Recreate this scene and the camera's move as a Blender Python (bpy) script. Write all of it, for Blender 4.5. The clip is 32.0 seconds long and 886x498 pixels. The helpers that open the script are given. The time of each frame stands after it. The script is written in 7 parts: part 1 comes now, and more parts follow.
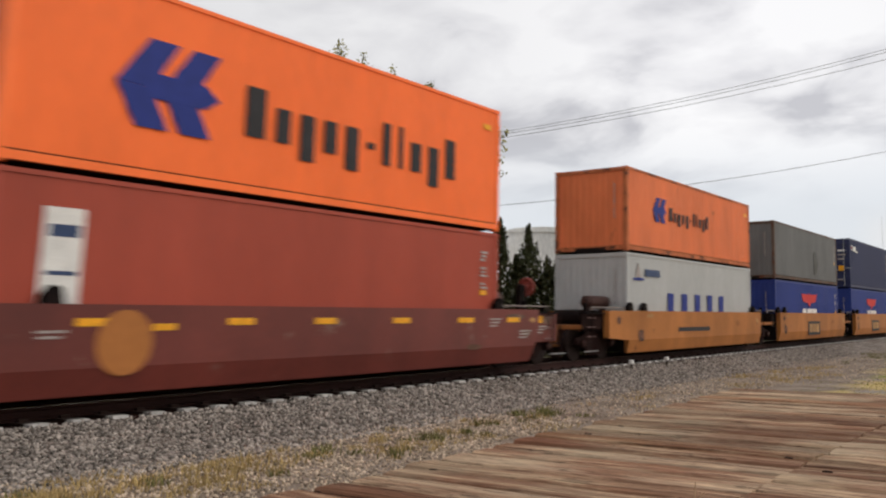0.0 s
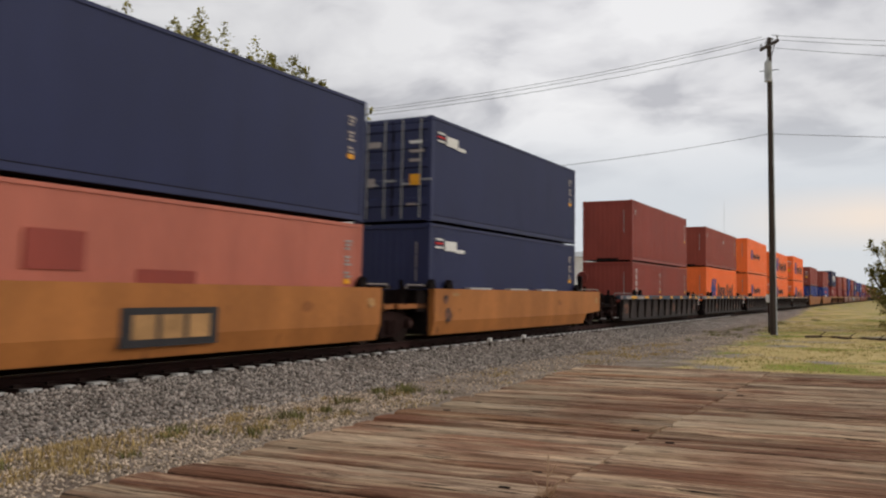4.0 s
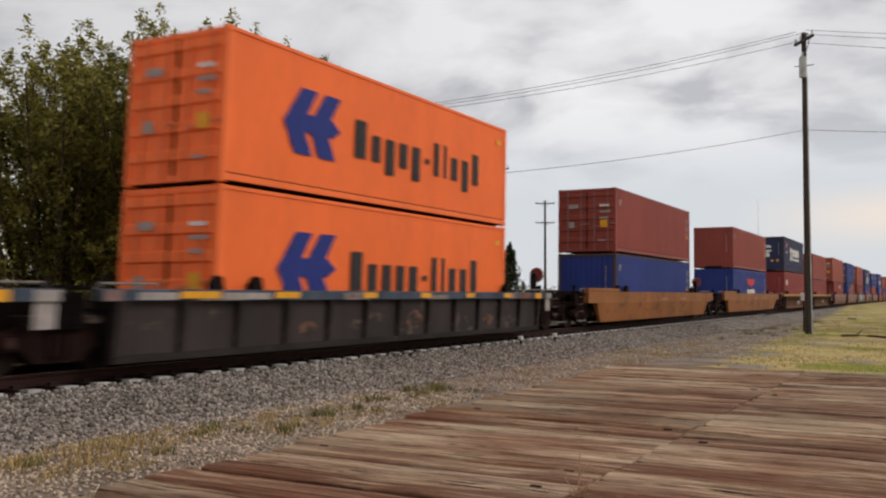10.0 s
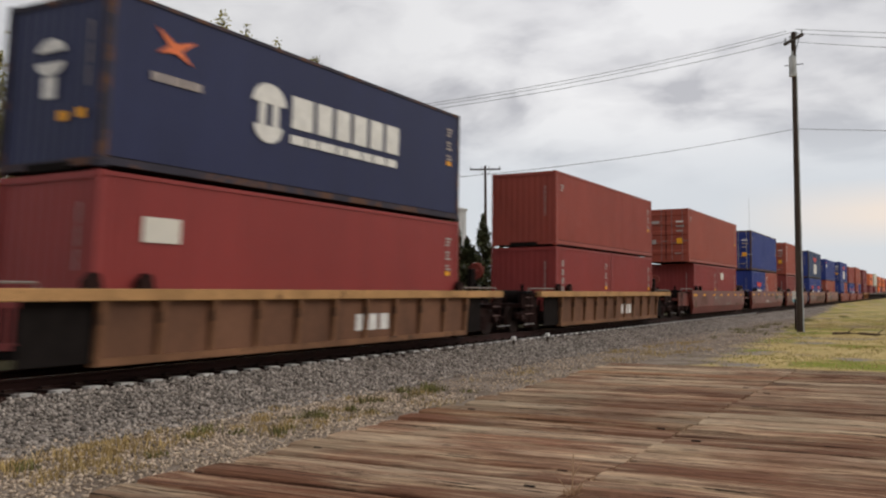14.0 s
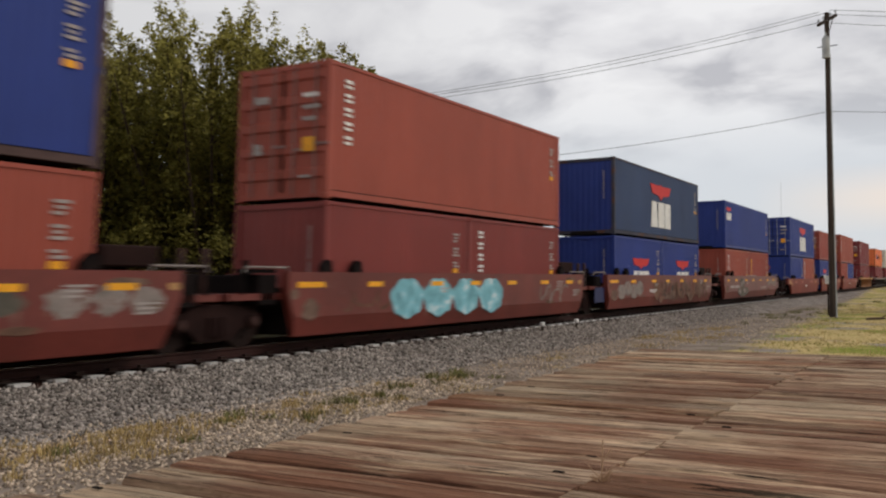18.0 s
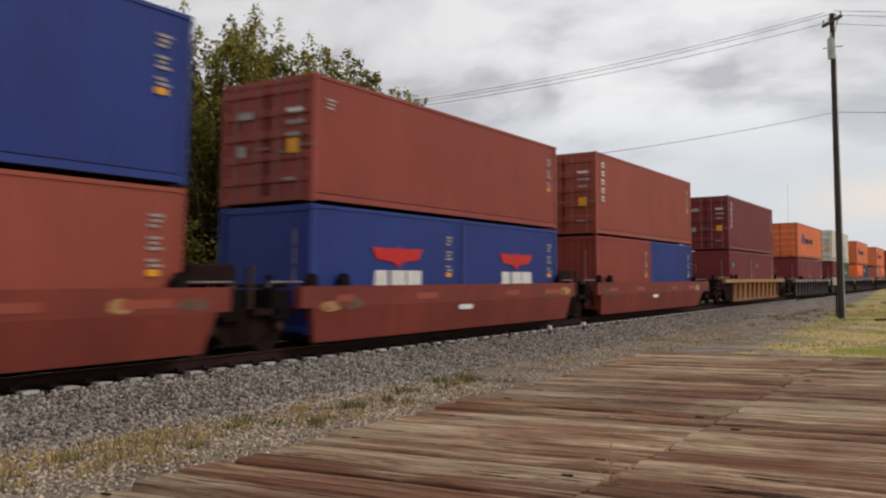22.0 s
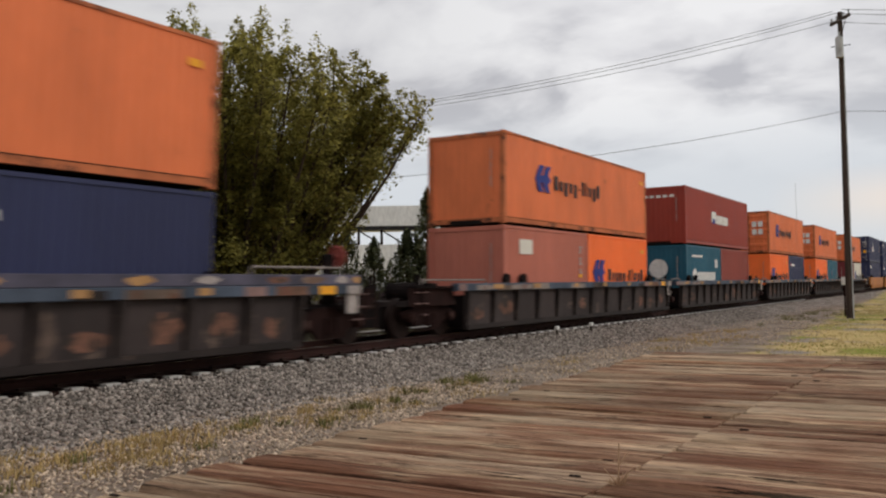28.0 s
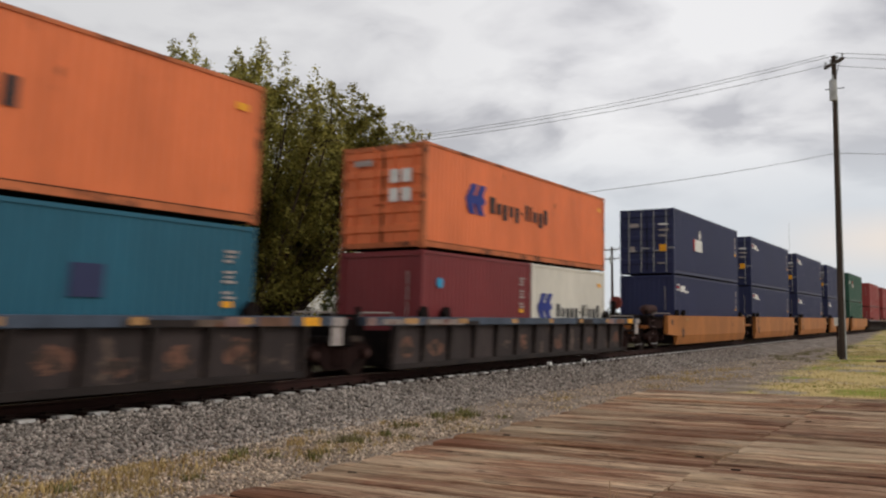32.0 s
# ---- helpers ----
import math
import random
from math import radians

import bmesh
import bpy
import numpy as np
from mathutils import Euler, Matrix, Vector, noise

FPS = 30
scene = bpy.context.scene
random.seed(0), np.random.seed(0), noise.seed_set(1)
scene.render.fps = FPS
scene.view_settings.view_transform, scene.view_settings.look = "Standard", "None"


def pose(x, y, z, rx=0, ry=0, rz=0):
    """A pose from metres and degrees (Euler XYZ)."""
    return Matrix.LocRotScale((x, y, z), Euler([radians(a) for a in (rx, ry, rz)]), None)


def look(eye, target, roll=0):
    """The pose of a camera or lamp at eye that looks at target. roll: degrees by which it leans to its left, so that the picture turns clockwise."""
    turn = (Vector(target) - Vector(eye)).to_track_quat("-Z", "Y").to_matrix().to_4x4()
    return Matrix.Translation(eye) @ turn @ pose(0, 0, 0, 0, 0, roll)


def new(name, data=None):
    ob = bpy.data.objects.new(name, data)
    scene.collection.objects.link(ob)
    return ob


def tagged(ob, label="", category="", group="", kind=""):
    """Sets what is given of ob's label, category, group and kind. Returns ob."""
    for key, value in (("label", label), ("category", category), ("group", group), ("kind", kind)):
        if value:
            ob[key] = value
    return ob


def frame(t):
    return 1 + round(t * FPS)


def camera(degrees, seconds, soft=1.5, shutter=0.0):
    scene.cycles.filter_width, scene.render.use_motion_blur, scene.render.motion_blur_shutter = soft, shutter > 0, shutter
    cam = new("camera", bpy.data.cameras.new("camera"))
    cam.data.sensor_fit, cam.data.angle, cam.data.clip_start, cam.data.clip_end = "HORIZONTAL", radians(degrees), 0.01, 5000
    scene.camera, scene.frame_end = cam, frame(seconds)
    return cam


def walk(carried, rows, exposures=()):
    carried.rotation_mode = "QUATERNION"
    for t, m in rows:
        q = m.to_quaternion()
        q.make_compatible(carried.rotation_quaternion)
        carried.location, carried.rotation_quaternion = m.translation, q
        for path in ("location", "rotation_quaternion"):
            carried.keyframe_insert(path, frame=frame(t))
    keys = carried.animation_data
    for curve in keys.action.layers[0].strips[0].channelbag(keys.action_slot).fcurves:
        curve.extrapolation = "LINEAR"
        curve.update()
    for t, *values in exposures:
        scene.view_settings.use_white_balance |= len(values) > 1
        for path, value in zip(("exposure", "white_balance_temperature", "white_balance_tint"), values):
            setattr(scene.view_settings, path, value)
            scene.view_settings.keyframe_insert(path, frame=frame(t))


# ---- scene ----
# A standing, hand-held camera beside a railway: only its aim wavers.
EYE = 1.75
cam = camera(51.93, 32.0, soft=2.2, shutter=1.25)
# a phone sensor read out line by line, from the top down
scene.cycles.rolling_shutter_type, scene.cycles.rolling_shutter_duration = "TOP", 0.30
PATH = [
    (0, pose(0, 0, EYE, 94.34, -0, 35.92) @ pose(0, 0, 0, 0, 0, -0.14)),
    (0.5, pose(0, 0, EYE, 94.41, -0, 35.85) @ pose(0, 0, 0, 0, 0, -0.03)),
    (1, pose(0, 0, EYE, 94.47, -0, 35.63) @ pose(0, 0, 0, 0, 0, -0.18)),
    (1.5, pose(0, 0, EYE, 94.53, -0, 35.58) @ pose(0, 0, 0, 0, 0, -0.25)),
    (2, pose(0, 0, EYE, 94.39, -0, 35.24) @ pose(0, 0, 0, 0, 0, -0.43)),
    (2.5, pose(0, 0, EYE, 93.08, -0, 31.43) @ pose(0, 0, 0, 0, 0, -0.35)),
    (3, pose(0, 0, EYE, 93.31, -0, 28.68) @ pose(0, 0, 0, 0, 0, -0.17)),
    (3.5, pose(0, 0, EYE, 93.25, -0, 27.32) @ pose(0, 0, 0, 0, 0, 0.17)),
    (4, pose(0, 0, EYE, 92.97, -0, 27.27) @ pose(0, 0, 0, 0, 0, 0.18)),
    (4.5, pose(0, 0, EYE, 92.91, -0, 27.19) @ pose(0, 0, 0, 0, 0, 0.35)),
    (6.5, pose(0, 0, EYE, 92.92, -0, 27.77) @ pose(0, 0, 0, 0, 0, -0.07)),
    (7, pose(0, 0, EYE, 93.03, -0, 28.17) @ pose(0, 0, 0, 0, 0, -0.19)),
    (7.5, pose(0, 0, EYE, 93.27, -0, 28.42) @ pose(0, 0, 0, 0, 0, -0.25)),
    (8, pose(0, 0, EYE, 93.25, -0, 28.64) @ pose(0, 0, 0, 0, 0, -0.13)),
    (8.5, pose(0, 0, EYE, 93.31, -0, 28.77) @ pose(0, 0, 0, 0, 0, -0.14)),
    (9, pose(0, 0, EYE, 93.29, -0, 28.80) @ pose(0, 0, 0, 0, 0, -0.10)),
    (9.5, pose(0, 0, EYE, 93.03, -0, 29.07) @ pose(0, 0, 0, 0, 0, 0.07)),
    (10, pose(0, 0, EYE, 92.86, -0, 29.20) @ pose(0, 0, 0, 0, 0, 0.17)),
    (10.5, pose(0, 0, EYE, 92.80, -0, 29.34) @ pose(0, 0, 0, 0, 0, 0.20)),
    (11, pose(0, 0, EYE, 92.98, -0, 29.52) @ pose(0, 0, 0, 0, 0, 0.19)),
    (11.5, pose(0, 0, EYE, 92.91, -0, 29.47) @ pose(0, 0, 0, 0, 0, 0.16)),
    (12, pose(0, 0, EYE, 92.87, -0, 29.48) @ pose(0, 0, 0, 0, 0, 0.10)),
    (12.5, pose(0, 0, EYE, 92.90, -0, 29.37) @ pose(0, 0, 0, 0, 0, 0.13)),
    (13, pose(0, 0, EYE, 92.97, -0, 29.08) @ pose(0, 0, 0, 0, 0, -0.04)),
    (13.5, pose(0, 0, EYE, 93.00, -0, 28.84) @ pose(0, 0, 0, 0, 0, -0.11)),
    (14, pose(0, 0, EYE, 92.91, -0, 28.71) @ pose(0, 0, 0, 0, 0, -0.23)),
    (14.5, pose(0, 0, EYE, 92.54, -0, 29.81) @ pose(0, 0, 0, 0, 0, -0.39)),
    (16.5, pose(0, 0, EYE, 92.02, -0, 30.50) @ pose(0, 0, 0, 0, 0, -0.21)),
    (17, pose(0, 0, EYE, 92.06, -0, 30.43) @ pose(0, 0, 0, 0, 0, -0.26)),
    (17.5, pose(0, 0, EYE, 92.07, -0, 30.42) @ pose(0, 0, 0, 0, 0, -0.30)),
    (18, pose(0, 0, EYE, 92.04, -0, 30.50) @ pose(0, 0, 0, 0, 0, -0.39)),
    (18.5, pose(0, 0, EYE, 92.25, -0, 30.60) @ pose(0, 0, 0, 0, 0, -0.37)),
    (19, pose(0, 0, EYE, 92.12, -0, 30.73) @ pose(0, 0, 0, 0, 0, -0.32)),
    (19.5, pose(0, 0, EYE, 92.22, -0, 30.99) @ pose(0, 0, 0, 0, 0, -0.41)),
    (20, pose(0, 0, EYE, 92.41, -0, 31.00) @ pose(0, 0, 0, 0, 0, -0.40)),
    (20.5, pose(0, 0, EYE, 92.45, -0, 30.87) @ pose(0, 0, 0, 0, 0, -0.47)),
    (21, pose(0, 0, EYE, 92.41, -0, 30.71) @ pose(0, 0, 0, 0, 0, -0.47)),
    (21.5, pose(0, 0, EYE, 92.51, -0, 30.70) @ pose(0, 0, 0, 0, 0, -0.66)),
    (22, pose(0, 0, EYE, 92.31, -0, 30.90) @ pose(0, 0, 0, 0, 0, -0.84)),
    (22.5, pose(0, 0, EYE, 91.92, -0, 31.20) @ pose(0, 0, 0, 0, 0, -0.87)),
    (23, pose(0, 0, EYE, 91.77, -0, 31.53) @ pose(0, 0, 0, 0, 0, -0.90)),
    (23.5, pose(0, 0, EYE, 91.79, -0, 31.64) @ pose(0, 0, 0, 0, 0, -0.92)),
    (24, pose(0, 0, EYE, 91.71, -0, 31.82) @ pose(0, 0, 0, 0, 0, -0.92)),
    (24.5, pose(0, 0, EYE, 91.99, -0, 31.74) @ pose(0, 0, 0, 0, 0, -0.96)),
    (26.5, pose(0, 0, EYE, 92.36, -0, 31.63) @ pose(0, 0, 0, 0, 0, -0.98)),
    (27, pose(0, 0, EYE, 92.44, -0, 31.48) @ pose(0, 0, 0, 0, 0, -1.13)),
    (27.5, pose(0, 0, EYE, 92.51, -0, 31.59) @ pose(0, 0, 0, 0, 0, -1.13)),
    (28, pose(0, 0, EYE, 92.36, -0, 31.35) @ pose(0, 0, 0, 0, 0, -0.99)),
    (28.5, pose(0, 0, EYE, 92.28, -0, 31.18) @ pose(0, 0, 0, 0, 0, -0.85)),
    (29, pose(0, 0, EYE, 92.43, -0, 31.06) @ pose(0, 0, 0, 0, 0, -0.90)),
    (29.5, pose(0, 0, EYE, 93.73, -0, 30.91) @ pose(0, 0, 0, 0, 0, -0.56)),
    (30, pose(0, 0, EYE, 94.81, -0, 30.21) @ pose(0, 0, 0, 0, 0, -0.76)),
    (30.5, pose(0, 0, EYE, 94.73, -0, 30.94) @ pose(0, 0, 0, 0, 0, -0.51)),
    (31, pose(0, 0, EYE, 95.18, -0, 31.22) @ pose(0, 0, 0, 0, 0, -0.05)),
    (31.5, pose(0, 0, EYE, 94.85, -0, 31.67) @ pose(0, 0, 0, 0, 0, 0.55)),
    (32, pose(0, 0, EYE, 94.47, -0, 30.96) @ pose(0, 0, 0, 0, 0, 0.06)),
]
walk(cam, PATH, exposures=[(0.0, 0.17), (1.5, 0.10), (2.5, 0.03), (3.0, 0.01), (4.5, 0.0), (32.0, 0.0)])

# ---------------------------------------------------------------- light
RAIL_Z = 0.568       # top of the rails
TRACK_X = -12.456    # middle of the track, in the line's own space
LINE = pose(0, 0, 0, 0, 0, 0.61)   # the heading of the line
sky_sun = (radians(37), radians(68))

world = bpy.data.worlds.new("overcast_sky")
scene.world = world
world.use_nodes = True
wn = world.node_tree.nodes
wl = world.node_tree.links
wn.clear()


def wnode(kind, **kw):
    nd = wn.new(kind)
    for k, v in kw.items():
        nd.inputs[k].default_value = v
    return nd


w_out = wn.new("ShaderNodeOutputWorld")
w_bg = wnode("ShaderNodeBackground", Strength=1.0)
w_sky = wn.new("ShaderNodeTexSky")
w_sky.sky_type = "NISHITA"
w_sky.sun_disc = False
w_sky.sun_elevation, w_sky.sun_rotation = sky_sun
w_skydim = wn.new("ShaderNodeVectorMath")
w_skydim.operation = "SCALE"
w_skydim.inputs["Scale"].default_value = 0.10
w_tc = wn.new("ShaderNodeTexCoord")
w_sep = wn.new("ShaderNodeSeparateXYZ")
w_up = wn.new("ShaderNodeMath")
w_up.operation = "MAXIMUM"
w_up.inputs[1].default_value = 0.0
w_lift = wn.new("ShaderNodeMath")
w_lift.inputs[1].default_value = 0.24
w_deck = wn.new("ShaderNodeVectorMath")
w_deck.operation = "DIVIDE"
w_three = wn.new("ShaderNodeCombineXYZ")
w_map = wn.new("ShaderNodeMapping")
w_map.inputs["Scale"].default_value = (1.0, 1.0, 0.0)
w_map.inputs["Location"].default_value = (0.35, 0.1, 0.0)
wl.new(w_tc.outputs["Generated"], w_sep.inputs["Vector"])
wl.new(w_sep.outputs["Z"], w_up.inputs[0])
wl.new(w_up.outputs["Value"], w_lift.inputs[0])
for w_axis in ("X", "Y", "Z"):
    wl.new(w_lift.outputs["Value"], w_three.inputs[w_axis])
wl.new(w_tc.outputs["Generated"], w_deck.inputs[0])
wl.new(w_three.outputs["Vector"], w_deck.inputs[1])
wl.new(w_deck.outputs["Vector"], w_map.inputs["Vector"])
w_n1 = wnode("ShaderNodeTexNoise", Scale=3.1, Detail=5.0, Roughness=0.50, Distortion=0.3)
w_n2 = wnode("ShaderNodeTexNoise", Scale=1.2, Detail=3.0, Roughness=0.5)
w_mix = wn.new("ShaderNodeMath")
w_mix.operation = "MULTIPLY_ADD"
w_mix.inputs[1].default_value = 0.45
w_ramp = wn.new("ShaderNodeValToRGB")
w_ramp.color_ramp.elements[0].position = 0.62
w_ramp.color_ramp.elements[0].color = (0.97, 0.955, 0.955, 1)
w_ramp.color_ramp.elements[1].position = 0.86
w_ramp.color_ramp.elements[1].color = (0.58, 0.57, 0.595, 1)
e_mid = w_ramp.color_ramp.elements.new(0.74)
e_mid.color = (0.84, 0.825, 0.835, 1)
# towards the horizon the cover thins to a pale band
w_low = wn.new("ShaderNodeMapRange")
w_low.interpolation_type = "SMOOTHSTEP"
w_low.inputs["From Min"].default_value = 0.09
w_low.inputs["From Max"].default_value = 0.21
w_band = wn.new("ShaderNodeMix")
w_band.data_type = "RGBA"
w_band.inputs["A"].default_value = (0.70, 0.725, 0.765, 1)
w_cover = wn.new("ShaderNodeMix")
w_cover.data_type = "RGBA"
w_cover.inputs["Factor"].default_value = 0.9
wl.new(w_map.outputs["Vector"], w_n1.inputs["Vector"])
wl.new(w_map.outputs["Vector"], w_n2.inputs["Vector"])
wl.new(w_n2.outputs["Fac"], w_mix.inputs[0])
wl.new(w_n1.outputs["Fac"], w_mix.inputs[2])
wl.new(w_mix.outputs["Value"], w_ramp.inputs["Fac"])
wl.new(w_sep.outputs["Z"], w_low.inputs["Value"])
wl.new(w_low.outputs["Result"], w_band.inputs["Factor"])
# the cover is a little thicker towards the east
w_thick = wn.new("ShaderNodeMapRange")
w_thick.inputs["From Min"].default_value, w_thick.inputs["From Max"].default_value = -0.35, 0.02
w_thick.inputs["To Min"].default_value, w_thick.inputs["To Max"].default_value = 1.05, 0.84
w_shade = wn.new("ShaderNodeVectorMath")
w_shade.operation = "SCALE"
wl.new(w_sep.outputs["X"], w_thick.inputs["Value"])
wl.new(w_thick.outputs["Result"], w_shade.inputs["Scale"])
w_west = wn.new("ShaderNodeMapRange")
w_west.inputs["From Min"].default_value, w_west.inputs["From Max"].default_value = -0.80, -0.18
w_west.inputs["To Min"].default_value, w_west.inputs["To Max"].default_value = 0.70, 1.0
w_both = wn.new("ShaderNodeVectorMath")
w_both.operation = "SCALE"
wl.new(w_sep.outputs["X"], w_west.inputs["Value"])
wl.new(w_west.outputs["Result"], w_both.inputs["Scale"])
wl.new(w_ramp.outputs["Color"], w_both.inputs[0])
wl.new(w_both.outputs["Vector"], w_shade.inputs[0])
wl.new(w_shade.outputs["Vector"], w_band.inputs["B"])
# a warm break in the cover low over the far side of the line
w_dot = wn.new("ShaderNodeVectorMath")
w_dot.operation = "DOT_PRODUCT"
w_dot.inputs[1].default_value = Vector((-0.905, 0.42, 0.03)).normalized()
w_near = wn.new("ShaderNodeMapRange")
w_near.inputs["From Min"].default_value, w_near.inputs["From Max"].default_value = 0.965, 1.0
w_break = wn.new("ShaderNodeMix")
w_break.data_type = "RGBA"
w_break.inputs["B"].default_value = (0.96, 0.87, 0.69, 1)
wl.new(w_tc.outputs["Generated"], w_dot.inputs[0])
wl.new(w_dot.outputs["Value"], w_near.inputs["Value"])
wl.new(w_near.outputs["Result"], w_break.inputs["Factor"])
# a thin cream strip of thinner cloud over the far end of the line
w_rise = wn.new("ShaderNodeMapRange")
w_rise.inputs["From Min"].default_value, w_rise.inputs["From Max"].default_value = 0.045, 0.075
w_fall = wn.new("ShaderNodeMapRange")
w_fall.inputs["From Min"].default_value, w_fall.inputs["From Max"].default_value = 0.115, 0.085
w_east = wn.new("ShaderNodeMapRange")
w_east.inputs["From Min"].default_value, w_east.inputs["From Max"].default_value = -0.20, -0.04
w_m1 = wn.new("ShaderNodeMath")
w_m1.operation = "MULTIPLY"
w_m2 = wn.new("ShaderNodeMath")
w_m2.operation = "MULTIPLY"
w_cream = wn.new("ShaderNodeMix")
w_cream.data_type = "RGBA"
w_cream.inputs["B"].default_value = (0.93, 0.80, 0.70, 1)
wl.new(w_sep.outputs["Z"], w_rise.inputs["Value"])
wl.new(w_sep.outputs["Z"], w_fall.inputs["Value"])
wl.new(w_sep.outputs["X"], w_east.inputs["Value"])
wl.new(w_rise.outputs["Result"], w_m1.inputs[0])
wl.new(w_fall.outputs["Result"], w_m1.inputs[1])
wl.new(w_m1.outputs["Value"], w_m2.inputs[0])
wl.new(w_east.outputs["Result"], w_m2.inputs[1])
wl.new(w_m2.outputs["Value"], w_cream.inputs["Factor"])
wl.new(w_break.outputs["Result"], w_cream.inputs["A"])
wl.new(w_sky.outputs["Color"], w_skydim.inputs[0])
wl.new(w_skydim.outputs["Vector"], w_cover.inputs["A"])
wl.new(w_band.outputs["Result"], w_break.inputs["A"])
wl.new(w_cream.outputs["Result"], w_cover.inputs["B"])
wl.new(w_cover.outputs["Result"], w_bg.inputs["Color"])
wl.new(w_bg.outputs["Background"], w_out.inputs["Surface"])

sun = new("sun", bpy.data.lights.new("sun", "SUN"))
sun.data.energy = 1.0
sun.data.angle = radians(25)
sun.data.color = (1.0, 0.95, 0.88)
sun.matrix_world = look((30, 18, 24), (0, 6, 0))


# ---------------------------------------------------------------- materials
def material(name, base, rough=0.6, metal=0.0, vary=0.25, scale=3.0, stretch=(1, 1, 1), grain=40.0,
             grain_amount=0.12, bump=0.0, bump_scale=60.0, spots=None, spot_at=0.66, spot_scale=6.0, spot_stretch=(1, 1, 1),
             per_object=0.0, second=None, per_island=0.0, spec=0.22):
    """A surface with broad stains, fine grain, optional spots of a second colour, and relief."""
    m = bpy.data.materials.new(name)
    m.use_nodes = True
    nt = m.node_tree
    n, l = nt.nodes, nt.links
    bsdf = n["Principled BSDF"]
    bsdf.inputs["Roughness"].default_value = rough
    bsdf.inputs["Metallic"].default_value = metal
    bsdf.inputs["Specular IOR Level"].default_value = spec
    tc = n.new("ShaderNodeTexCoord")
    mp = n.new("ShaderNodeMapping")
    mp.inputs["Scale"].default_value = stretch
    l.new(tc.outputs["Object"], mp.inputs["Vector"])
    vec = mp.outputs["Vector"]
    rnd = None
    if per_object or second:
        oi = n.new("ShaderNodeObjectInfo")
        rnd = oi.outputs["Random"]
        off = n.new("ShaderNodeVectorMath")
        off.operation = "MULTIPLY_ADD"
        cmb = n.new("ShaderNodeCombineXYZ")
        for k in ("X", "Y", "Z"):
            l.new(rnd, cmb.inputs[k])
        off.inputs[1].default_value = (37, 51, 29)
        l.new(cmb.outputs["Vector"], off.inputs[0])
        l.new(vec, off.inputs[2])
        vec = off.outputs["Vector"]
    if per_island:
        gi = n.new("ShaderNodeNewGeometry")
        rnd = gi.outputs["Random Per Island"]
    broad = n.new("ShaderNodeTexNoise")
    broad.inputs["Scale"].default_value = scale
    broad.inputs["Detail"].default_value = 5
    l.new(vec, broad.inputs["Vector"])
    fine = n.new("ShaderNodeTexNoise")
    fine.inputs["Scale"].default_value = grain
    fine.inputs["Detail"].default_value = 3
    l.new(vec, fine.inputs["Vector"])
    r1 = n.new("ShaderNodeMapRange")
    r1.inputs["From Min"].default_value, r1.inputs["From Max"].default_value = 0.3, 0.7
    r1.inputs["To Min"].default_value, r1.inputs["To Max"].default_value = 1 - vary, 1 + vary * 0.6
    l.new(broad.outputs["Fac"], r1.inputs["Value"])
    r2 = n.new("ShaderNodeMapRange")
    r2.inputs["From Min"].default_value, r2.inputs["From Max"].default_value = 0.3, 0.7
    r2.inputs["To Min"].default_value, r2.inputs["To Max"].default_value = 1 - grain_amount, 1 + grain_amount
    l.new(fine.outputs["Fac"], r2.inputs["Value"])
    mul = n.new("ShaderNodeMath")
    mul.operation = "MULTIPLY"
    l.new(r1.outputs["Result"], mul.inputs[0])
    l.new(r2.outputs["Result"], mul.inputs[1])
    value = mul.outputs["Value"]
    spread = per_object or per_island
    if spread:
        r3 = n.new("ShaderNodeMapRange")
        r3.inputs["To Min"].default_value, r3.inputs["To Max"].default_value = 1 - spread, 1 + spread
        l.new(rnd, r3.inputs["Value"])
        m3 = n.new("ShaderNodeMath")
        m3.operation = "MULTIPLY"
        l.new(value, m3.inputs[0])
        l.new(r3.outputs["Result"], m3.inputs[1])
        value = m3.outputs["Value"]
    sc = n.new("ShaderNodeVectorMath")
    sc.operation = "SCALE"
    sc.inputs[0].default_value = base
    if second:
        mx0 = n.new("ShaderNodeMix")
        mx0.data_type = "RGBA"
        mx0.inputs["A"].default_value = (*base, 1)
        mx0.inputs["B"].default_value = (*second, 1)
        pick = n.new("ShaderNodeMath")
        pick.operation = "FRACT"
        k7 = n.new("ShaderNodeMath")
        k7.operation = "MULTIPLY"
        k7.inputs[1].default_value = 7.3
        l.new(rnd, k7.inputs[0])
        l.new(k7.outputs["Value"], pick.inputs[0])
        l.new(pick.outputs["Value"], mx0.inputs["Factor"])
        l.new(mx0.outputs["Result"], sc.inputs[0])
    l.new(value, sc.inputs["Scale"])
    colour = sc.outputs["Vector"]
    if spots:
        sm = n.new("ShaderNodeMapping")
        sm.inputs["Scale"].default_value = spot_stretch
        l.new(tc.outputs["Object"], sm.inputs["Vector"])
        sn = n.new("ShaderNodeTexNoise")
        sn.inputs["Scale"].default_value = spot_scale
        sn.inputs["Detail"].default_value = 8
        sn.inputs["Roughness"].default_value = 0.65
        l.new(sm.outputs["Vector"], sn.inputs["Vector"])
        sr = n.new("ShaderNodeMapRange")
        sr.inputs["From Min"].default_value, sr.inputs["From Max"].default_value = spot_at, spot_at + 0.08
        l.new(sn.outputs["Fac"], sr.inputs["Value"])
        mx = n.new("ShaderNodeMix")
        mx.data_type = "RGBA"
        mx.inputs["B"].default_value = (*spots, 1)
        l.new(sr.outputs["Result"], mx.inputs["Factor"])
        l.new(colour, mx.inputs["A"])
        colour = mx.outputs["Result"]
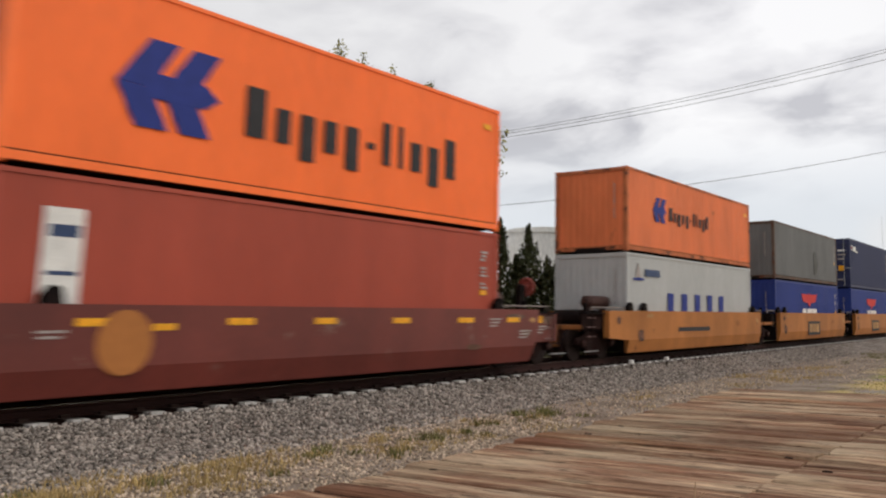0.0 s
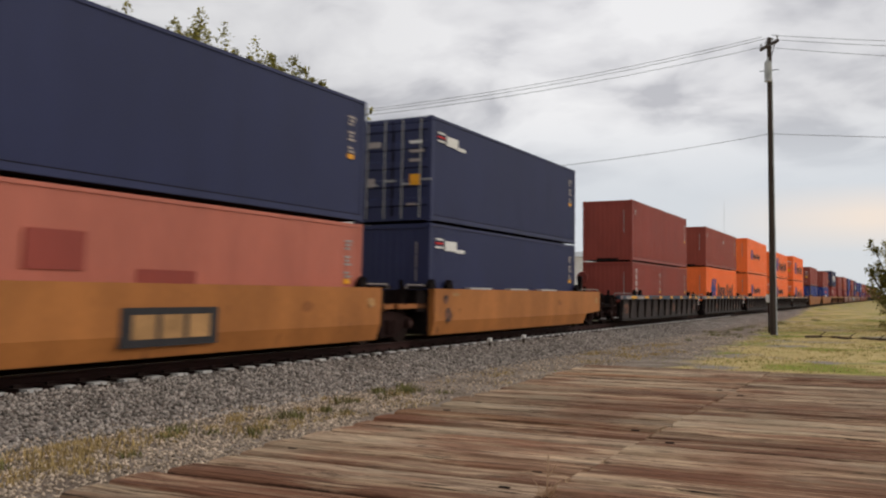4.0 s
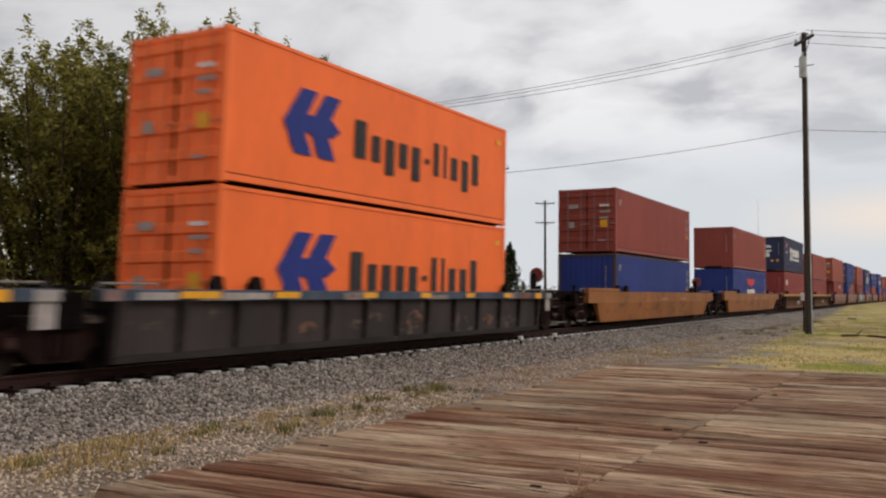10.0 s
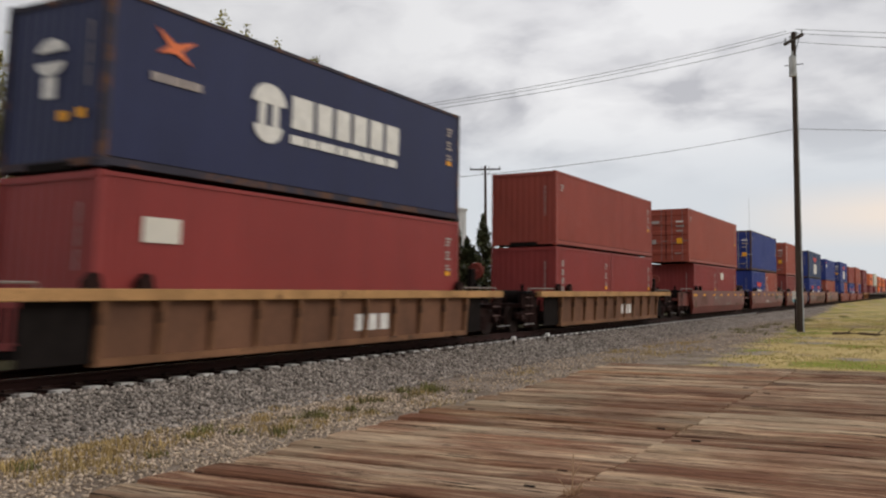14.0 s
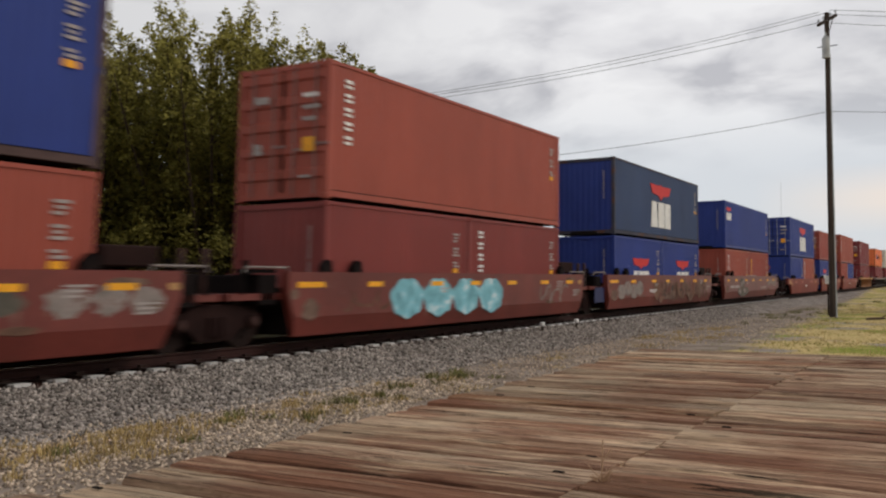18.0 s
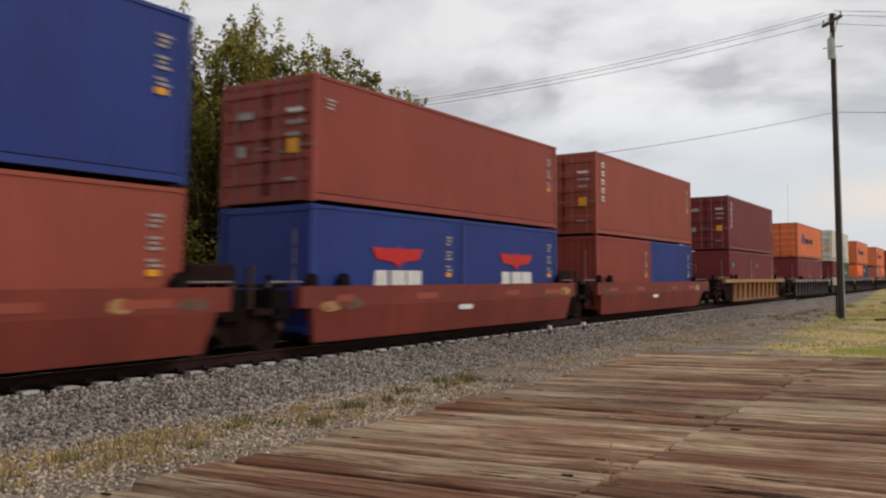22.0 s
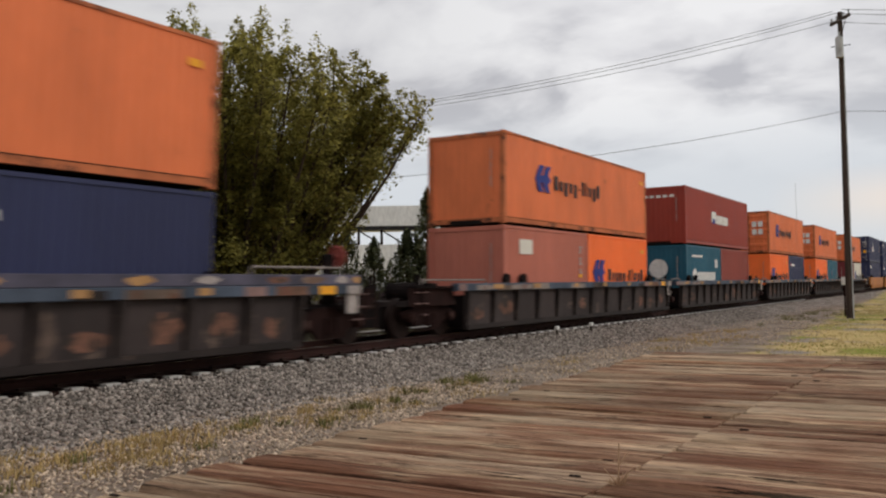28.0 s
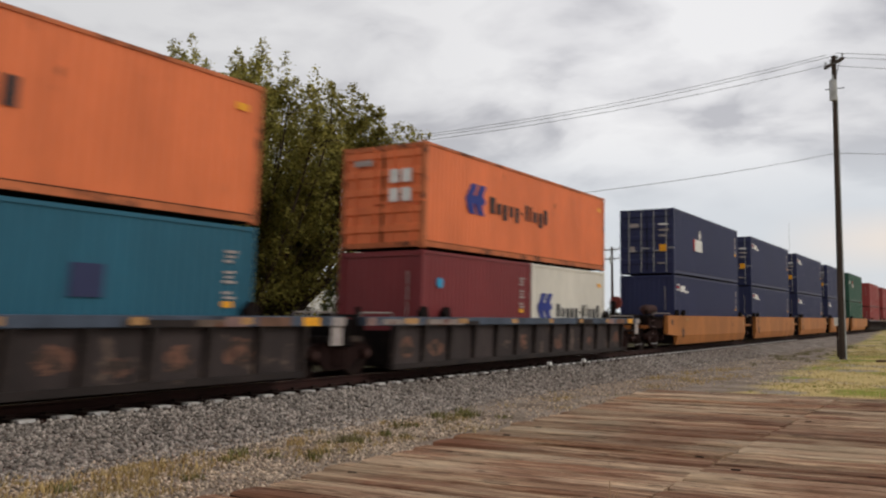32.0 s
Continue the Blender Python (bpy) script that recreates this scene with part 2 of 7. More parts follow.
    l.new(colour, bsdf.inputs["Base Color"])
    if bump:
        bn = n.new("ShaderNodeTexNoise")
        bn.inputs["Scale"].default_value = bump_scale
        bn.inputs["Detail"].default_value = 4
        l.new(vec, bn.inputs["Vector"])
        bp = n.new("ShaderNodeBump")
        bp.inputs["Strength"].default_value = bump
        bp.inputs["Distance"].default_value = 0.02
        l.new(bn.outputs["Fac"], bp.inputs["Height"])
        l.new(bp.outputs["Normal"], bsdf.inputs["Normal"])
    return m


RUST = (0.075, 0.030, 0.016)


def paint(name, base, fade=0.22, rust=0.69):
    """Weathered container paint: faded in streaks that run down, with rust scabs."""
    return material(name, base, rough=0.48, spec=0.26, vary=fade, scale=1.0, stretch=(1, 1, 0.3), grain=9, grain_amount=0.05,
                    spots=RUST, spot_at=rust, spot_scale=2.4, spot_stretch=(1, 1, 0.35))


PAINT = {
    "orange": paint("orange_paint", (0.97, 0.182, 0.038), 0.10, 0.76),
    "faded_orange": paint("faded_orange_paint", (0.74, 0.185, 0.064), 0.18, 0.645),
    "brown": paint("brown_red_paint", (0.29, 0.055, 0.034), 0.15, 0.76),
    "rust_red": paint("rust_red_paint", (0.37, 0.066, 0.038), 0.15, 0.76),
    "dark_red": paint("dark_red_paint", (0.205, 0.037, 0.031), 0.15, 0.76),
    "maroon": paint("maroon_paint", (0.180, 0.026, 0.029), 0.15, 0.78),
    "red": paint("red_oxide_paint", (0.28, 0.053, 0.037), 0.16, 0.76),
    "bright_red": paint("bright_red_paint", (0.255, 0.037, 0.034), 0.14, 0.78),
    "scarlet": paint("brick_red_paint", (0.31, 0.044, 0.027), 0.16, 0.72),
    "terracotta": paint("terracotta_paint", (0.315, 0.068, 0.043), 0.14, 0.76),
    "pink": paint("faded_pink_paint", (0.47, 0.145, 0.097), 0.16, 0.78),
    "blue": paint("royal_blue_paint", (0.020, 0.040, 0.205), 0.18, 0.78),
    "slate": paint("faded_slate_blue_paint", (0.032, 0.055, 0.125), 0.22, 0.74),
    "navy": paint("navy_paint", (0.024, 0.029, 0.080), 0.16, 0.80),
    "grey": paint("grey_paint", (0.150, 0.149, 0.147), 0.2, 0.72),
    "pale": paint("pale_grey_paint", (0.44, 0.44, 0.43), 0.08, 0.74),
    "white": paint("dirty_white_paint", (0.66, 0.62, 0.54), 0.12, 0.70),
    "teal": paint("teal_paint", (0.018, 0.105, 0.16), 0.18, 0.78),
    "green": paint("dark_green_paint", (0.020, 0.075, 0.048), 0.18, 0.78),
}
CAR_YELLOW = material("yellow_car_paint", (0.39, 0.145, 0.038), 0.6, vary=0.3, scale=0.8, stretch=(1, 1, 0.5), grain=14,
                      grain_amount=0.08, spots=(0.16, 0.062, 0.022), spot_at=0.62, spot_scale=2.5, spot_stretch=(1, 1, 0.4))
CAR_OCHRE = material("ochre_car_paint", (0.29, 0.105, 0.030), 0.6, vary=0.3, scale=0.8, stretch=(1, 1, 0.5), grain=14,
                     grain_amount=0.08, spots=(0.17, 0.066, 0.024), spot_at=0.54, spot_scale=1.6, spot_stretch=(0.5, 0.5, 1.2))
DUSTY_TAN = material("dusty_tan_chord_paint", (0.43, 0.235, 0.095), 0.7, vary=0.3, scale=1.2, grain=12, spots=(0.14, 0.07, 0.035), spot_at=0.60, spot_scale=2.5)
GRIMY_OCHRE = material("grimy_ochre_car_paint", (0.205, 0.098, 0.049), 0.7, vary=0.4, scale=1.0, stretch=(1, 1, 0.6), grain=14, grain_amount=0.12,
                       spots=(0.075, 0.036, 0.020), spot_at=0.56, spot_scale=2.0)
CAR_BROWN = material("brown_car_paint", (0.140, 0.028, 0.020), 0.45, vary=0.3, scale=0.9, stretch=(1, 1, 0.5), grain=14,
                     grain_amount=0.1, spots=(0.20, 0.13, 0.10), spot_at=0.63, spot_scale=1.6, spec=0.36)
CAR_RED = material("red_brown_car_paint", (0.195, 0.038, 0.025), 0.6, vary=0.25, scale=0.9, stretch=(1, 1, 0.5), grain=14,
                   grain_amount=0.1, spots=(0.34, 0.14, 0.07), spot_at=0.66, spot_scale=2.0)
BRIGHT_OCHRE = material("worn_ochre_car_paint", (0.270, 0.118, 0.042), 0.65, vary=0.35, scale=1.0, stretch=(1, 1, 0.6), grain=14, grain_amount=0.1, spots=(0.13, 0.055, 0.026), spot_at=0.6, spot_scale=2.0)
BROWN_WEB = material("grimy_brown_web_paint", (0.150, 0.070, 0.039), 0.7, vary=0.4, scale=1.0, stretch=(1, 1, 0.5), grain=14, grain_amount=0.12)
DUSTY_WEB = material("dusty_black_web_paint", (0.040, 0.029, 0.027), 0.7, vary=0.5, scale=1.0, stretch=(1, 1, 0.4), grain=12,
                     grain_amount=0.15, spots=(0.125, 0.085, 0.066), spot_at=0.585, spot_scale=1.9)
CAR_BLACK = material("sooty_black_car_paint", (0.023, 0.016, 0.014), 0.7, vary=0.45, scale=1.2, stretch=(1, 1, 0.5), grain=14,
                     grain_amount=0.15, spots=(0.115, 0.075, 0.055), spot_at=0.60, spot_scale=2.6)
BLUE_TRIM = material("worn_blue_trim_paint", (0.060, 0.076, 0.105), 0.65, vary=0.5, scale=1.2, grain=10, spots=(0.20, 0.185, 0.165),
                     spot_at=0.64, spot_scale=1.5)
# near-black steels: soot and rust, darkened further for the deep shade under the cars
SOOT_SHADE = material("grimy_shaded_steel", (0.010, 0.007, 0.0065), 0.8, vary=0.4, scale=3, grain=30, spots=(0.024, 0.012, 0.009), spot_at=0.62, spec=0.06)
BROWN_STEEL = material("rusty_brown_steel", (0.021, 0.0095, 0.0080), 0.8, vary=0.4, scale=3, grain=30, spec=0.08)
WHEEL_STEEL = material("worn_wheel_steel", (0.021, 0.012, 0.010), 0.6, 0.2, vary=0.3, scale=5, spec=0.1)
RED_WHEEL = material("dull_red_wheel_paint", (0.27, 0.060, 0.046), 0.6, vary=0.4, scale=4)
PALE_BAR = material("worn_pale_bar_paint", (0.33, 0.31, 0.30), 0.5, vary=0.3, scale=3)
WARM_BAR = material("red_grey_bar", (0.24, 0.145, 0.13), 0.55, vary=0.3, scale=4)
RAIL_BAR = material("worn_handrail_paint", (0.215, 0.180, 0.160), 0.6, vary=0.4, scale=4)
RUSTY_TANK = material("rust_brown_tank_paint", (0.050, 0.021, 0.016), 0.6, vary=0.4, scale=3, grain=20, spots=(0.11, 0.075, 0.062), spot_at=0.6, spot_scale=3)
LILAC_TRIM = material("worn_grey_blue_trim_paint", (0.085, 0.078, 0.110), 0.6, vary=0.5, scale=1.0, grain=10, spots=(0.19, 0.15, 0.135), spot_at=0.60, spot_scale=1.4)
GREY_TRIM = material("worn_grey_trim_paint", (0.17, 0.165, 0.16), 0.65, vary=0.5, scale=1.2, grain=10, spots=(0.06, 0.05, 0.045), spot_at=0.60, spot_scale=1.8)
GALV = material("galvanised_bar", (0.34, 0.335, 0.33), 0.5, 0.4, vary=0.2, scale=4)
FADED_MARK = material("faded_lettering_paint", (0.36, 0.31, 0.285), 0.6, vary=0.25, scale=6)
WHITE_MARK = material("white_lettering_paint", (0.72, 0.70, 0.66), 0.6, vary=0.15, scale=4)
BLACK_MARK = material("black_lettering_paint", (0.030, 0.028, 0.030), 0.6, vary=0.2, scale=4)
BLUE_MARK = material("blue_lettering_paint", (0.018, 0.032, 0.20), 0.55, vary=0.12, scale=4)
RED_MARK = material("red_emblem_paint", (0.55, 0.025, 0.022), 0.55, vary=0.12, scale=4)
YELLOW_MARK = material("yellow_reflector", (0.80, 0.36, 0.02), 0.45, vary=0.15, scale=6)
CYAN_MARK = material("cyan_sticker", (0.02, 0.30, 0.52), 0.5, vary=0.1, scale=6)
GRAFFITI_CYAN = material("pale_cyan_spray_paint", (0.20, 0.46, 0.52), 0.6, vary=0.4, scale=3, grain=20, spots=(0.55, 0.62, 0.62), spot_at=0.56, spot_scale=3)
GRAFFITI_GREEN = material("dull_grey_green_spray_paint", (0.105, 0.092, 0.070), 0.65, vary=0.5, scale=2, grain=16, spots=(0.15, 0.07, 0.05), spot_at=0.56, spot_scale=2.2)
GRAFFITI_GREY = material("grey_spray_paint", (0.25, 0.205, 0.18), 0.6, vary=0.4, scale=3, grain=20, spots=(0.13, 0.05, 0.04), spot_at=0.55, spot_scale=3)
GRAFFITI_RUST = material("dull_pink_spray_paint", (0.165, 0.078, 0.052), 0.7, vary=0.5, scale=5, grain=20, spots=(0.035, 0.026, 0.021), spot_at=0.47, spot_scale=4)
MURAL = [material("tan_spray_paint", (0.165, 0.085, 0.055), 0.7, vary=0.5, scale=2, grain=14, spots=(0.14, 0.045, 0.033), spot_at=0.56, spot_scale=2.2),
         material("grey_tan_spray_paint", (0.165, 0.10, 0.072), 0.7, vary=0.5, scale=2, grain=14, spots=(0.31, 0.22, 0.16), spot_at=0.57, spot_scale=2.2)]
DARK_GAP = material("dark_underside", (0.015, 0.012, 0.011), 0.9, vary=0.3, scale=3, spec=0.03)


# ---------------------------------------------------------------- mesh helpers
def box(bm, x0, x1, y0, y1, z0, z1, bevel=0.0):
    made = bmesh.ops.create_cube(bm, size=1.0)["verts"]
    for v in made:
        v.co = Vector(((x0 + x1) / 2 + v.co.x * (x1 - x0), (y0 + y1) / 2 + v.co.y * (y1 - y0), (z0 + z1) / 2 + v.co.z * (z1 - z0)))
    if bevel:
        edges = list({e for v in made for e in v.link_edges})
        bmesh.ops.bevel(bm, geom=edges, offset=bevel, segments=1, affect="EDGES")
    return made


def rod(bm, a, b, r, sides=8, r2=None):
    a, b = Vector(a), Vector(b)
    d = b - a
    m = Matrix.Translation((a + b) / 2) @ d.to_track_quat("Z", "Y").to_matrix().to_4x4()
    bmesh.ops.create_cone(bm, cap_ends=True, segments=sides, radius1=r, radius2=r if r2 is None else r2, depth=d.length, matrix=m)


def prism(bm, outline, axis, lo, hi):
    """A flat outline pushed from lo to hi along an axis; the outline holds the other two coordinates in order."""
    def at(p, d):
        c = [0, 0, 0]
        rest = [i for i in range(3) if i != axis]
        c[rest[0]], c[rest[1]], c[axis] = p[0], p[1], d
        return bm.verts.new(c)
    va = [at(p, lo) for p in outline]
    vb = [at(p, hi) for p in outline]
    n = len(outline)
    bm.faces.new(va)
    bm.faces.new(vb)
    for i in range(n):
        bm.faces.new((va[i], va[(i + 1) % n], vb[(i + 1) % n], vb[i]))
    bmesh.ops.recalc_face_normals(bm, faces=bm.faces[:])


def to_mesh(name, bm, mat):
    me = bpy.data.meshes.new(name)
    bm.to_mesh(me)
    bm.free()
    if mat:
        me.materials.append(mat)
    return me


MESHES = {}


def shared(key, build, mat):
    """One mesh for every piece of the same shape and paint."""
    k = (key, mat.name)
    if k not in MESHES:
        bm = bmesh.new()
        build(bm)
        MESHES[k] = to_mesh(str(key[0]), bm, mat)
    return MESHES[k]


def place(name, me, parent, label="", at=None):
    ob = new(name, me)
    ob.parent = parent
    if at is not None:
        ob.matrix_basis = at
    return tagged(ob, label)


def part(name, bm, mat, parent, label="", at=None):
    return place(name, to_mesh(name, bm, mat), parent, label, at)


def thing(name, label, category, group="", m=None, kind=""):
    ob = new(name)
    ob.empty_display_size = 0.2
    if m is not None:
        ob.matrix_basis = m
    return tagged(ob, label, category, group, kind)


def blob_mesh(verts, faces, name, mat):
    me = bpy.data.meshes.new(name)
    me.from_pydata([tuple(v) for v in verts], [], faces)
    me.materials.append(mat)
    return me


# ---------------------------------------------------------------- containers
HALF = 1.219
STD, HIGH = 2.591, 2.896


def corrugated(bm, length, z0, z1, face, depth=0.026, pitch=0.21, along="y", other=0.0):
    """A pressed steel sheet with upright trapezoid folds; face is its outer plane."""
    n = max(3, round(length / pitch))
    step = length / n
    pts = []
    for i in range(n):
        s = i * step
        pts += [(s, 0), (s + step * 0.26, 0), (s + step * 0.50, 1), (s + step * 0.76, 1)]
    pts.append((length, 0))
    sign = 1 if face > 0 else -1
    prev = None
    for s, k in pts:
        d = face - sign * depth * k
        p = (d, other + s) if along == "y" else (other + s, d)
        a, b = bm.verts.new((*p, z0)), bm.verts.new((*p, z1))
        if prev:
            bm.faces.new((prev[0], a, b, prev[1]))
        prev = (a, b)


def door_leaf(bm, x0, x1, y, z0, z1):
    """A container door: one pressed sheet with rows of recesses, facing -y."""
    rows = 5
    h = (z1 - z0) / rows
    prof = [(z0, y + 0.05), (z0, y)]
    for i in range(rows):
        b = z0 + i * h
        prof += [(b + h * 0.50, y), (b + h * 0.58, y - 0.044), (b + h * 0.90, y - 0.044), (b + h * 0.98, y)]
    prof += [(z1, y), (z1, y + 0.05)]
    cols = [[bm.verts.new((x, yy, z)) for z, yy in prof] for x in (x0, x1)]
    for k in range(len(prof) - 1):
        bm.faces.new((cols[0][k], cols[1][k], cols[1][k + 1], cols[0][k + 1]))
    for c in cols:
        bm.faces.new(c)
    bmesh.ops.recalc_face_normals(bm, faces=bm.faces[:])


def container(colour, length, height, label, door_front=False, group="", rails=None):
    """A shipping container in its own space: y from its front end to its back end, z from its base."""
    P = PAINT[colour]
    L, H = length, height
    root = thing("shipping_container", label, "container", group)
    key = (round(L, 2), round(H, 2))
    R = rails or P
    for sx in (1, -1):
        place("side_wall", shared(("side_wall", key, sx), lambda bm: corrugated(bm, L - 0.28, 0.16, H - 0.075, sx * (HALF - 0.012), other=0.14), P), root)
        place("bottom_rail", shared(("bottom_rail", key, sx), lambda bm: box(bm, sx * HALF - (0.06 if sx > 0 else 0), sx * HALF + (0 if sx > 0 else 0.06), 0.14, L - 0.14, 0.045, 0.17), R), root)
        place("top_rail", shared(("top_rail", key, sx), lambda bm: box(bm, sx * HALF - (0.06 if sx > 0 else 0), sx * HALF + (0 if sx > 0 else 0.06), 0.14, L - 0.14, H - 0.08, H - 0.012), R), root)
        for sy in (0, 1):
            y0 = 0.0 if sy == 0 else L - 0.14
            x0 = HALF - 0.12 if sx > 0 else -HALF
            place("corner_post", shared(("corner_post", key, sx, sy), lambda bm: box(bm, x0, x0 + 0.12, y0 + 0.004, y0 + 0.136, 0.12, H - 0.12), R), root)
            for top in (0, 1):
                z0 = 0.0 if not top else H - 0.12
                place("corner_casting", shared(("corner_casting", key, sx, sy, top), lambda bm: box(bm, x0 - 0.03 if sx > 0 else x0, x0 + (0.124 if sx > 0 else 0.15), y0 - 0.004, y0 + 0.15, z0, z0 + 0.12, 0.012), R), root)
    # thin dark strip draws the grime and shadow line above the rail
    place("rail_seam", shared(("rail_seam", key), lambda bm: box(bm, HALF - 0.03, HALF + 0.002, 0.15, L - 0.15, 0.1702, 0.188), DARK_GAP), root, "dark strip of grime and shade over the bottom rail")
    place("roof", shared(("roof", key), lambda bm: box(bm, -HALF + 0.06, HALF - 0.06, 0.1, L - 0.1, H - 0.055, H - 0.02), P), root)
    place("floor_pan", shared(("floor_pan", key), lambda bm: box(bm, -HALF + 0.06, HALF - 0.06, 0.1, L - 0.1, 0.03, 0.15), DARK_GAP), root)
    for sy in (0, 1):
        y0 = 0.02 if sy == 0 else L - 0.12
        place("end_sill", shared(("end_sill", key, sy), lambda bm: box(bm, -HALF + 0.12, HALF - 0.12, y0, y0 + 0.1, 0.045, 0.17), R), root)
        place("end_header", shared(("end_header", key, sy), lambda bm: box(bm, -HALF + 0.12, HALF - 0.12, y0, y0 + 0.1, H - 0.13, H - 0.012), R), root)
    place("end_wall", shared(("end_wall_back", key), lambda bm: corrugated(bm, 2.2, 0.17, H - 0.13, L - 0.05, along="x", other=-1.1), P), root)
    if door_front:
        BAR = PAINT["faded_orange"] if "orange" in colour else WARM_BAR if colour in ("red", "dark_red", "rust_red", "bright_red", "terracotta", "maroon", "pink", "brown") else GALV
        place("door_gasket", shared(("door_gasket", key), lambda bm: box(bm, -0.016, 0.016, 0.0, 0.06, 0.17, H - 0.13), DARK_GAP), root, "dark rubber gasket between the doors")
        for k, (xa, xb) in enumerate(((-1.1, -0.018), (0.018, 1.1))):
            leaf = place("door", shared(("door", key, k), lambda bm: door_leaf(bm, xa, xb, 0.05, 0.17, H - 0.13), P), root)
            for j, xr in enumerate((xa + 0.3, xb - 0.22)):
                place("locking_bar", shared(("locking_bar", key, k, j), lambda bm: rod(bm, (xr, -0.005, 0.1), (xr, -0.005, H - 0.07), 0.022, 6), BAR), leaf, "upright locking bar")
                place("bar_handle", shared(("bar_handle", key, k, j), lambda bm: box(bm, xr - 0.02, xr + 0.36, -0.03, -0.008, 1.02 + 0.1 * j, 1.07 + 0.1 * j), BAR), leaf)
    else:
        # no opening is cut: a dark block gives the recess its shade
        place("gooseneck_slot", shared(("gooseneck_slot", key), lambda bm: box(bm, -0.52, 0.52, 0.012, 0.08, 0.0, 0.13), DARK_GAP), root, "dark block for the shaded slot under the end")
        place("end_wall", shared(("end_wall_front", key), lambda bm: corrugated(bm, 2.2, 0.17, H - 0.13, -0.05 + 0.1, depth=-0.014, along="x", other=-1.1), PAINT["blue"] if colour == "slate" else P), root)
    return root


SIDE_X = HALF + 0.004


def mark(root, y0, y1, z0, z1, mat, name="painted_mark", label="", out=0.0):
    bm = bmesh.new()
    box(bm, SIDE_X - 0.008 + out, SIDE_X + 0.004 + out, y0, y1, z0, z1)
    return part(name, bm, mat, root, label)


def shape(root, outline, mat, name="painted_emblem", label="", out=0.0):
    bm = bmesh.new()
    prism(bm, outline, 0, SIDE_X - 0.008 + out, SIDE_X + 0.005 + out)
    return part(name, bm, mat, root, label)


def end_mark(root, x0, x1, z0, z1, mat, name="painted_mark", y=0.0):
    bm = bmesh.new()
    box(bm, x0, x1, y - 0.032, y - 0.024, z0, z1)
    return part(name, bm, mat, root)


def blocks(root, y0, z0, widths, heights, drops, mat, gap=0.06, name="lettering_bar"):
    """A word that stands as a row of plain bars."""
    y = y0
    for w, h, d in zip(widths, heights, drops):
        mark(root, y, y + w, z0 - d, z0 + h, mat, name)
        y += w + gap


def emblem_blue(root, y, z, s):
    """A slanted two-stroke emblem that points forward, as plain blue shapes."""
    for a in (0.0, 0.60):
        shape(root, [(y + (a + 0.40) * s, z + s), (y + (a + 0.80) * s, z + s), (y + (a + 0.44) * s, z + 0.46 * s), (y + a * s, z + 0.46 * s)], BLUE_MARK, "painted_emblem", "blue emblem stroke")
        shape(root, [(y + a * s, z + 0.455 * s), (y + (a + 0.44) * s, z + 0.455 * s), (y + (a + 0.70) * s, z), (y + (a + 0.27) * s, z)], BLUE_MARK, "painted_emblem", "blue emblem stroke")
    shape(root, [(y + 0.30 * s, z + 0.62 * s), (y + 1.20 * s, z + 0.62 * s), (y + 1.42 * s, z + 0.47 * s), (y + 1.20 * s, z + 0.34 * s), (y + 0.30 * s, z + 0.34 * s)], BLUE_MARK, "painted_emblem", "blue emblem stroke", 0.002)


def word_dark(root, y, z, s, length):
    """The long dark shipping-line word, as plain bars of its size."""
    w = [0.9, 0.7, 0.75, 0.7, 0.75, 0.45, 0.5, 0.3, 0.75, 0.75, 0.75]
    h = [1.0, 0.7, 0.7, 0.7, 0.7, 0.45, 1.0, 1.0, 0.7, 0.7, 1.0]
    d = [0, 0, 0.28, 0, 0.28, -0.3, 0, 0, 0, 0.28, 0]
    f = length / (sum(w) * 0.82 + 0.46 * len(w))
    blocks(root, y, z, [a * f * 0.82 for a in w], [a * s for a in h], [a * s for a in d], BLACK_MARK, 0.46 * f)


def code_column(root, L, H, mat=FADED_MARK, rear=True, z_top=None, n=3):
    """The unreadable identity code and data panel near an end of the side."""
    zt = z_top or H - 0.35
    y = L - 0.75 if rear else 0.42
    for i in range(n):
        for j in range(3):
            last = rear and i == n - 1 and j == 2
            mark(root, y + 0.04 * (j % 2), y + 0.30 - 0.05 * ((i + j) % 3), zt - (0.22 if last else 0.16) - i * 0.36 - j * 0.085, zt - i * 0.36 - 0.11 - j * 0.085, YELLOW_MARK if last and n > 1 else mat, "code_bar")


def hapag(root, L, H, big):
    if L < 8:
        emblem_blue(root, 0.42, 0.95, 0.78)
        word_dark(root, 1.85, 1.02, 0.40, 3.8)
    elif big:
        dz = 0.0 if H > 2.7 else -0.12
        emblem_blue(root, 1.70, 0.80 + dz, 1.36)
        word_dark(root, 4.22, 1.00 + dz, 0.85, 6.38)
    else:
        dz = 0.15 if H > 2.7 else 0.0
        emblem_blue(root, 2.02, 1.05 + dz, 0.80)
        word_dark(root, 3.42, 1.18 + dz, 0.44, 3.95)
    mark(root, L - 0.7, L - 0.4, H - 0.55, H - 0.42, YELLOW_MARK, "code_bar")


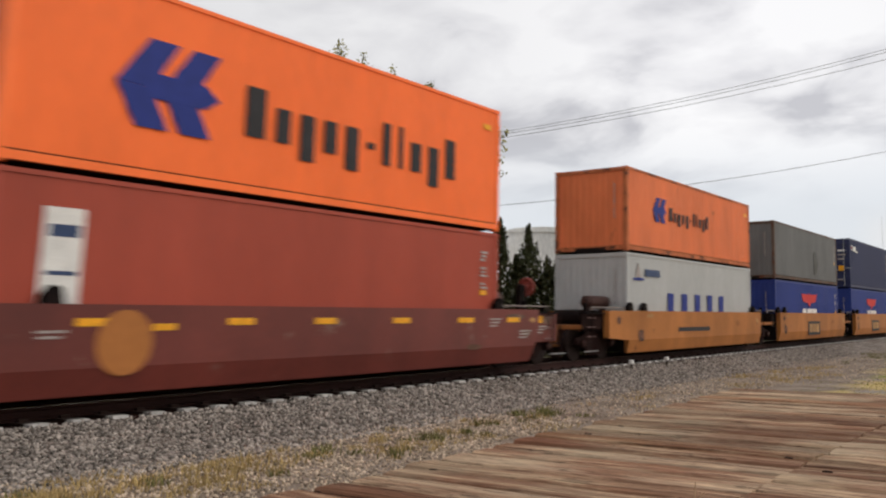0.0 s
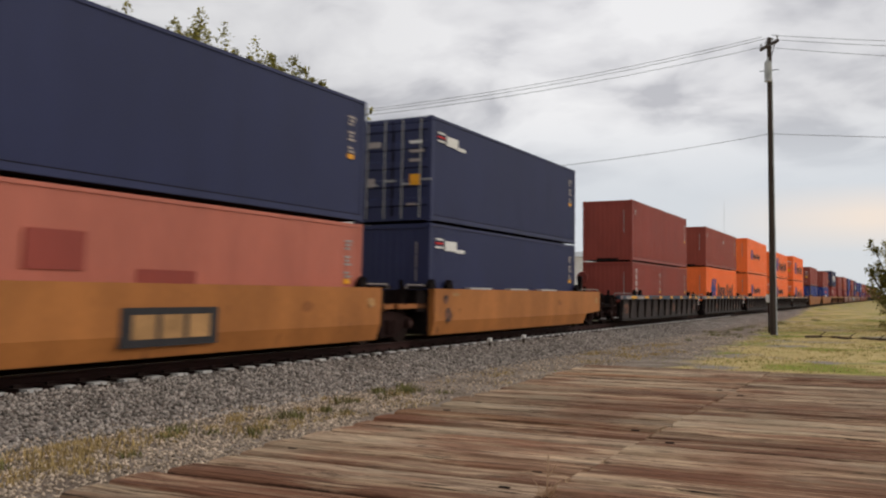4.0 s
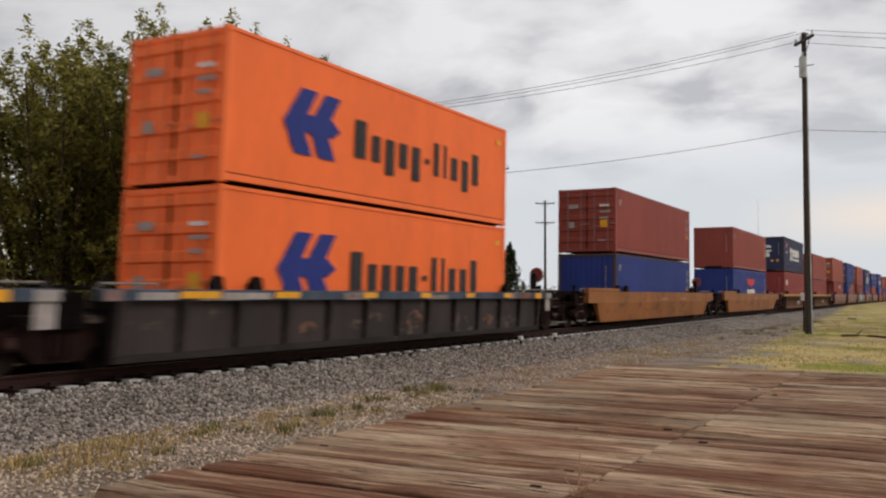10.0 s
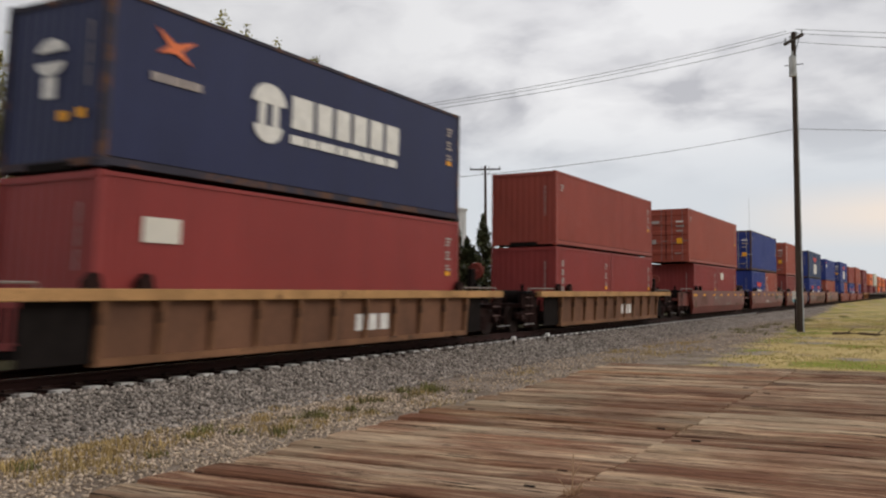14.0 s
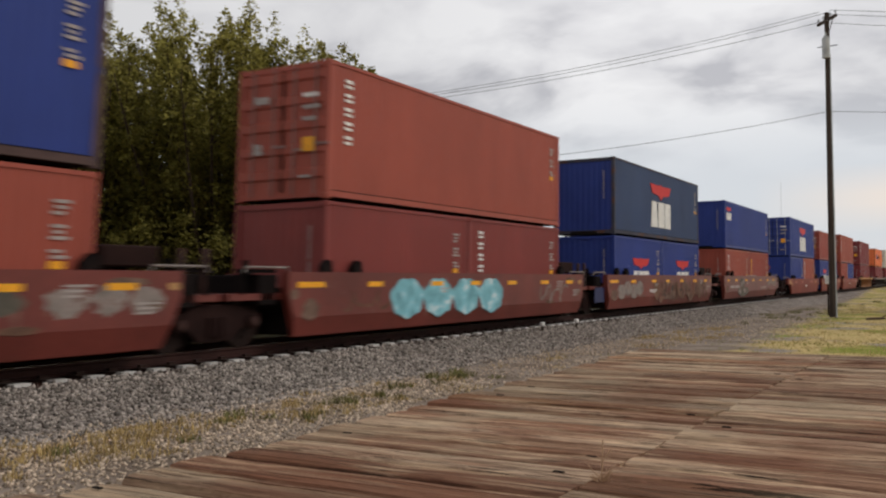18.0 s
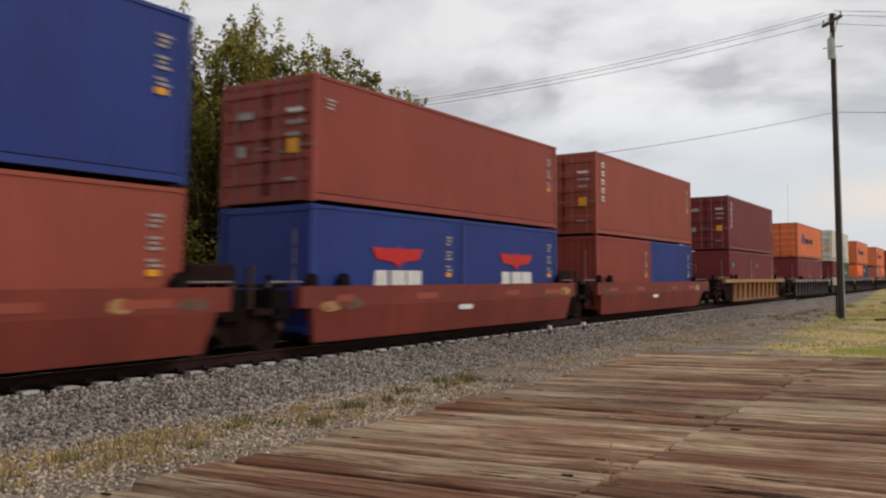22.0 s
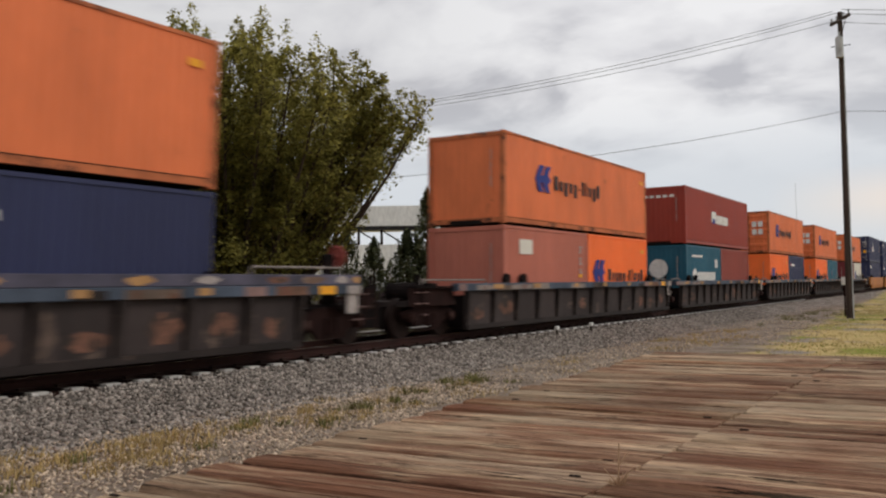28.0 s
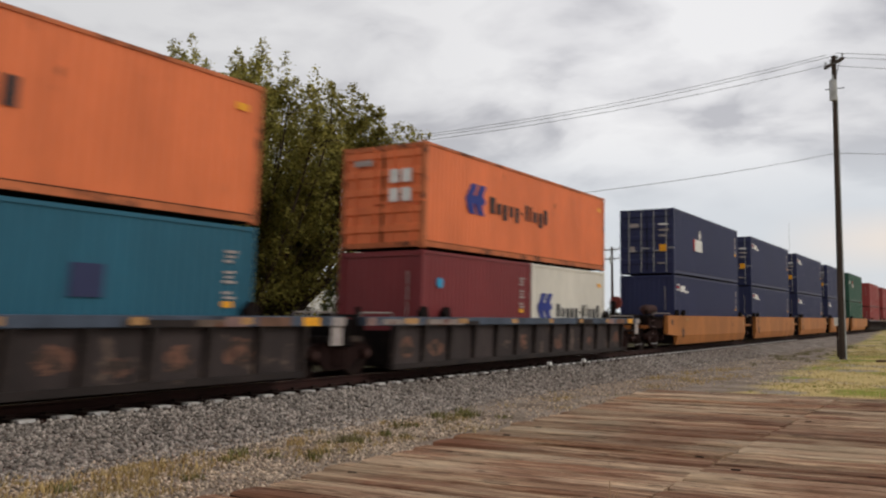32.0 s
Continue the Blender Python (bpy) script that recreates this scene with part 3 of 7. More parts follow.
def apl(root, y, z, s, tall=0.72):
    """A red spread-wing emblem over pale block lettering, as plain shapes."""
    zb = z + (tall + 0.06) * s
    shape(root, [(y, zb + 0.42 * s), (y + 0.9 * s, zb + 0.40 * s), (y + 1.0 * s, zb + 0.46 * s), (y + 1.1 * s, zb + 0.40 * s), (y + 2.0 * s, zb + 0.42 * s), (y + 1.80 * s, zb + 0.17 * s), (y + 1.2 * s, zb + 0.12 * s), (y + 1.0 * s, zb),
                 (y + 0.8 * s, zb + 0.12 * s), (y + 0.20 * s, zb + 0.17 * s)], RED_MARK, "painted_emblem", "red spread-wing emblem")
    for k, (w0, w1) in enumerate(((0.06, 0.66), (0.72, 1.30), (1.36, 1.94))):
        lean = 0.08 if k == 0 else 0.0
        shape(root, [(y + w0 * s, z), (y + w1 * s, z), (y + (w1 - lean) * s, z + tall * s), (y + (w0 + lean) * s, z + tall * s)], WHITE_MARK, "lettering_bar")


# ---------------------------------------------------------------- railway well cars
def side_smooth(bm, sx, t0, t1, b0, b1, top, bot, crease, stepped=(False, False)):
    """A plate girder side: upright above the crease, leaning in below, its lower corners cut back."""
    zc = bot + (top - bot) * crease
    m0, m1 = b0 + (t0 - b0) * (0.06 if stepped[0] else 0.4), b1 + (t1 - b1) * (0.06 if stepped[1] else 0.4)
    e0, e1 = (zc + 0.09 if on else top - 0.42 for on in stepped)
    xo, xl, xi = 1.43, 1.33, 1.25
    outer = [(xo, t0, top), (xo, t1, top), (xo, t1, e1), (xo, m1, zc), (xl, b1, bot), (xl, b0, bot), (xo, m0, zc), (xo, t0, e0)]
    va = [bm.verts.new((sx * x, y, z)) for x, y, z in outer]
    vb = [bm.verts.new((sx * xi, y, z)) for x, y, z in outer]
    bm.faces.new([va[i] for i in (0, 1, 2, 3, 6, 7)])
    bm.faces.new([va[i] for i in (3, 4, 5, 6)])
    bm.faces.new([vb[i] for i in (0, 1, 2, 3, 6, 7)])
    bm.faces.new([vb[i] for i in (3, 4, 5, 6)])
    n = len(outer)
    for i in range(n):
        bm.faces.new((va[i], va[(i + 1) % n], vb[(i + 1) % n], vb[i]))
    bmesh.ops.recalc_face_normals(bm, faces=bm.faces[:])


def wheelset(bm):
    for sx in (-1, 1):
        x = sx * 0.75
        rod(bm, (x - 0.065, 0, 0), (x + 0.065, 0, 0), 0.46, 28)
        rod(bm, (x - sx * 0.09, 0, 0), (x - sx * 0.065, 0, 0), 0.485, 28)
        for k in range(6):
            a = k * math.pi / 3
            c = (x + sx * 0.066, 0.29 * math.cos(a), 0.29 * math.sin(a))
            box(bm, c[0] - 0.006, c[0] + 0.006, c[1] - 0.035, c[1] + 0.035, c[2] - 0.035, c[2] + 0.035)
        rod(bm, (x, 0, 0), (x + sx * 0.30, 0, 0), 0.10, 12)
    rod(bm, (-0.75, 0, 0), (0.75, 0, 0), 0.085, 12)


def side_frame(bm, sx):
    """A cast truck side frame with its bow, pedestals and spring nest opening."""
    out = [(-1.12, 0.16), (-1.12, 0.00), (-0.92, -0.05), (-0.62, -0.10), (-0.40, -0.30), (0.40, -0.30), (0.62, -0.10), (0.92, -0.05), (1.12, 0.00), (1.12, 0.16),
           (0.75, 0.22), (0.40, 0.34), (-0.40, 0.34), (-0.75, 0.22)]
    prism(bm, out, 0, sx * 0.98 - 0.05, sx * 0.98 + 0.05)
    for y in (-0.89, 0.89):
        rod(bm, (sx * 0.98, y, 0.02), (sx * 1.13, y, 0.02), 0.13, 12)
    for y in (-0.15, 0.0, 0.15):
        rod(bm, (sx * 1.06, y, -0.22), (sx * 1.06, y, 0.12), 0.06, 8)


WHEELS = []


def truck(root, y):
    body = place("truck", shared(("truck_bolster",), lambda bm: box(bm, -1.0, 1.0, -0.2, 0.2, 0.0, 0.32, 0.03), SOOT_SHADE), root, "sooty cast-steel truck, darkened for shade", pose(0, y, RAIL_Z + 0.46))
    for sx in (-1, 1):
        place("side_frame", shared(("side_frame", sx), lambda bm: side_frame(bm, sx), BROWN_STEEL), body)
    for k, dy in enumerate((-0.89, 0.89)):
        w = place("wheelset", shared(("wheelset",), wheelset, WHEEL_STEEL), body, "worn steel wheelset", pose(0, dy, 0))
        place("bearing_cap", shared(("bearing_cap",), lambda bm: rod(bm, (1.13, 0, 0.02), (1.17, 0, 0.02), 0.09, 10, 0.07), RUSTY_TANK), body, "worn bearing cap", pose(0, dy, 0))
        WHEELS.append((k, w))


def pipe_run(bm, pts, r=0.02, sides=6):
    """One bent pipe through the points."""
    pts = [Vector(p) for p in pts]
    rings = []
    for i, p in enumerate(pts):
        d = (pts[min(i + 1, len(pts) - 1)] - pts[max(i - 1, 0)]).normalized()
        q = d.to_track_quat("Z", "Y")
        rings.append([bm.verts.new(p + q @ Vector((r * math.cos(2 * math.pi * k / sides), r * math.sin(2 * math.pi * k / sides), 0))) for k in range(sides)])
    for a, b in zip(rings, rings[1:]):
        # start each band at the vertex that lies nearest
        o = min(range(sides), key=lambda k: (b[k].co - a[0].co - (b[0].co - b[0].co)).length)
        for k in range(sides):
            bm.faces.new((a[k], a[(k + 1) % sides], b[(k + 1 + o) % sides], b[(k + o) % sides]))
    bm.faces.new(rings[0])
    bm.faces.new(rings[-1])
    bmesh.ops.recalc_face_normals(bm, faces=bm.faces[:])


def ring_wheel(bm):
    """A dished hand wheel with a thick rim, on an axle along the car."""
    prof = [(0.0, -0.12), (0.045, -0.12), (0.045, -0.02), (0.07, 0.0), (0.18, 0.0), (0.20, -0.03), (0.235, -0.035), (0.255, 0.0), (0.235, 0.035), (0.20, 0.03), (0.18, 0.018), (0.05, 0.02), (0.0, 0.03)]
    k, rings = 18, []
    for r, y in prof:
        rings.append([bm.verts.new((r * math.cos(2 * math.pi * j / k), y, r * math.sin(2 * math.pi * j / k))) for j in range(k)] if r else [bm.verts.new((0, y, 0))])
    for p, q in zip(rings, rings[1:]):
        for j in range(k):
            vs = [p[j % len(p)], p[(j + 1) % len(p)], q[(j + 1) % len(q)], q[j % len(q)]]
            bm.faces.new(list(dict.fromkeys(vs)))
    bmesh.ops.recalc_face_normals(bm, faces=bm.faces[:])


STYLE = {
    "smooth_yellow": dict(mat=CAR_YELLOW, top=1.95, bot=0.715, ribs=0, words="yellow steel well car with smooth plate sides"),
    "long_yellow": dict(mat=CAR_OCHRE, top=1.88, bot=0.735, ribs=0, words="long ochre-yellow well car with creased sides"),
    "ribbed_yellow": dict(mat=GRIMY_OCHRE, top=1.87, bot=0.715, ribs=11, words="ochre-yellow well car with ribbed sides"),
    "brown": dict(mat=CAR_BROWN, top=1.95, bot=0.715, ribs=0, words="dark brown graffitied well car with smooth sides"),
    "red_brown": dict(mat=CAR_RED, top=1.78, bot=0.675, ribs=0, words="red-brown well car with smooth sloping sides"),
    "ribbed_black": dict(mat=CAR_BLACK, top=1.82, bot=0.695, ribs=13, words="sooty black ribbed well car with blue top chord"),
}
WELL_FLOOR = 0.83


def well_car(style, length, front_gap, back_gap, front_joint, back_joint, trim=""):
    """One well-car unit; y = 0 is the front end of its load, which is length long. The gaps run to the loads before and behind."""
    S = STYLE[style]
    M, top, bot = S["mat"], S["top"], S["bot"]
    if trim == "ochre":
        M = BRIGHT_OCHRE
    root = thing("well_car", S["words"], "freight car", "well cars of the train")
    fe, be = -front_gap / 2, length + back_gap / 2          # joints or coupling faces
    if style == "long_yellow":
        t0, t1, b0, b1 = -3.75, length + 4.4, -2.2, length + 2.5
    elif style == "ribbed_black":
        wide = front_gap > 6.6 or (back_joint and back_gap > 6.6) or (front_joint and not back_joint and back_gap > 9.5)
        b0, b1 = (-2.3, length + 2.25) if wide else (-1.35, length + 1.4)
        t0, t1 = (fe + 0.35 if front_joint else -2.9), (be - 0.35 if back_joint else length + (4.0 if back_gap > 10.8 else 3.15))
        t0, t1 = min(t0, b0 - 0.1), max(t1, b1 + 0.1)
    elif S["ribs"]:
        t0, t1, b0, b1 = -1.9, length + 2.5, 0.05, length + 0.25
    elif style == "brown":
        t0, t1, b0, b1 = -1.35, length + 1.6, -1.05, length + 1.3
    elif style == "red_brown":
        t0, t1, b0, b1 = (-0.5 if front_joint else -2.4), length + (0.95 if back_joint else 2.2), (0.05 if front_joint else -0.35), length + 0.4
    else:
        t0, t1, b0, b1 = (-0.06 if front_joint else -1.7), length + (0.60 if back_joint else 2.6), (-0.04 if front_joint else -0.24), length + (0.55 if back_joint else 0.7)
    key = (style, round(t0, 1), round(t1, 1), round(b0, 1), round(b1, 1))
    for sx in (1, -1):
        if not S["ribs"]:
            crease = 0.62 if style in ("long_yellow", "red_brown") else 0.3
            cut = (style == "smooth_yellow" and not front_joint, style == "smooth_yellow" and not back_joint)
            ends = (t0, t1, b0, b1) if sx > 0 else (0.0, length, 0.1, length - 0.1)
            place("side_sill", shared(("side_sill", key, sx), lambda bm: side_smooth(bm, sx, *ends, top, bot, crease, cut if sx > 0 else (False, False)), M), root)
        else:
            chord = (GREY_TRIM if trim == "grey" else BLUE_TRIM) if style == "ribbed_black" else DUSTY_TAN
            web = DUSTY_WEB if style == "ribbed_black" else M if trim == "ochre" else BROWN_WEB
            place("top_chord", shared(("top_chord", key, sx), lambda bm: box(bm, min(sx * 1.24, sx * 1.45), max(sx * 1.24, sx * 1.45), t0 if sx > 0 else 0.0, t1 if sx > 0 else length, top - 0.19, top, 0.012), chord), root)
            place("side_web", shared(("side_web", key, sx, trim), lambda bm: box(bm, min(sx * 1.26, sx * 1.30), max(sx * 1.26, sx * 1.30), b0, b1, bot, top - 0.19), web), root)
            place("bottom_chord", shared(("bottom_chord", key, sx, trim), lambda bm: box(bm, min(sx * 1.22, sx * 1.38), max(sx * 1.22, sx * 1.38), b0, b1, bot - 0.03, bot + 0.09), M), root)
            n = S["ribs"]
            for i in range(n if sx > 0 else 0):
                y = b0 + 0.05 + (b1 - b0 - 0.1) * i / (n - 1)
                place("side_rib", shared(("side_rib", style, sx, trim), lambda bm: prism(bm, [(sx * 1.301, bot + 0.092), (sx * 1.36, bot + 0.092), (sx * 1.44, top - 0.195), (sx * 1.301, top - 0.195)], 1, -0.06, 0.06), M), root, at=pose(0, y, 0))
    if style == "ribbed_yellow":
        for y0, y1 in ((-1.25, b0 - 0.002), (b1 + 0.002, length + 1.3)):
            place("end_web", shared(("end_web", round(y0, 2)), lambda bm: box(bm, 1.245, 1.275, y0, y1, bot + 0.03, top - 0.192), DARK_GAP), root, "sooty dark end web")
    # floor of the well
    for i in range(2):
        y = 0.25 + (length - 0.5) * i
        place("floor_beam", shared(("floor_beam", bot), lambda bm: box(bm, -1.24, 1.24, -0.2, 0.2, WELL_FLOOR - 0.10, WELL_FLOOR), SOOT_SHADE), root, at=pose(0, y, 0))
    place("floor_plate", shared(("floor_plate", key), lambda bm: box(bm, -1.24, 1.24, b0 + 0.1, b1 - 0.1, bot + 0.02, bot + 0.06), SOOT_SHADE), root)
    # ends over the trucks
    # end platforms in darker colours, for grime and for the shadow they lie in
    GRIME_SHADE = {"smooth_yellow": CAR_OCHRE, "ribbed_yellow": BROWN_STEEL, "long_yellow": BROWN_STEEL, "red_brown": BROWN_STEEL}.get(style, M)
    for front, edge, joint in ((True, fe, front_joint), (False, be, back_joint)):
        s = -1 if front else 1
        y_in = (t0 + 0.25) if front else (t1 - 0.25)
        y_out = edge - s * (0.12 if joint else 0.75)
        if s * (y_out - y_in) > 0.05:
            place("end_platform", shared(("end_platform", style, round(y_in, 2), round(y_out, 2)), lambda bm: (box(bm, -1.2, 1.2, min(y_in, y_out), max(y_in, y_out), top - 0.52, top - 0.40), box(bm, -0.42, 0.42, min(y_in, y_out), max(y_in, y_out), top - 1.0, top - 0.521)), GRIME_SHADE), root)
        y_bulk = b0 + 0.06 if front else b1 - 0.06
        high = 0.3
        if style == "smooth_yellow" and front:
            y_bulk, high = min(y_bulk, -0.09), 0.03
        place("end_bulkhead", shared(("end_bulkhead", style, round(y_bulk, 2)), lambda bm: box(bm, -1.24, 1.24, y_bulk - 0.05, y_bulk + 0.05, bot + 0.06, top - high), SOOT_SHADE), root)
        y_rail = edge - s * (0.45 if joint else 1.2)
        y_b = y_rail - s * ((3.2 if style == "ribbed_black" else 2.4) if not joint else 1.25)
        place("handrail", shared(("handrail", style, round(y_rail, 2), round(y_b, 2)), lambda bm: pipe_run(bm, [(1.22, y_rail, top - 0.02), (1.22, y_rail - s * 0.05, top + 0.085), (1.22, y_b + s * 0.05, top + 0.085), (1.22, y_b, top - 0.02)], 0.024), RAIL_BAR), root, "worn pale handrail")
        for y_post in (y_rail, y_b):
            place("rail_post", shared(("rail_post", style), lambda bm: rod(bm, (1.22, 0, top - 0.42), (1.22, 0, top - 0.02), 0.022, 6), SOOT_SHADE), root, at=pose(0, y_post, 0))
        for x in (-0.55, 0.8):
            place("lock_stand", shared(("lock_stand", style), lambda bm: (box(bm, -0.09, 0.09, -0.16, 0.16, top - 0.41, top - 0.02, 0.02), rod(bm, (0, 0, top - 0.05), (0, 0, top + 0.22), 0.06, 8)), SOOT_SHADE), root, at=pose(x, y_rail - s * 0.5, 0))
        if not joint:
            near, far = (t1 - 0.2, y_out) if not front else (y_out, t0 + 0.2)
            if far - near > 0.5:
                side = M if style == "brown" else BROWN_STEEL
                deep = 0.80 if style == "brown" else 0.52
                place("end_side", shared(("end_side", style, round(near, 2), round(far, 2)), lambda bm: box(bm, 1.16, 1.21, near, far, top - deep, top - 0.10), side), root, "grimy side plate of the car's end")
                place("end_step", shared(("end_step", style, round(near, 2), round(far, 2)), lambda bm: box(bm, 1.05, 1.33, near + 0.1, far - 0.1, top - 0.095, top - 0.06), SOOT_SHADE), root)
                for k in range(3):
                    place("end_rung", shared(("end_rung",), lambda bm: rod(bm, (1.25, -0.26, 0), (1.25, 0.26, 0), 0.013, 6), WARM_BAR), root, "worn ladder rung", pose(0, (far if not front else near) - s * 0.45, top - 0.20 - 0.26 * k))
            place("air_reservoir", shared(("air_reservoir", style), lambda bm: (rod(bm, (0.45, -0.62, top + 0.26), (0.45, 0.62, top + 0.26), 0.19, 14), rod(bm, (0.45, -0.70, top + 0.26), (0.45, -0.62, top + 0.26), 0.11, 14, 0.19),
                  rod(bm, (0.45, 0.62, top + 0.26), (0.45, 0.70, top + 0.26), 0.19, 14, 0.11), box(bm, 0.35, 0.55, -0.5, -0.4, top - 0.41, top + 0.09), box(bm, 0.35, 0.55, 0.4, 0.5, top - 0.41, top + 0.09)), RUSTY_TANK), root, "rust-brown air reservoir", pose(0, edge - s * 3.1, 0)) if (style == "brown" and not front) or (style == "smooth_yellow" and front) else None
            truck(root, edge - s * 1.9)
            place("coupler", shared(("coupler",), lambda bm: (box(bm, -0.09, 0.09, -0.75, 0.0, RAIL_Z + 0.72, RAIL_Z + 0.94, 0.02), box(bm, -0.17, 0.17, 0.0, 0.0 + 0.22, RAIL_Z + 0.66, RAIL_Z + 1.0, 0.04)), BROWN_STEEL), root, at=pose(0, edge - s * 0.24, 0, 0, 0, 0 if not front else 180))
            if not front:
                tall = edge - s * 1.35
                place("brake_stand", shared(("brake_stand", style), lambda bm: box(bm, 0.40, 0.56, -0.14, 0.14, top - 0.40, top + 0.66, 0.03), SOOT_SHADE), root, "tall grimy brake stand", pose(0, tall, 0))
                place("brake_wheel", shared(("brake_wheel",), ring_wheel, RED_WHEEL), root, "dull red brake wheel", pose(0.48, tall + 0.30, top + 0.60))
            for z in (0.84,):
                place("grab_bar", shared(("grab_bar",), lambda bm: rod(bm, (0, -0.42, 0), (0, 0.42, 0), 0.012, 6), PALE_BAR), root, "worn pale grab bar", pose(1.36, edge - s * 0.95, z))
            place("brake_unit", shared(("brake_unit", style), lambda bm: (rod(bm, (-0.5, 0, top - 0.18), (0.35, 0, top - 0.18), 0.22, 14), box(bm, 0.45, 0.85, -0.2, 0.2, top - 0.39, top + 0.02, 0.03)), SOOT_SHADE), root, at=pose(0, edge - s * 2.4, 0))
            place("ladder_stile", shared(("ladder_stile", style), lambda bm: (rod(bm, (1.3, -0.2, 0.72), (1.3, -0.2, top - 0.1), 0.02, 6), rod(bm, (1.3, 0.2, 0.72), (1.3, 0.2, top - 0.1), 0.02, 6),
                  rod(bm, (1.3, -0.2, 0.8), (1.3, 0.2, 0.8), 0.016, 6), rod(bm, (1.3, -0.2, 1.1), (1.3, 0.2, 1.1), 0.016, 6)), BROWN_STEEL), root, at=pose(0.02, edge - s * 0.95, 0))
        else:
            y_p = (t0 - 0.05) if front else (t1 + 0.05)
            place("end_plate", shared(("end_plate", style, round(y_p, 2)), lambda bm: (box(bm, -1.2, 1.2, min(y_p, y_p + s * 0.5), max(y_p, y_p + s * 0.5), top - 0.62, top - 0.05, 0.02), box(bm, 0.95, 1.15, min(y_p, y_p + s * 0.9), max(y_p, y_p + s * 0.9), top - 0.02, top + 0.05)), SOOT_SHADE), root)
            if not front:
                truck(root, edge)
                if style in ("brown", "red_brown"):
                    place("valve_box", shared(("valve_box", style), lambda bm: (box(bm, 0.5, 1.2, 0.0, 1.15, top + 0.06, top + 0.40, 0.03), box(bm, 0.6, 0.75, 0.2, 0.95, top - 0.3, top + 0.058)), BROWN_STEEL), root, "dark brown valve box", pose(0, length + 0.15, 0))
                    for y_s in (t1 + 0.2, t1 + 0.75):
                        place("stanchion", shared(("stanchion", style), lambda bm: box(bm, 1.12, 1.20, -0.06, 0.06, top - 0.4, top + 0.38, 0.01), RUSTY_TANK), root, "worn upright stanchion", pose(0, y_s, 0))
    for y in (-0.10, 0.95, length - 0.15):
        place("corner_guide", shared(("corner_guide", style), lambda bm: prism(bm, [(-0.16, top + 0.002), (0.16, top + 0.002), (0.10, top + 0.22), (-0.02, top + 0.25), (-0.16, top + 0.12)], 0, 1.27, 1.40), SOOT_SHADE if style != "ribbed_yellow" else BROWN_STEEL), root, "dark container guide", pose(0, y, 0))
    root["ends"] = [t0, t1, b0, b1]
    return root


def car_mark(root, y0, y1, z0, z1, mat, name="painted_mark", x=1.436, label=""):
    bm = bmesh.new()
    box(bm, x - 0.004, x + 0.004, y0, y1, z0, z1)
    return part(name, bm, mat, root, label)


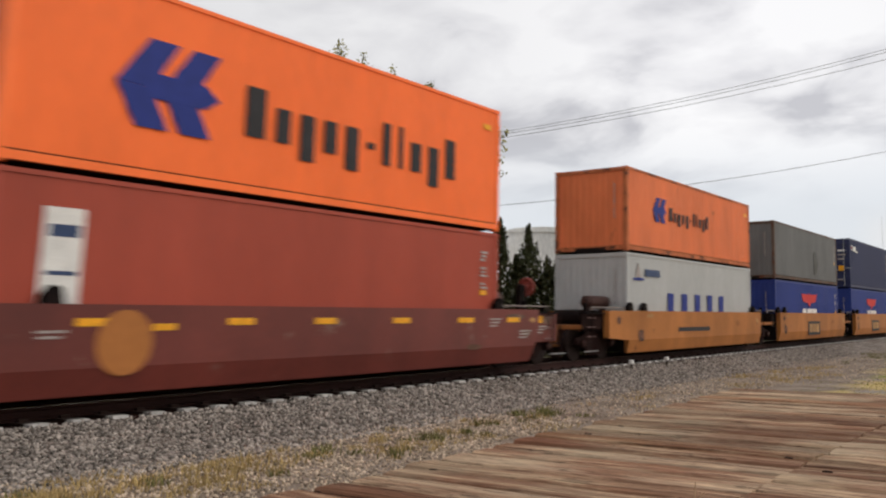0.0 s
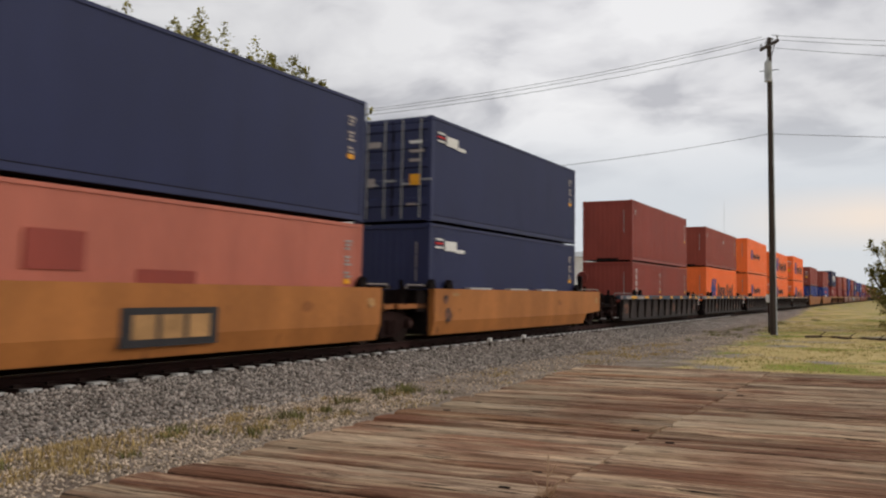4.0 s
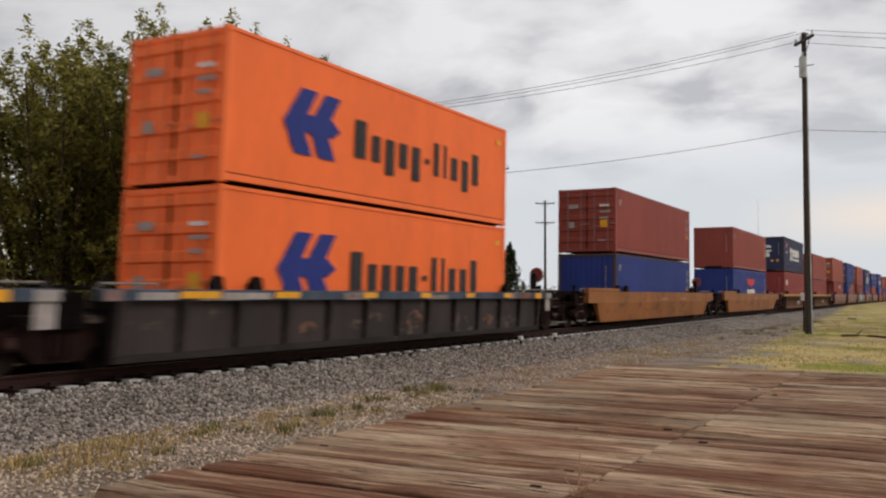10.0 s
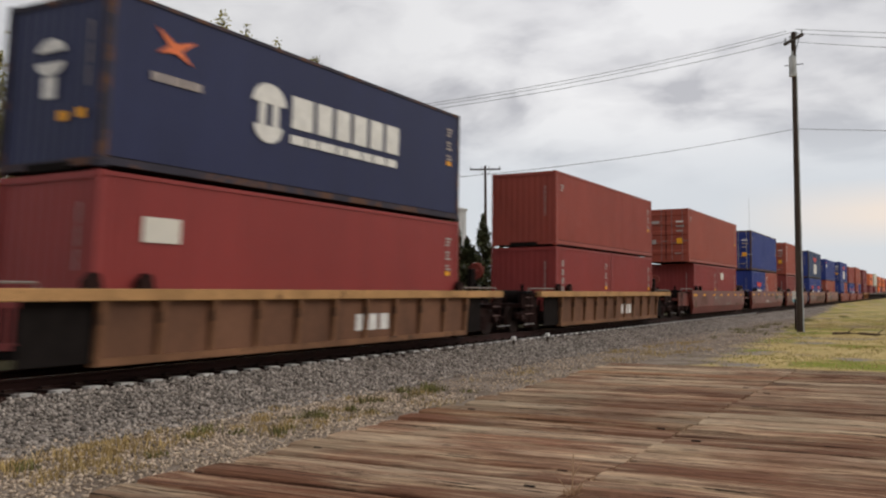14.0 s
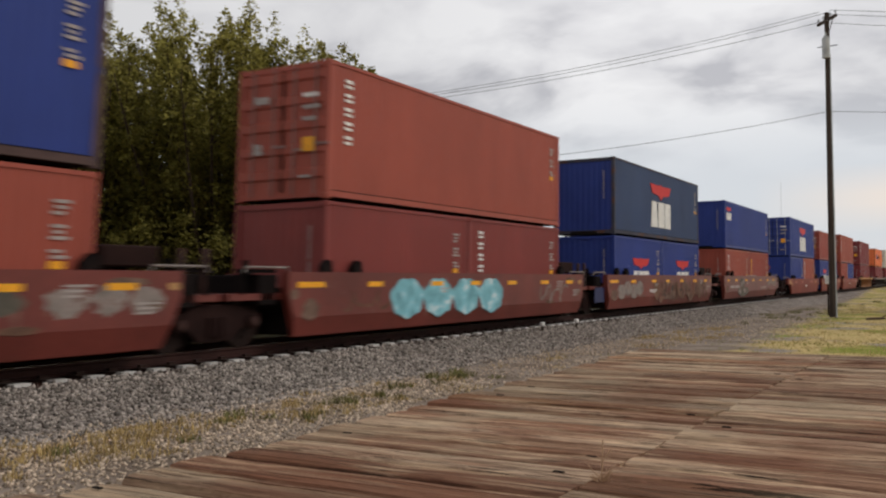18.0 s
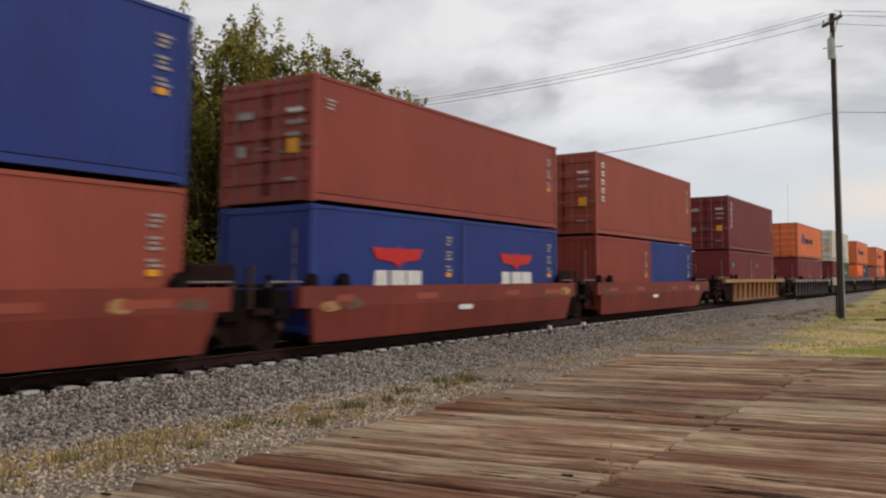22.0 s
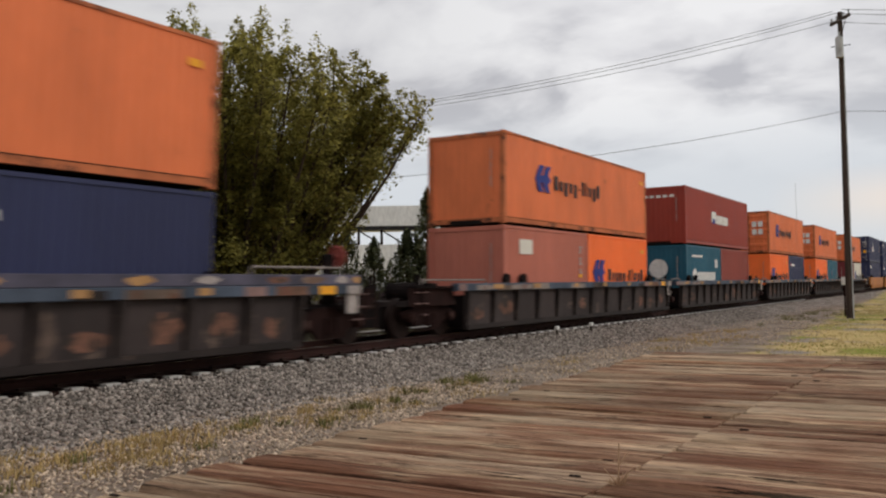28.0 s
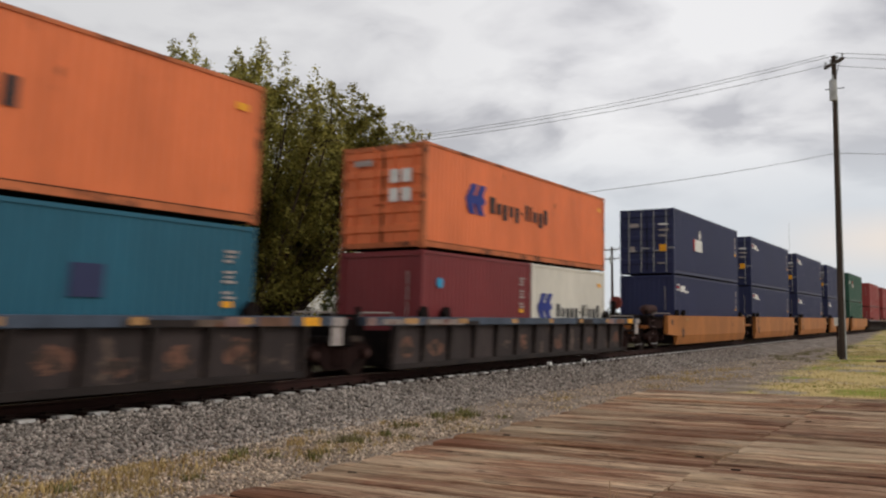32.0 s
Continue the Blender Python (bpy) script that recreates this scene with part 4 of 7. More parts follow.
# ---------------------------------------------------------------- the ground
def ground_material():
    m = bpy.data.materials.new("gravel_dirt_and_grass")
    m.use_nodes = True
    n, l = m.node_tree.nodes, m.node_tree.links
    bsdf = n["Principled BSDF"]
    bsdf.inputs["Roughness"].default_value = 0.95
    bsdf.inputs["Specular IOR Level"].default_value = 0.08
    tc = n.new("ShaderNodeTexCoord")
    sep = n.new("ShaderNodeSeparateXYZ")
    l.new(tc.outputs["Object"], sep.inputs["Vector"])

    def noise_at(scale, detail=4):
        t = n.new("ShaderNodeTexNoise")
        t.inputs["Scale"].default_value = scale
        t.inputs["Detail"].default_value = detail
        l.new(tc.outputs["Object"], t.inputs["Vector"])
        return t.outputs["Fac"]

    def ramp(fac, stops):
        r = n.new("ShaderNodeValToRGB")
        e = r.color_ramp.elements
        e[0].position, e[0].color = stops[0][0], (*stops[0][1], 1)
        e[1].position, e[1].color = stops[-1][0], (*stops[-1][1], 1)
        for p, c in stops[1:-1]:
            e.new(p).color = (*c, 1)
        l.new(fac, r.inputs["Fac"])
        return r.outputs["Color"]

    def mix(f, a, b):
        x = n.new("ShaderNodeMix")
        x.data_type = "RGBA"
        l.new(f, x.inputs["Factor"])
        l.new(a, x.inputs["A"])
        l.new(b, x.inputs["B"])
        return x.outputs["Result"]

    def maths(op, a, b):
        x = n.new("ShaderNodeMath")
        x.operation = op
        for i, v in enumerate((a, b)):
            if isinstance(v, (int, float)):
                x.inputs[i].default_value = v
            else:
                l.new(v, x.inputs[i])
        return x.outputs["Value"]

    def edge(v, lo, hi):
        x = n.new("ShaderNodeMapRange")
        x.inputs["From Min"].default_value, x.inputs["From Max"].default_value = lo, hi
        l.new(v, x.inputs["Value"])
        return x.outputs["Result"]

    vor = n.new("ShaderNodeTexVoronoi")
    vor.inputs["Scale"].default_value = 22
    l.new(tc.outputs["Object"], vor.inputs["Vector"])
    gravel = ramp(vor.outputs["Color"], [(0.15, (0.085, 0.074, 0.066)), (0.5, (0.22, 0.195, 0.175)), (0.85, (0.42, 0.385, 0.35))])
    # shade under the cars, put into the bed colour around the rails
    bed_shade = ramp(noise_at(6), [(0.3, (0.022, 0.009, 0.007)), (0.7, (0.050, 0.021, 0.015))])
    fines = ramp(noise_at(30), [(0.3, (0.16, 0.13, 0.105)), (0.7, (0.36, 0.31, 0.26))])
    dry = ramp(noise_at(3.5, 6), [(0.30, (0.30, 0.235, 0.085)), (0.55, (0.50, 0.375, 0.16)), (0.75, (0.55, 0.43, 0.23))])
    green = ramp(noise_at(9, 6), [(0.3, (0.12, 0.145, 0.022)), (0.7, (0.30, 0.30, 0.055))])
    x_w = maths("ADD", sep.outputs["X"], maths("MULTIPLY", maths("SUBTRACT", noise_at(0.45, 6), 0.5), 5.0))
    x_f = maths("ADD", sep.outputs["X"], maths("MULTIPLY", maths("SUBTRACT", noise_at(1.6, 6), 0.5), 1.8))
    to_fines = edge(x_f, -9.4, -8.2)
    drift = maths("ADD", maths("ADD", sep.outputs["X"], maths("MULTIPLY", maths("SUBTRACT", noise_at(0.6, 6), 0.5), 3.0)), maths("MULTIPLY", sep.outputs["Y"], 0.056))
    to_grass = edge(drift, -3.95, -3.25)
    far_side = maths("SUBTRACT", 1.0, edge(x_f, -16.6, -15.6))
    patch = edge(noise_at(0.28, 5), 0.52, 0.60)
    grass = mix(patch, dry, green)
    bare = edge(noise_at(0.35, 6), 0.57, 0.64)
    grass = mix(bare, grass, fines)
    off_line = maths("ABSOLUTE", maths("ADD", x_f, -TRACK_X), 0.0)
    gravel = mix(edge(off_line, 1.28, 1.5), bed_shade, gravel)
    stain = ramp(noise_at(0.9, 7), [(0.35, (0.62, 0.57, 0.53)), (0.62, (1.08, 1.04, 1.0))])
    sm = n.new("ShaderNodeMix")
    sm.data_type, sm.blend_type = "RGBA", "MULTIPLY"
    sm.inputs["Factor"].default_value = 1.0
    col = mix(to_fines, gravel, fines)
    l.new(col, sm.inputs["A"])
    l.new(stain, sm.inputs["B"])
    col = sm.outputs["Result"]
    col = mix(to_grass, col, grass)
    # ground beyond the line coloured dark for the shade of trees and train
    far_shade = ramp(noise_at(5, 6), [(0.3, (0.030, 0.026, 0.012)), (0.7, (0.085, 0.070, 0.034))])
    beyond = mix(maths("SUBTRACT", 1.0, edge(x_w, -34.0, -29.0)), far_shade, grass)
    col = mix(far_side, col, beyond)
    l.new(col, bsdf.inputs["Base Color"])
    bp = n.new("ShaderNodeBump")
    bp.inputs["Strength"].default_value = 0.6
    bp.inputs["Distance"].default_value = 0.03
    l.new(maths("MULTIPLY", vor.outputs["Distance"], maths("SUBTRACT", 1.0, to_grass)), bp.inputs["Height"])
    l.new(bp.outputs["Normal"], bsdf.inputs["Normal"])
    return m


def bed_height(x):
    """Height of the ground across the line: a ballast bed with sloping shoulders."""
    d = abs(x - TRACK_X)
    if d < 1.36:
        return 0.348
    return max(0.0, 0.348 - (d - 1.36) * 0.1822)


def ground():
    xs = [-3500, -900, -250, -80, -35, -22] + [TRACK_X + d for d in (-5, -3.27, -2.7, -2.1, -1.36, 0, 1.36, 2.1, 2.7, 3.27, 5.0)] + [-6, -3, 0, 6, 15, 40, 120, 400, 1200, 3500]
    ys = [-3500, -900, -200, -60, -20, 0, 8, 16, 25, 36, 50, 75, 120, 220, 500, 1200, 3500]
    verts = [(x, y, bed_height(x)) for y in ys for x in xs]
    nx = len(xs)
    faces = [(j * nx + i, j * nx + i + 1, (j + 1) * nx + i + 1, (j + 1) * nx + i) for j in range(len(ys) - 1) for i in range(nx - 1)]
    ob = new("ground", blob_mesh(verts, faces, "ground", ground_material()))
    ob.matrix_basis = LINE
    return tagged(ob, "flat ground of gravel, dirt and dry grass along the railway", "ground", kind="structure")


ground()

def tie_material():
    m = material("stained_shaded_concrete", (0.50, 0.475, 0.44), 0.9, vary=0.2, scale=4, grain=50, grain_amount=0.15, per_object=0.12, bump=0.3)
    n, l = m.node_tree.nodes, m.node_tree.links
    bsdf = n["Principled BSDF"]
    was = bsdf.inputs["Base Color"].links[0].from_socket
    tc = n.new("ShaderNodeTexCoord")
    sep = n.new("ShaderNodeSeparateXYZ")
    l.new(tc.outputs["Object"], sep.inputs["Vector"])
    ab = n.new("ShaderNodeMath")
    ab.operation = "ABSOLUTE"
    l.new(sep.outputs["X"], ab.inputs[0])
    # tie tops turn dark brown inside their ends: the train's shade as colour
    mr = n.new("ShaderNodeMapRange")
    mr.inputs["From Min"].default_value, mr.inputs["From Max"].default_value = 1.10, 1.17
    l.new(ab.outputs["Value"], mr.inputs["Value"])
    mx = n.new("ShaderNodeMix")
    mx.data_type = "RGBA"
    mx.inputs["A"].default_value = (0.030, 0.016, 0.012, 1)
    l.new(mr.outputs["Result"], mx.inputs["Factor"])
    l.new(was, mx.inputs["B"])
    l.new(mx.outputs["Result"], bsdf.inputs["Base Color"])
    return m


STONE = material("crushed_granite", (0.302, 0.262, 0.226), 0.9, vary=0.25, scale=3, grain=60, per_island=0.66, spec=0.1)
TAN_STONE = material("tan_gravel", (0.47, 0.372, 0.278), 0.9, vary=0.2, scale=8, grain=60, per_island=0.6, spec=0.1)
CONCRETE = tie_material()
RAIL_STEEL = material("rusted_rail_steel", (0.034, 0.012, 0.009), 0.75, 0.1, vary=0.3, scale=2, grain=30)
RAIL_TOP = material("polished_rail_head", (0.55, 0.53, 0.50), 0.25, 0.9, vary=0.1, scale=2)


def stones(beds, mat, name, label, seed, small=1.0):
    """Loose stone, one heap."""
    rng = np.random.default_rng(seed)
    spots = []
    for x0, x1, y0, y1, per in beds:
        k = int((x1 - x0) * (y1 - y0) * per)
        s = np.stack([rng.uniform(x0, x1, k), rng.uniform(y0, y1, k), np.zeros(k)], 1)
        spots.append(s)
    s = np.concatenate(spots)
    s[:, 2] = [bed_height(x) for x in s[:, 0]]
    k = len(s)
    size = rng.uniform(0.013, 0.043, k) * small
    base = np.array([(1, 0, 0), (-1, 0, 0), (0, 1, 0), (0, -1, 0), (0, 0, 1), (0, 0, -1)], float)
    tri = np.array([(0, 2, 4), (2, 1, 4), (1, 3, 4), (3, 0, 4), (2, 0, 5), (1, 2, 5), (3, 1, 5), (0, 3, 5)])
    V = base[None] * rng.uniform(0.5, 1.35, (k, 6, 1)) + rng.uniform(-0.38, 0.38, (k, 6, 3))
    a = rng.uniform(0, 6.28, (k, 2))
    c, sn = np.cos(a), np.sin(a)
    x, y, z = V[..., 0], V[..., 1], V[..., 2]
    x, y = x * c[:, :1] - y * sn[:, :1], x * sn[:, :1] + y * c[:, :1]
    y, z = y * c[:, 1:] - z * sn[:, 1:], y * sn[:, 1:] + z * c[:, 1:]
    V = np.stack([x, y, z * 0.8], 2) * size[:, None, None] + s[:, None, :]
    V[..., 2] += size[:, None] * 0.45
    F = (tri[None] + (np.arange(k) * 6)[:, None, None]).reshape(-1, 3)
    me = bpy.data.meshes.new(name)
    me.vertices.add(k * 6)
    me.vertices.foreach_set("co", V.reshape(-1).astype(np.float32))
    me.loops.add(len(F) * 3)
    me.loops.foreach_set("vertex_index", F.reshape(-1).astype(np.int32))
    me.polygons.add(len(F))
    me.polygons.foreach_set("loop_start", np.arange(0, len(F) * 3, 3, dtype=np.int32))
    me.update(calc_edges=True)
    me.materials.append(mat)
    ob = new(name, me)
    ob.matrix_basis = LINE
    return tagged(ob, label, "gravel", kind="stuff")


stones(((-11.24, -11.06, 2.5, 26, 110), (-11.10, -8.8, 2.5, 16, 430), (-11.02, -8.9, 16, 30, 200), (-11.0, -9.0, 30, 48, 60)), STONE, "ballast", "loose grey crushed-stone ballast beside the track", 4)
stones(((-9.3, -6.9, 3, 14, 380), (-6.9, -5.7, 3, 11, 300), (-9.3, -6.6, 14, 26, 90), (-9.4, -4.6, 26, 42, 26), (-9.4, -5.0, 42, 62, 9)), TAN_STONE, "gravel", "tan gravel at the foot of the ballast", 5, 0.7)


def track():
    root = thing("railway_track", "railway track with rusty rails on pale concrete ties in ballast", "railway track", m=LINE, kind="structure")
    for sx in (-1, 1):
        x = TRACK_X + sx * 0.7525
        prof = [(-0.075, 0), (0.075, 0), (0.075, 0.014), (0.010, 0.035), (0.010, 0.125), (0.036, 0.14), (0.036, 0.176), (-0.036, 0.176), (-0.036, 0.14), (-0.010, 0.125), (-0.010, 0.035), (-0.075, 0.014)]
        bm = bmesh.new()
        prism(bm, [(x + a, RAIL_Z - 0.178 + b) for a, b in prof], 1, -640, 820)
        part("rail", bm, RAIL_STEEL, root, "rusty steel rail")
        bm = bmesh.new()
        box(bm, x - 0.030, x + 0.030, -640, 820, RAIL_Z - 0.0015, RAIL_Z)
        part("rail_head", bm, RAIL_TOP, root, "polished running surface")

    def tie(bm):
        out = [(-1.30, 0.06), (1.30, 0.06), (1.285, 0.325), (0.95, 0.325), (0.6, 0.330), (-0.6, 0.330), (-0.95, 0.325), (-1.285, 0.325)]
        prism(bm, out, 1, -0.13, 0.13)
        for sx in (-1, 1):
            box(bm, sx * 0.7525 - 0.16, sx * 0.7525 - 0.085, -0.07, 0.07, 0.30, 0.365)
            box(bm, sx * 0.7525 + 0.085, sx * 0.7525 + 0.16, -0.07, 0.07, 0.30, 0.365)
    for i in range(110):
        y = 3.05 + i * 0.61
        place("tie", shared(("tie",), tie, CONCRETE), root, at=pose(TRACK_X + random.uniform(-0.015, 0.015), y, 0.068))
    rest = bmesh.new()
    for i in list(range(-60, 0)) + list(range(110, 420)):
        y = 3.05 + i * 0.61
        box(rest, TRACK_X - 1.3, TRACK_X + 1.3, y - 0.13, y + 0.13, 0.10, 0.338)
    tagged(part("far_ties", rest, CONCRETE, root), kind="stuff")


track()

# ---------------------------------------------------------------- the timber dock
def dock_timber():
    """Grey-brown timber: each plank of its own tone, fibre streaks, dark checks and broad stains."""
    m = bpy.data.materials.new("weathered_dock_timber")
    m.use_nodes = True
    n, l = m.node_tree.nodes, m.node_tree.links
    bsdf = n["Principled BSDF"]
    bsdf.inputs["Roughness"].default_value = 0.9
    bsdf.inputs["Specular IOR Level"].default_value = 0.08
    tc = n.new("ShaderNodeTexCoord")
    oi = n.new("ShaderNodeObjectInfo")
    cmb = n.new("ShaderNodeCombineXYZ")
    for k in ("X", "Y", "Z"):
        l.new(oi.outputs["Random"], cmb.inputs[k])
    off = n.new("ShaderNodeVectorMath")
    off.operation = "MULTIPLY_ADD"
    off.inputs[1].default_value = (61, 43, 29)
    l.new(cmb.outputs["Vector"], off.inputs[0])
    l.new(tc.outputs["Object"], off.inputs[2])

    def streak(sx, sy, scale, detail, rough=0.6):
        mp = n.new("ShaderNodeMapping")
        mp.inputs["Scale"].default_value = (sx, sy, sy)
        l.new(off.outputs["Vector"], mp.inputs["Vector"])
        t = n.new("ShaderNodeTexNoise")
        t.inputs["Scale"].default_value, t.inputs["Detail"].default_value, t.inputs["Roughness"].default_value = scale, detail, rough
        l.new(mp.outputs["Vector"], t.inputs["Vector"])
        return t.outputs["Fac"]

    def span(v, lo, hi, a, b):
        r = n.new("ShaderNodeMapRange")
        r.inputs["From Min"].default_value, r.inputs["From Max"].default_value = lo, hi
        r.inputs["To Min"].default_value, r.inputs["To Max"].default_value = a, b
        l.new(v, r.inputs["Value"])
        return r.outputs["Result"]

    def mix(f, a, b):
        x = n.new("ShaderNodeMix")
        x.data_type = "RGBA"
        l.new(f, x.inputs["Factor"])
        for key, v in (("A", a), ("B", b)):
            if isinstance(v, tuple):
                x.inputs[key].default_value = (*v, 1)
            else:
                l.new(v, x.inputs[key])
        return x.outputs["Result"]

    def times(a, b):
        x = n.new("ShaderNodeMath")
        x.operation = "MULTIPLY"
        l.new(a, x.inputs[0])
        l.new(b, x.inputs[1])
        return x.outputs["Value"]

    hue = n.new("ShaderNodeMath")
    hue.operation = "FRACT"
    k9 = n.new("ShaderNodeMath")
    k9.operation = "MULTIPLY"
    k9.inputs[1].default_value = 9.7
    l.new(oi.outputs["Random"], k9.inputs[0])
    l.new(k9.outputs["Value"], hue.inputs[0])
    tone_ramp = n.new("ShaderNodeValToRGB")
    tone_ramp.color_ramp.interpolation = "CONSTANT"
    e = tone_ramp.color_ramp.elements
    e[0].position, e[0].color = 0.0, (0.300, 0.212, 0.142, 1)
    e[1].position, e[1].color = 0.30, (0.180, 0.096, 0.060, 1)
    for p, c in ((0.48, (0.220, 0.130, 0.080)), (0.64, (0.250, 0.135, 0.070)), (0.78, (0.345, 0.258, 0.174)), (0.92, (0.145, 0.080, 0.050))):
        e.new(p).color = (*c, 1)
    l.new(hue.outputs["Value"], tone_ramp.inputs["Fac"])
    base = tone_ramp.outputs["Color"]
    base = mix(span(streak(0.6, 5.0, 1.2, 5), 0.47, 0.58, 0.0, 0.60), base, (0.165, 0.076, 0.042))
    base = mix(span(streak(0.62, 10, 1.5, 6, 0.65), 0.51, 0.59, 0.0, 0.75), base, (0.430, 0.300, 0.188))
    base = mix(span(streak(0.9, 11, 1.7, 7, 0.72), 0.54, 0.61, 0.0, 0.72), base, (0.066, 0.032, 0.021))
    base = mix(span(streak(0.8, 24, 1.7, 6, 0.7), 0.585, 0.605, 0.0, 0.95), base, (0.012, 0.008, 0.006))
    base = mix(span(streak(1.3, 3.2, 2.2, 7, 0.72), 0.60, 0.67, 0.0, 0.65), base, (0.040, 0.022, 0.016))
    geo = n.new("ShaderNodeNewGeometry")
    wide = n.new("ShaderNodeTexNoise")
    wide.inputs["Scale"].default_value, wide.inputs["Detail"].default_value = 0.9, 4
    l.new(geo.outputs["Position"], wide.inputs["Vector"])
    base = mix(span(wide.outputs["Fac"], 0.51, 0.63, 0.0, 0.60), base, (0.155, 0.066, 0.037))
    base = mix(span(wide.outputs["Fac"], 0.47, 0.36, 0.0, 0.50), base, (0.300, 0.232, 0.152))
    tone = times(span(streak(2.2, 18, 2.4, 7, 0.78), 0.3, 0.7, 0.68, 1.62), span(oi.outputs["Random"], 0, 1, 0.74, 1.27))
    sc = n.new("ShaderNodeVectorMath")
    sc.operation = "SCALE"
    l.new(base, sc.inputs[0])
    l.new(tone, sc.inputs["Scale"])
    l.new(sc.outputs["Vector"], bsdf.inputs["Base Color"])
    bp = n.new("ShaderNodeBump")
    bp.inputs["Strength"].default_value, bp.inputs["Distance"].default_value = 0.8, 0.012
    l.new(streak(1.1, 20, 1.7, 6, 0.75), bp.inputs["Height"])
    l.new(bp.outputs["Normal"], bsdf.inputs["Normal"])
    return m


WOOD = dock_timber()
OLD_WOOD = material("dark_old_timber", (0.06, 0.042, 0.030), 0.9, vary=0.35, scale=3, stretch=(0.4, 4, 4), grain=20, grain_amount=0.3, bump=0.5)
DOCK_Z = 0.95


def plank_mesh(length, width, seed):
    """A worn timber with an uneven top, rounded edges and long drying splits."""
    rng = random.Random(seed)
    bm = bmesh.new()
    n = max(8, int(length / 0.2))
    rings = []
    splits = sorted(rng.uniform(-0.36, 0.36) * width for _ in range(2))
    if splits[1] - splits[0] < 0.05:
        splits = [-0.22 * width, 0.2 * width]
    starts = [rng.uniform(-0.3, 0.6) * length for _ in splits]
    spans = [rng.uniform(0.3, 0.8) * length for _ in splits]
    for i in range(n + 1):
        x = length * i / n
        wl_, wr = -width / 2 + rng.uniform(0, 0.004), width / 2 - rng.uniform(0, 0.005)
        top = rng.uniform(-0.003, 0.003)
        ring = [(x, wl_, -0.10), (x, wl_, top - 0.032), (x, wl_ + 0.016, top - 0.006)]
        for at, st, sp in zip(splits, starts, spans):
            into = min(x - st, st + sp - x)
            deep = 0.028 if into > 0.25 else 0.012 if into > 0 else 0.0
            wide = (0.0065 if into > 0.25 else 0.003) * rng.uniform(0.6, 1.4)
            mid = at + rng.uniform(-0.003, 0.003)
            ring += [(x, mid - wide, top), (x, mid, top - deep), (x, mid + wide, top)]
        ring += [(x, wr - 0.016, top - 0.006), (x, wr, top - 0.032), (x, wr, -0.10)]
        rings.append([bm.verts.new(p) for p in ring])
    for a, b in zip(rings, rings[1:]):
        for j in range(len(a) - 1):
            bm.faces.new((a[j], b[j], b[j + 1], a[j + 1]))
    bm.faces.new(rings[0])
    bm.faces.new(list(reversed(rings[-1])))
    bmesh.ops.recalc_face_normals(bm, faces=bm.faces[:])
    return bm


def dock():
    root = thing("timber_dock", "old weathered plank loading dock beside the railway", "wooden platform")
    rng = random.Random(11)
    bays = ((-3.22, -1.3705), (-1.3665, 2.1035), (2.1075, 5.6))
    shapes = {}
    for bi, (x0, x1) in enumerate(bays):
        y = -1.6 + rng.uniform(-0.1, 0.1)
        while y < 10.34:
            w = rng.uniform(0.235, 0.315)
            if y + w > 10.4:
                w = 10.4 - y
                if w < 0.1:
                    break
            short = rng.choice((-0.04, -0.02, 0.0, 0.02, 0.03)) + (0.12 - round(0.0055 * max(0.0, y - 2.5) ** 2, 2)) if bi == 0 else 0.0
            k = (bi, round(w, 2), rng.randrange(3), short)
            if k not in shapes:
                shapes[k] = to_mesh("plank", plank_mesh(x1 - x0 - short, round(w, 2) - 0.006, bi * 1000 + int(w * 100) * 7 + k[2]), WOOD)
            place("plank", shapes[k], root, at=pose(x0 + short, y + w / 2, DOCK_Z + rng.uniform(-0.010, 0.006), rng.uniform(-1.6, 1.6), rng.uniform(-0.03, 0.03), rng.uniform(-0.08, 0.08)))
            y += round(w, 2) + (rng.choice((0.008, 0.013, 0.018, 0.024, 0.034)))
    for x in (-3.0, -1.37, 0.3, 2.1, 5.4):
        bm = bmesh.new()
        box(bm, x - 0.1, x + 0.1, -1.5, 10.1, DOCK_Z - 0.36, DOCK_Z - 0.115, 0.01)
        part("stringer", bm, OLD_WOOD, root, "dark timber stringer under the planks")
    for x in (-2.95, 0.3, 5.4):
        for y in (-1.3, 2.4, 6.1, 9.8):
            place("post", shared(("dock_post",), lambda bm: box(bm, -0.12, 0.12, -0.12, 0.12, -0.05, DOCK_Z - 0.36, 0.015), OLD_WOOD), root, at=pose(x, y, 0))
    # spike heads near the plank ends
    for i in range(26):
        y = 2.1 + i * 0.30 + rng.uniform(-0.05, 0.05)
        for x in (-2.95 + rng.uniform(-0.06, 0.1), -1.5 + rng.uniform(-0.05, 0.05), -1.24 + rng.uniform(-0.04, 0.06)):
            if rng.random() < 0.30:
                place("spike_head", shared(("spike_head",), lambda bm: box(bm, -0.026, 0.026, -0.010, 0.010, 0.0, 0.006, 0.003), DARK_GAP), root, at=pose(x, y, DOCK_Z - 0.004))


dock()

